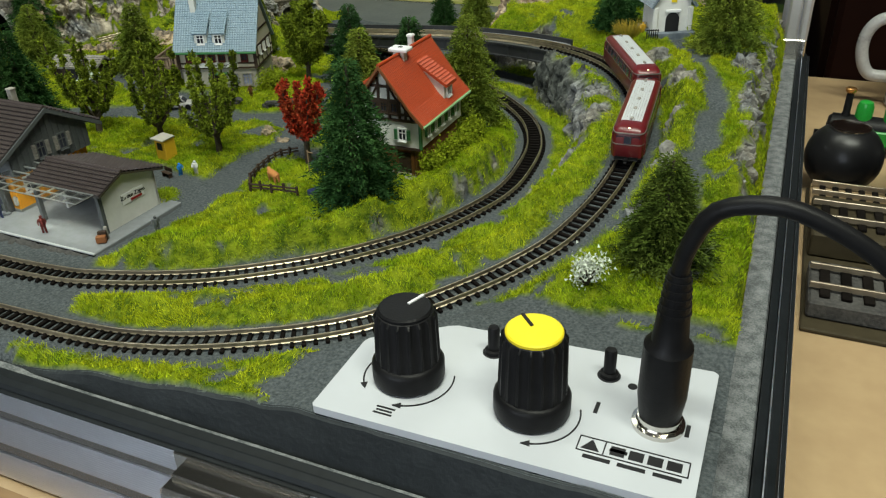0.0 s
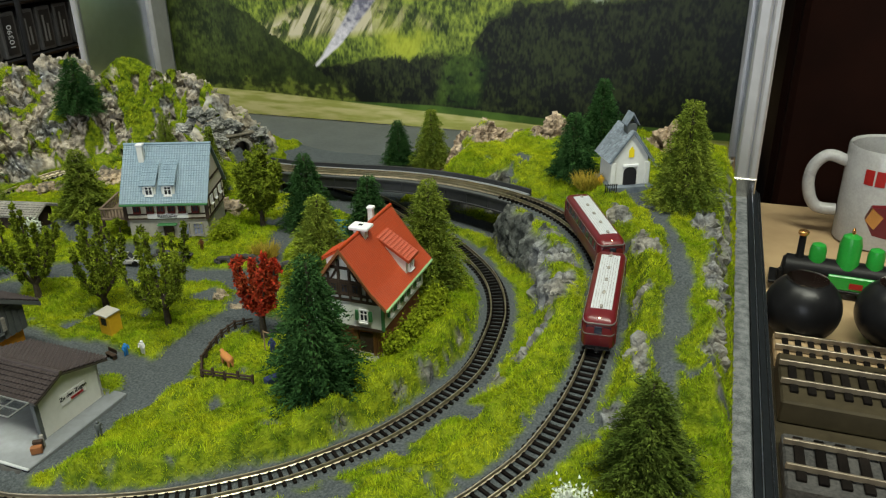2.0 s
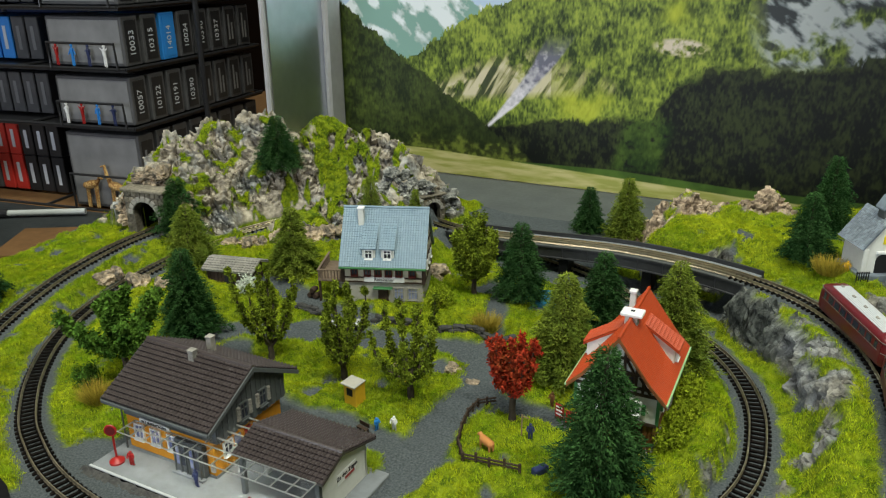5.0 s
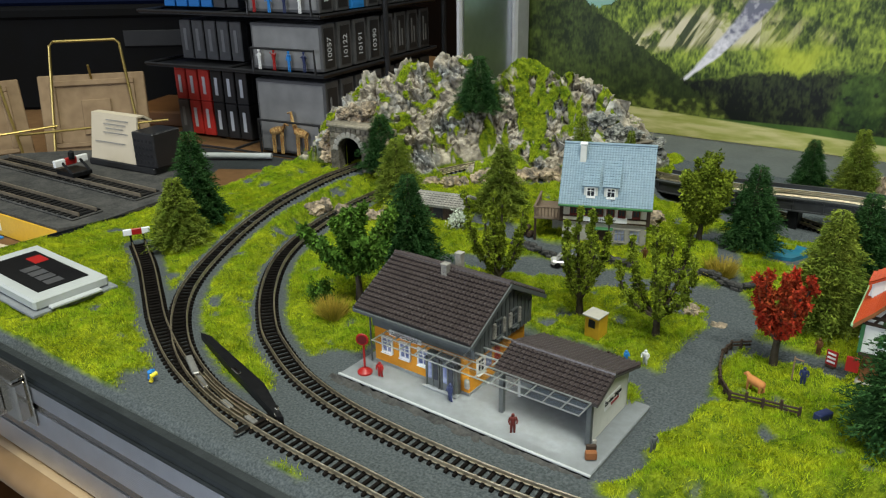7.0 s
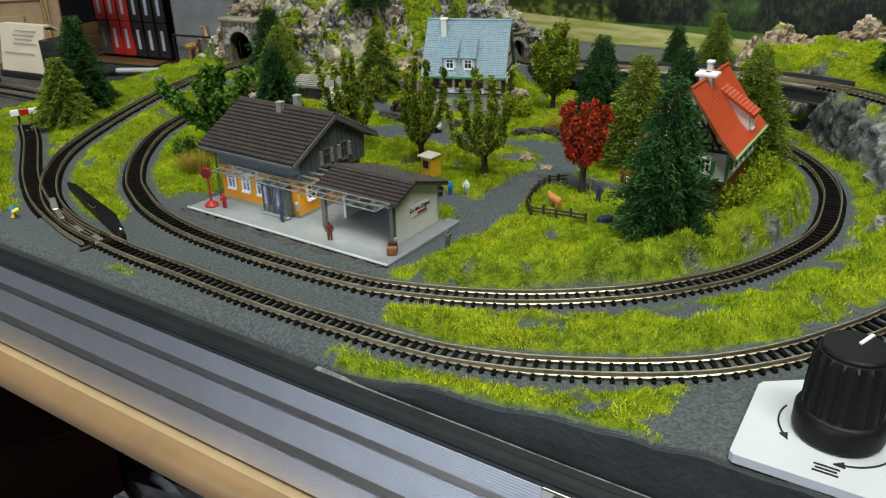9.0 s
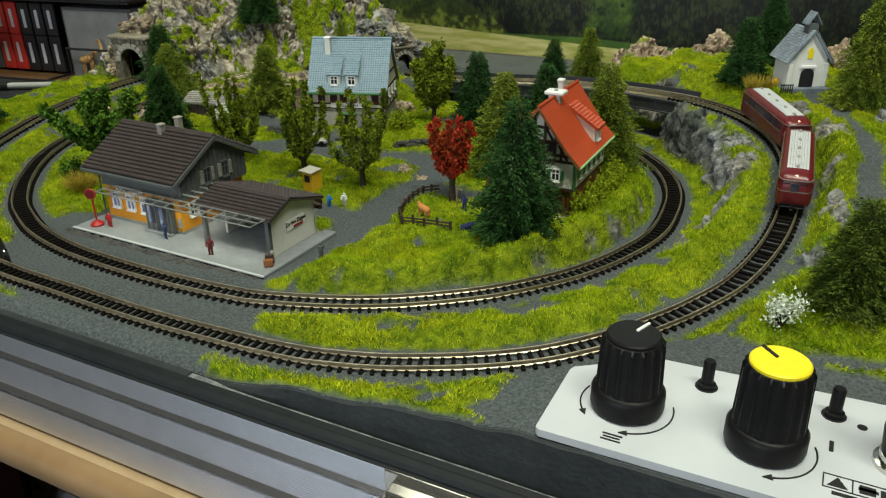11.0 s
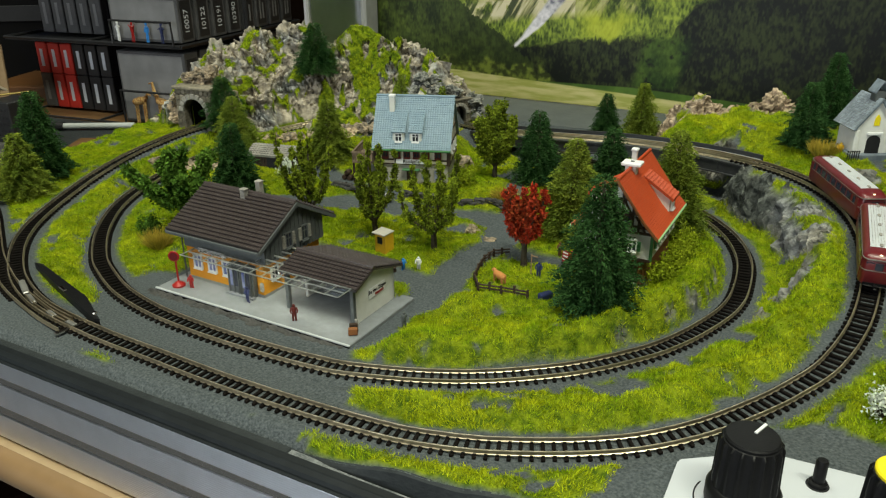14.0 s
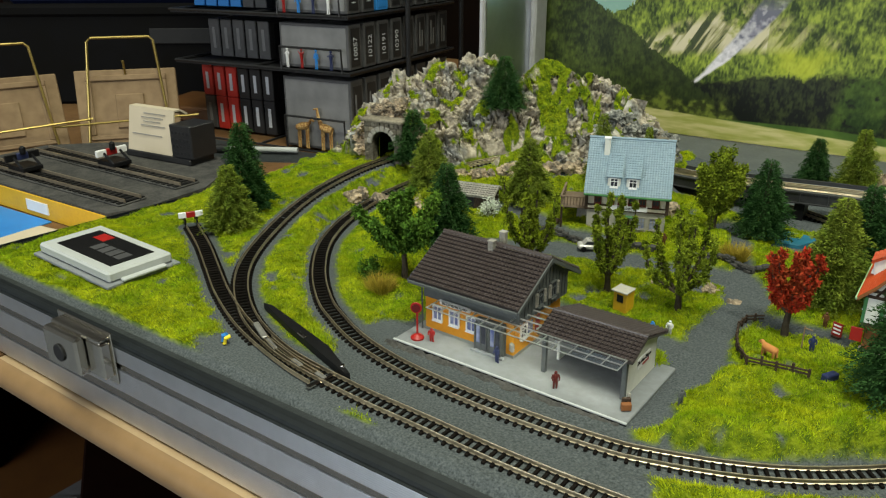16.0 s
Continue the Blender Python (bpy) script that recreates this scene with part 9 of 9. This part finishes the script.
def blister(x, y, z, w, d, h, mat, label, front=False, code=""):
    t = thing("blister_box", RM @ pose(x, y, z), label, "box", "boxes in the rack")
    part("case", Shape().box(0, 0, 0, w, d, h, 0.0008), mat, t)
    if front:
        part("liner", Shape().box(0.003, -0.0006, 0.003, w - 0.003, 0, h - 0.003), BOXINSIDE, t, "pale liner behind clear film")
    part("end_label", Shape().box(w, d * 0.15, h * 0.08, w + 0.0004, d * 0.85, h * 0.92), BOXBLACK if mat is BOXGREY else mat, t)
    if code:
        words("lettering", code, 0.0095, PANEL, t, pose(w + 0.0006, d * 0.5, h * 0.46, 90, 0, 90) @ pose(0, 0, 0, 0, 0, 90))
    for q in range(0 if code else 2):
        part("writing_bar", Shape().box(w + 0.0004, d * (0.3 + 0.25 * q), h * 0.2, w + 0.0007, d * (0.42 + 0.25 * q), h * (0.6 + 0.2 * (q == 0))), BOXINSIDE, t)
    if w < 0.03:
        part("front_label", Shape().box(w * 0.36, -0.0004, h * 0.22, w * 0.62, 0, h * 0.78), PANEL if mat is not BOXGREY else BOXINSIDE, t)
    return t


CODES = {1: ("10057", "10122", "10191", "10390"), 2: ("10033", "10315", "14014", "10024", "10390", "10337")}
for k, (z0, h) in enumerate(TIERS):
    for q in range(8):
        mat = BLUE if (k, q) in ((2, 2), (3, 4)) else BOXGREY
        code = CODES.get(k, ())[q] if q < len(CODES.get(k, ())) else ""
        blister(0.004, 0.002 + 0.027 * q, z0 - 0.0012, 0.085, 0.022, h, mat, ("grey blister box with pale liner in the rack" if q == 0 else "bright blue box in the rack" if mat is BLUE else "grey box with a dark end label in the rack"), q == 0, code)
    for q in range(6):
        mat = BOXRED if (k == 0 and q in (1, 2)) else BLUE if (k == 2 and q < 4) else BOXBLACK if k == 0 and q > 2 else BOXGREY
        if k == 1 and q < 1:
            continue
        hh = h * 0.92 if k else 0.038
        blister(-0.136 + 0.0175 * q, 0.03, z0 - 0.0012, 0.0155, 0.06, hh, mat, {BOXRED: "red carton in the rack", BLUE: "blue carton in the rack", BOXBLACK: "black carton in the rack"}.get(mat, "grey carton in the rack"))
        if k == 0:
            blister(-0.136 + 0.0175 * q, 0.03, z0 + 0.0372, 0.0155, 0.06, 0.034, BOXRED if q in (0, 1) else mat, "red carton in the rack" if q in (0, 1) or mat is BOXRED else "black carton in the rack" if mat is BOXBLACK else "grey carton in the rack")
# toy animals in the lowest box, figures in the ones above
for gx, s, up in ((0.030, 1, 0.040), (0.060, -1, 0.056)):
    g = Shape()
    g.tube([(-0.009 * s, 0, 0.028), (0.0, 0, 0.030), (0.008 * s, 0, 0.032)], [0.004, 0.0055, 0.0045], 10)
    g.tube([(0.007 * s, 0, 0.032), (0.012 * s, 0, 0.5 * (0.032 + up)), (0.014 * s, 0, up), (0.019 * s, 0, up - 0.002)], [0.0035, 0.0022, 0.0018, 0.0012], 8)
    for x in (-0.008, -0.005, 0.005, 0.008):
        g.tube([(x, 0.001, 0.028), (x, 0, 0.0)], [0.0016, 0.0010], 6)
    solid("toy_giraffe", g, GIRAFFE, "tan spotted toy giraffe in front of a blister box", "toy giraffe", RM @ pose(gx, -0.0035, 0.0035) @ Matrix.Scale(0.78, 4), group="toy giraffes", smooth=True)
for k in (1, 2):
    for q in range(4):
        x = 0.016 + 0.018 * q
        s = Shape().turned([(0.0012, 0.009), (0.0020, 0.013), (0.0024, 0.0175), (0.0008, 0.0195), (0.0015, 0.021), (0.0014, 0.023), (0.0006, 0.0245)], 10)
        for e in (-1, 1):
            s.tube([(e * 0.0012, 0, 0), (e * 0.0010, 0, 0.010)], [0.0007, 0.0009], 6)
            s.tube([(e * 0.0022, 0, 0.0170), (e * (0.0034 + 0.0012 * (q % 2)), -0.0006, 0.0120 + 0.0040 * ((q + k) % 3))], [0.0008, 0.0005], 6)
        solid("toy_figure", s, (NAVY, WHITE, RED, BLUE)[(q + k) % 4], "small painted toy figure in the rack", "toy figure", RM @ pose(x, -0.0028, TIERS[k][0] - 0.0012) @ Matrix.Scale(0.85, 4), group="toy figures in the rack", smooth=True)

# ---- on the table on the other side of the case: sample tracks, locomotive, mug ----
solid("track_base_board", Shape().box(0.2505, 0.108, BOT, 0.68, 0.250, BOT + 0.0022, 0.0006), DARKOLIVE, "dark olive-brown board under the sample tracks", "board")


def sample_track(y, z, gauge, sleeper_w, pitch, width, label, bed):
    t = thing("sample_track", pose(0.252, y, BOT + 0.0022), label, "sample track", "sample tracks")
    part("bed", Shape().box(0, -width / 2, 0, 0.42, width / 2, z, 0.001), bed, t, "ballast bed")
    n = int(0.41 / pitch)
    for q in range(n):
        part("sleeper", Shape().box(0.004 + pitch * q, -gauge * 0.86, z, 0.004 + pitch * q + sleeper_w, gauge * 0.86, z + 0.0016, 0.0003), SLEEPER, t)
    for s in (1, -1):
        part("rail", Shape().box(0.0, s * gauge / 2 - 0.0006, z + 0.0012, 0.42, s * gauge / 2 + 0.0006, z + 0.0040, 0.0002), BRONZE, t, "steel rail")


sample_track(0.134, 0.008, 0.0165, 0.0040, 0.0082, 0.036, "sample model track with broad black sleepers on dark ash", ASHBED)
sample_track(0.192, 0.012, 0.0165, 0.0036, 0.0076, 0.044, "sample model track on a dark olive bed", DARKOLIVE)
sample_track(0.232, 0.006, 0.0120, 0.0028, 0.0062, 0.028, "sample narrow model track on a wooden strip", TABLE)

bogie = thing("wagon_frame", pose(0.316, 0.192, BOT + 0.0182), "black wagon underframe standing on the sample track", "wagon")
part("chassis", Shape().box(-0.008, -0.011, 0.010, 0.080, 0.011, 0.014, 0.0008), BLACK, bogie)
part("headstock", Shape().box(-0.010, -0.014, 0.008, -0.007, 0.014, 0.018, 0.0006), PLY, bogie, "pale headstock")
for y in (-0.009, 0.009):
    part("buffer", Shape().turned([(0.0018, 0), (0.0018, 0.006), (0.0034, 0.007), (0.0034, 0.008)], 14, m=pose(-0.010, y, 0.012, 0, -90)), BLACK, bogie)
part("coupler", Shape().box(-0.020, -0.002, 0.004, -0.008, 0.002, 0.008, 0.0006), BLACK, bogie)
for x in (0.010, 0.060):
    for s in (1, -1):
        part("wheel", Shape().turned([(0.0046, -0.0012), (0.0055, 0), (0.0046, 0.0012)], 20, m=pose(x, s * 0.0083, 0.0055, 90)), BLACK, bogie)

for x, y in ((0.2655, 0.257), (0.3110, 0.264)):
    b = thing("black_ball", pose(x, y, BOT), "satin black ball with a polished rim on the table", "ball", "black balls")
    prof = [(0.0195 * math.sin(a), 0.0195 - 0.0195 * math.cos(a)) for a in np.linspace(0.12, 2.62, 22)]
    part("shell", Shape().turned(prof, 40), BALLBLACK, b, smooth=True)
    top_z = prof[-1][1]
    part("rim", Shape().turned([(prof[-1][0] + 0.0006, top_z - 0.0006), (prof[-1][0] + 0.0008, top_z + 0.0004), (prof[-1][0] - 0.0012, top_z + 0.0008)], 40), CHROME, b, "thin polished rim", smooth=True)

loco = thing("toy_locomotive", pose(0.2965, 0.322, BOT, 0, 0, -4) @ Matrix.Scale(0.60, 4), "toy steam locomotive with green domes and a copper-capped chimney", "toy locomotive")
part("boiler", Shape().tube([(-0.060, 0, 0.022), (0.060, 0, 0.022)], 0.0135, 24), BLACK, loco, "black boiler", smooth=True)
part("smokebox_door", Shape().turned([(0.0125, 0), (0.010, 0.003), (0.002, 0.004)], 24, m=pose(-0.060, 0, 0.022, 0, -90)), BLACK, loco, smooth=True)
part("running_plate", Shape().box(-0.074, -0.017, 0.008, 0.066, 0.017, 0.011, 0.0006), BLACK, loco)
ch = part("chimney", Shape().turned([(0.0052, 0), (0.0036, 0.004), (0.0034, 0.024)], 20, at=(-0.048, 0, 0.034)), BLACK, loco, smooth=True)
part("cap", Shape().turned([(0.0036, 0), (0.0052, 0.002), (0.0054, 0.004), (0.0042, 0.005)], 20, at=(-0.048, 0, 0.058)), COPPER, ch, "copper chimney cap", smooth=True)
for x, r, h in ((-0.032, 0.0080, 0.022), (-0.004, 0.0105, 0.036), (0.020, 0.0080, 0.024)):
    dm = part("dome", Shape().turned([(r * 1.05, 0), (r, 0.003), (r, h * 0.7), (r * 0.8, h * 0.92), (r * 0.3, h)], 20, at=(x, 0, 0.030)), LOCOGREEN, loco, "bright green dome", smooth=True)
part("whistle", Shape().turned([(0.0018, 0), (0.0018, 0.004), (0.0008, 0.007)], 12, at=(-0.004, 0, 0.0655)), COPPER, loco)
part("tank", Shape().box(-0.020, -0.0165, 0.011, 0.050, -0.0125, 0.026, 0.001), LOCOGREEN, loco, "green side tank")
part("red_plate", Shape().box(0.000, -0.0170, 0.014, 0.012, -0.0165, 0.020), RED, loco)
part("pump", Shape().turned([(0.003, 0), (0.003, 0.010), (0.0015, 0.013)], 14, at=(-0.064, -0.010, 0.011)), BLACK, loco)
for x in (-0.045, -0.015, 0.015, 0.045):
    for s in (1, -1):
        part("wheel", Shape().turned([(0.0068, -0.001), (0.0078, 0), (0.0068, 0.001)], 20, m=pose(x, s * 0.011, 0.0078, 90)), BLACK, loco)

mug = thing("mug", pose(0.325, 0.420, BOT) @ Matrix.Scale(0.75, 4), "white ceramic mug with a red printed word", "mug")
part("cup", Shape().turned([(0.034, 0), (0.0365, 0.002), (0.0365, 0.090), (0.0355, 0.092), (0.0335, 0.090), (0.0335, 0.006), (0.001, 0.005)], 40), CERAMIC, mug, smooth=True)
hd = [(-0.035, 0, 0.074), (-0.052, 0, 0.078), (-0.063, 0, 0.066), (-0.064, 0, 0.046), (-0.055, 0, 0.028), (-0.035, 0, 0.026)]
part("handle", Shape().tube([tuple(p) for p in smooth_path(hd, 0.003)], 0.0055, 14), CERAMIC, mug, smooth=True)
for q in range(4):
    a0 = math.radians(-128 + 15 * q)
    s = Shape()
    for e in range(4):
        a = a0 + math.radians(3 * e)
        s.box(0.0363, -0.0011, 0.062, 0.0368, 0.0011, 0.076, 0, Matrix.Rotation(a, 4, "Z"))
    part("writing_bar", s, RED, mug, "red printed letter block")

plaque = thing("red_cutout", pose(0.311, 0.2105, BOT + 0.0022, 0, 0, -4), "dark red painted cut-out board on a stand", "cut-out")
out = [(-0.034, 0.087), (-0.030, 0.080), (-0.012, 0.077), (0.002, 0.066), (0.014, 0.052), (0.05, 0.048), (0.05, 0.103), (0.02, 0.105), (0.0, 0.095), (-0.022, 0.094), (-0.032, 0.093)]
part("board", Shape().prism(out, -0.002, 0.002, "y"), MAROON, plaque)
part("tip", Shape().prism([(-0.034, 0.087), (-0.030, 0.083), (-0.027, 0.089), (-0.032, 0.093)], -0.0024, -0.002, "y"), COPPER, plaque, "gold painted tip")
part("stand", Shape().box(0.020, -0.0022, 0.016, 0.026, 0.0022, 0.075, 0.0005), BLACK, plaque)
part("foot", Shape().box(0.005, -0.0022, 0.0138, 0.040, 0.0022, 0.0165, 0.0005), BLACK, plaque)
